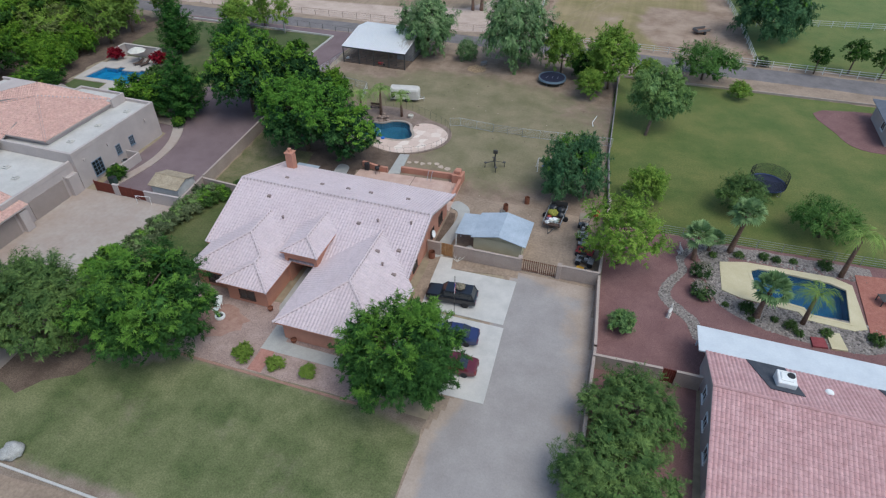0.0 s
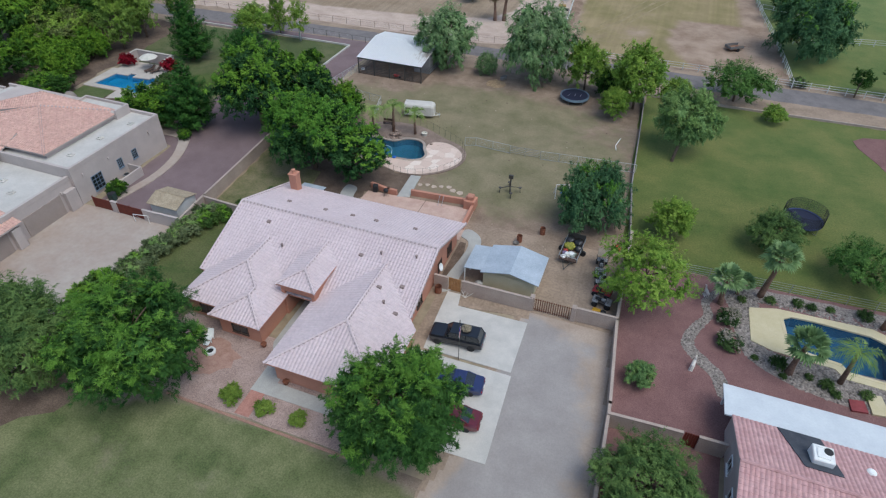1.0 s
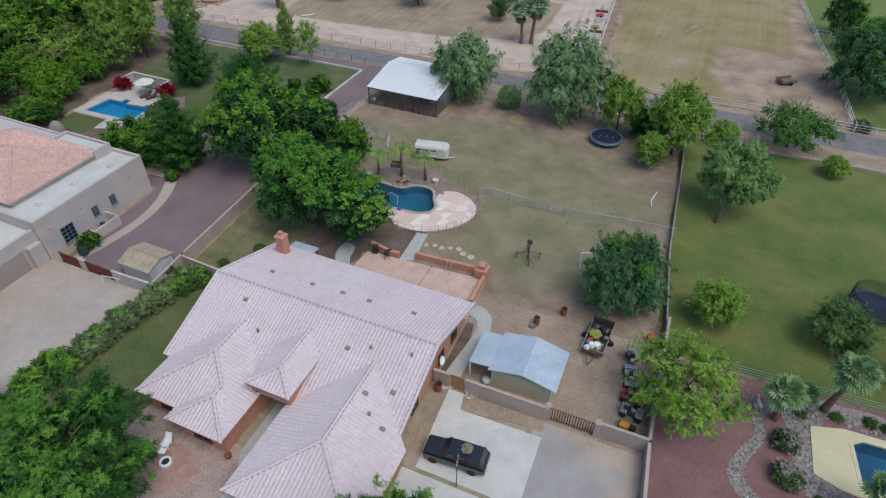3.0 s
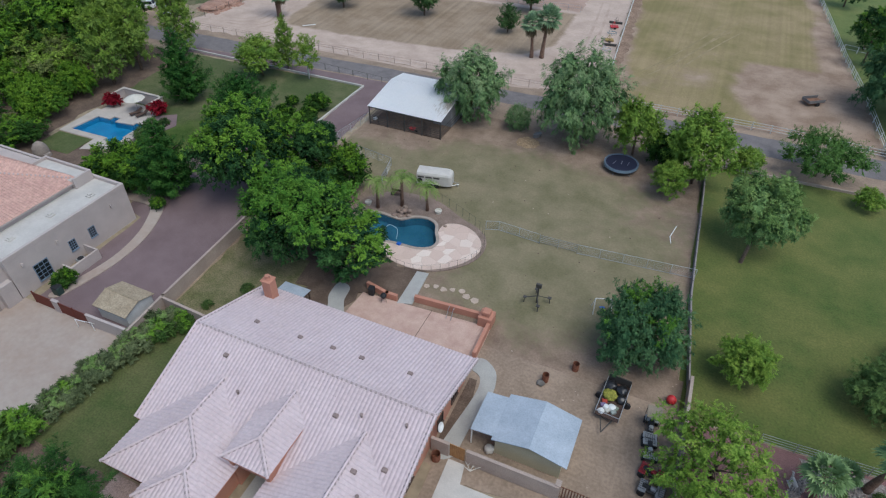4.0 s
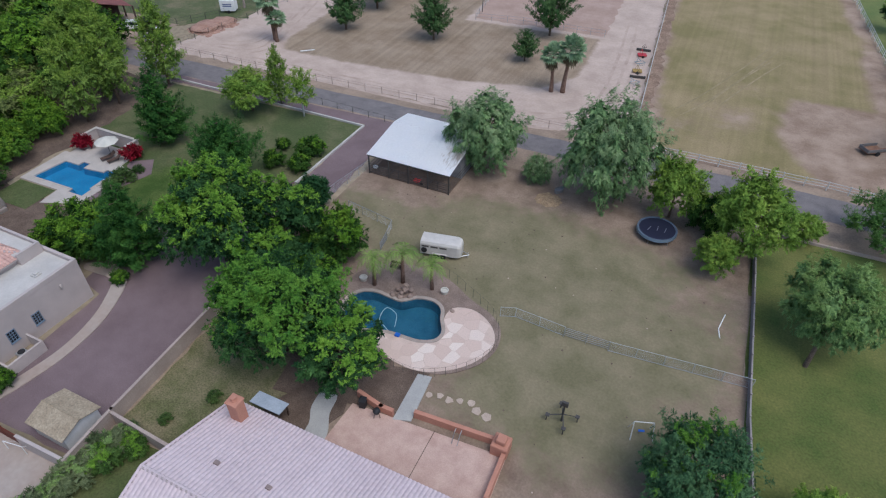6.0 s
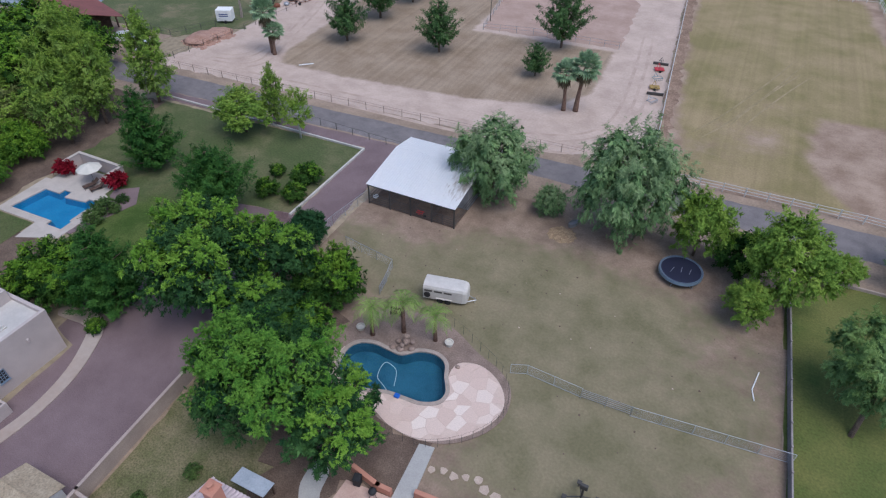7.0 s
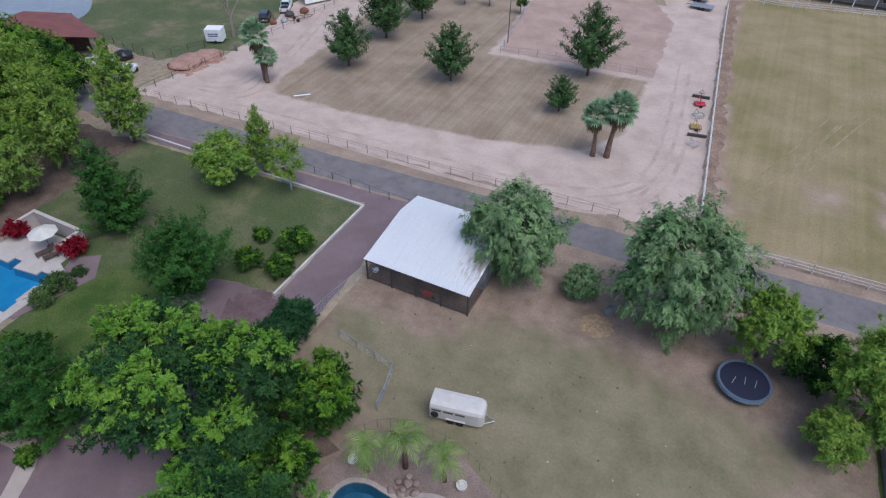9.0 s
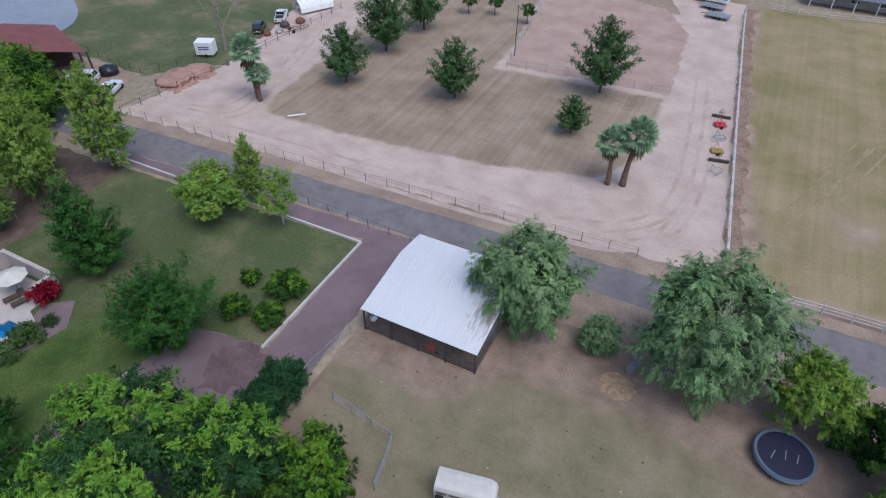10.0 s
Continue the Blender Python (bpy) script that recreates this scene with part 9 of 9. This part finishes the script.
for x, y, a in ((-18.76, 193.44, 80), (-17.19, 188.62, 85)):
    ft = thing("flatbed_trailer", "grey flatbed trailer parked on the track", "trailer", at(x, y, a), "flatbed trailers")
    part("bed", boxes((-1.2, 1.2, -2.2, 2.2, 0.6, 0.72)), GALV, ft)
    part("tongue", tubes([[(0, 2.2, 0.6), (0, 3.3, 0.5)]], 0.06, 6), DARKSTEEL, ft)
    for xx in (-1.1, 1.1):
        for yy in (-0.4, 0.4):
            t = wheel(ft, 0, 0, 0.33, 0.2)
            t.matrix_basis = Matrix.Translation((xx, yy, 0.33)) @ Matrix.Rotation(radians(90), 4, "Y")
rv = thing("travel_trailer", "white travel trailer with blue stripe", "caravan", at(-19.56, 197.3, 85))
part("shell", boxes((-1.2, 1.2, -3.2, 3.2, 0.5, 2.8), bevel=0.15), WHITEPAINT, rv)
part("stripe", boxes((-1.215, 1.215, -3.0, 3.0, 1.2, 1.4)), MATS["sign_blue"], rv)
part("window", boxes((-1.21, 1.21, -1.5, 0.5, 1.6, 2.2)), GLASS, rv)
ranch = thing("ranch_house", "long low tan ranch house with a porch", "house", Matrix.Translation((2.3, 20.5, 0)))
part("wall", boxes((-4, 24, 186.5, 195, -0.2, 2.8)), TAUPE, ranch)
part("roof", plate([(-5, 183.6, 2.5), (25, 183.6, 2.5), (25, 191, 4.6), (-5, 191, 4.6)], 0.15), GREYROOF, ranch)
part("roof", plate([(25, 198, 2.5), (-5, 198, 2.5), (-5, 191, 4.6), (25, 191, 4.6)], 0.15), GREYROOF, ranch)
for x in range(-4, 25, 4):
    part("porch_post", boxes((x - 0.08, x + 0.08, 183.8, 183.96, 0, 2.5)), WHITEPAINT, ranch)
for x in range(-1, 22, 5):
    window(ranch, Matrix.Translation((x, 186.5, 0.9)), 1.5, 1.2, (1, 0))
nb = thing("arena_barn", "dark barn at the head of the arena", "barn", Matrix.Translation((-4, 14, 0)))
part("wall", boxes((-54, -46, 174, 180, -0.2, 3.2)), DARKWOOD, nb)
part("roof", plate([(-54.6, 173.2, 3.0), (-45.4, 173.2, 3.0), (-45.4, 180.8, 4.4), (-54.6, 180.8, 4.4)], 0.15), GREYROOF, nb)
pl = thing("light_pole", "dark steel arena light pole", "light pole", at(-45.8, 154.18, 0))
part("pole", tubes([[(0, 0, 0), (0, 0, 8.5)]], [0.09, 0.06], 8), DARKSTEEL, pl)
part("lamp", boxes((-0.35, 0.35, -0.15, 0.15, 8.4, 8.65), bevel=0.03), GALV, pl)
# Grey base colour holds the pond's sky reflection as well as its mud.
sheet("pond", curve_through([(-159.34, 121.88), (-138.69, 115.93), (-126.04, 119.16), (-124.46, 127.36), (-131.88, 135.15), (-147.71, 141.97), (-163.43, 139.68)], 5), shade("murky_sky_water", (0.22, 0.235, 0.245), (0.27, 0.285, 0.29), 0.1, 0.6, 0.08, 0.05, amount=0.08, spec=0.5), "still grey pond", "water", z=0.12)
bare = thing("bare_tree", "leafless grey branching tree", "tree", at(-91.63, 133.27, 0) @ Matrix.Scale(1.6, 4))
bm = bmesh.new()
rnd = random.Random(5)


def grow(a, d, L, r, depth):
    e = a + d * L
    tube(bm, [a, a.lerp(e, 0.5) + Vector((rnd.uniform(-0.1, 0.1), rnd.uniform(-0.1, 0.1), 0)) * L * 0.4, e], [r, r * 0.8, r * 0.55], 5)
    if depth:
        for k in range(3):
            q = (d + Vector((rnd.uniform(-0.8, 0.8), rnd.uniform(-0.8, 0.8), rnd.uniform(-0.1, 0.5)))).normalized()
            grow(e, q, L * rnd.uniform(0.6, 0.8), r * 0.55, depth - 1)


grow(Vector((0, 0, -0.1)), Vector((0.05, 0, 1)), 2.2, 0.2, 4)
part("branches", bm, shade("grey_bark", (0.24, 0.2, 0.17), (0.33, 0.28, 0.24), 3, 20, 0.95, 0.4, amount=0.2), bare)

# ---- ground marks and loose stones ----
RUTS = blend_mat("wheel_ruts", ((0.43, 0.333, 0.272), (0.54, 0.428, 0.356), 0.22, 3, 0.1), ((0.40, 0.306, 0.248), (0.505, 0.396, 0.328), 0.4, 4, 0.12), 0.5)
MOWN = blend_mat("wheel_lines_in_grass", ((0.222, 0.186, 0.084), (0.315, 0.245, 0.136), 0.12, 4, 0.18), ((0.235, 0.195, 0.105), (0.325, 0.255, 0.155), 0.3, 4, 0.18), 0.3)


def ribbon(verts, faces, cover, path, width, z):
    """A flat strip along a path whose cover fades to its edges."""
    n = len(path)
    for i, (x, y) in enumerate(path):
        ax, ay = path[max(0, i - 1)]
        bx_, by_ = path[min(n - 1, i + 1)]
        L = math.hypot(bx_ - ax, by_ - ay) or 1
        nx, ny = -(by_ - ay) / L, (bx_ - ax) / L
        fade = min(1, i / 4, (n - 1 - i) / 4)
        for s, c in ((-0.5, 0), (-0.2, 1), (0.2, 1), (0.5, 0)):
            verts.append((x + nx * width * s, y + ny * width * s, z))
            cover.append(c * fade)
    base = len(verts) - 4 * n
    for i in range(n - 1):
        for k in range(3):
            a = base + 4 * i + k
            faces.append((a, a + 4, a + 5, a + 1))


def ruts(name, lines, width, mat, label, category, z):
    verts, faces, cover = [], [], []
    for pts, gauge in lines:
        mid = curve_through(pts, 6, False)
        for s in ((-0.5, 0.5) if gauge else (0,)):
            off = []
            for i, (x, y) in enumerate(mid):
                ax, ay = mid[max(0, i - 1)]
                bx_, by_ = mid[min(len(mid) - 1, i + 1)]
                L = math.hypot(bx_ - ax, by_ - ay) or 1
                off.append((x - (by_ - ay) / L * gauge * s, y + (bx_ - ax) / L * gauge * s))
            ribbon(verts, faces, cover, off, width, z)
            z += 0.0004
    me = mesh_of(name, verts, faces, mat)
    at_ = me.attributes.new("cover", "FLOAT", "POINT")
    at_.data.foreach_set("value", cover)
    return tagged(new(name, me), label, category, kind="structure")


for pts, gauge in [([(-88, 113.5), (-78, 114), (-74, 118), (-76, 126), (-80, 140), (-86, 158)], 1.7),
                   ([(-84, 112), (-60, 113), (-40, 113.4), (-22, 114.5), (-13.5, 122), (-13.4, 140), (-16, 165)], 1.7),
                   ([(-80, 111.5), (-55, 111.4), (-30, 111.8), (-16, 113.6), (-11.4, 124), (-12.4, 150)], 1.6),
                   ([(-86, 116), (-79, 117.5), (-78, 124), (-82, 138)], 1.7)]:
    ruts("wheel_rut", [(pts, gauge)], 0.75, RUTS, "faint tyre rut in the pale dirt track", "tyre track", 0.03 + 0.0011 * (len(pts) + gauge))
for pts in ([(-2.2, 124.5), (1.2, 131.5), (6.5, 146), (12.3, 164)], [(3.0, 129.5), (4.6, 135), (8.8, 146.5), (13.2, 157)]):
    ruts("wheel_rut", [(pts, 1.7)], 0.4, MOWN, "faint wheel line across the pasture", "tyre track", 0.06 + 0.001 * len(pts))


def stone_field(name, label, spots, mat, seed, lo, hi):
    """Loose rounded stones scattered over a bed, one mesh."""
    rng = np.random.default_rng(seed)
    base = np.array([(1, 0, 0), (0.5, 0.87, 0), (-0.5, 0.87, 0), (-1, 0, 0), (-0.5, -0.87, 0), (0.5, -0.87, 0), (0.45, 0.25, 0.6), (-0.4, 0.35, 0.62), (0, -0.5, 0.6)])
    tri = [(0, 1, 6), (1, 2, 7), (1, 7, 6), (2, 3, 7), (3, 4, 8), (3, 8, 7), (4, 5, 8), (5, 0, 6), (5, 6, 8), (6, 7, 8)]
    verts, faces = [], []
    for x, y in spots:
        r = rng.uniform(lo, hi)
        a = rng.uniform(0, 6.28)
        q = base * np.array([r, r * rng.uniform(0.6, 0.95), r * rng.uniform(0.6, 1.0)]) + rng.normal(0, 0.06 * r, (9, 3))
        c, s = math.cos(a), math.sin(a)
        k = len(verts)
        for v in q:
            verts.append((x + v[0] * c - v[1] * s, y + v[0] * s + v[1] * c, max(v[2], 0) + 0.015))
        faces += [(f[0] + k, f[1] + k, f[2] + k) for f in tri]
    return tagged(new(name, mesh_of(name, verts, faces, mat, True)), label, "stones", kind="stuff")


def fill(loops, n, seed, gap=None):
    """Random places inside loops and outside the gap."""
    rnd_ = random.Random(seed)
    out = []
    for loop in loops:
        xs, ys = [p[0] for p in loop], [p[1] for p in loop]
        tries = 0
        want = len(out) + n
        while len(out) < want and tries < 30 * n:
            tries += 1
            p = (rnd_.uniform(min(xs), max(xs)), rnd_.uniform(min(ys), max(ys)))
            if inside(p, loop) and not (gap and inside(p, gap)):
                out.append(p)
    return out


STONE = island_stone("river_stone")
bed = curve_through([(23.72, 55.92), (24.66, 52.61), (25.19, 49.09), (26.35, 46.44), (29.56, 44.68), (34.23, 43.81), (38.94, 44), (42.51, 46.04), (42.18, 48.11), (29.25, 47.97), (27.85, 49.38), (27.36, 53.95), (26.59, 56.01)], 4)
path = curve_through([(23.08, 54.85), (21.92, 52.84), (22.18, 50.87), (21.02, 48.78), (20.36, 46.29), (21.63, 44.37), (23.02, 43.07), (23.78, 41.04), (24.7, 41.27), (24.25, 43.51), (22.66, 45.11), (21.48, 46.52), (22.03, 48.59), (23.1, 50.9), (22.73, 52.65), (23.69, 54.66)], 4)
stone_field("river_stones", "grey rounded river stones in the garden bed", fill([bed], 1500, 3, DECK) + fill([rect(23.6, 41, 54.7, 55.9)], 900, 4, DECK), STONE, 5, 0.08, 0.2)
stone_field("path_stones", "grey rounded stones of the winding dry stream", fill([path], 900, 6), STONE, 7, 0.07, 0.15)
stone_field("yard_clods", "dark droppings and clods on the yard", fill([[(-34, 80), (-22, 78), (-8, 76), (9, 78), (10, 88), (-10, 93), (-30, 89)]], 46, 8) + fill([[(-12, 62), (3, 60), (10, 66), (9, 76), (-8, 74)]], 16, 9), DARKSOIL, 10, 0.05, 0.13)
stone_field("yard_pebbles", "pale stones on the bare yard", fill([rect(-3, 13, 46.5, 60)], 22, 11) + fill([[(-34, 80), (-22, 78), (9, 78), (10, 88), (-30, 89)]], 14, 12), TRACK, 13, 0.04, 0.1)
stone_field("hay_heap", "loose heap of straw-coloured hay strewn on the yard", [(-12.2 + 1.5 * math.cos(k * 2.4) * (k / 260) ** 0.8, 94.6 + 1.3 * math.sin(k * 2.4) * (k / 260) ** 0.8) for k in range(260)], MATS["hay"], 14, 0.14, 0.42)
stone_field("dirt_clods", "rough clods of reddish dirt round the mounds", fill([[(-93.5, 117.5), (-87, 117), (-86, 125.5), (-92, 124.5)]], 320, 15), MATS["red_dirt"], 16, 0.15, 0.5)
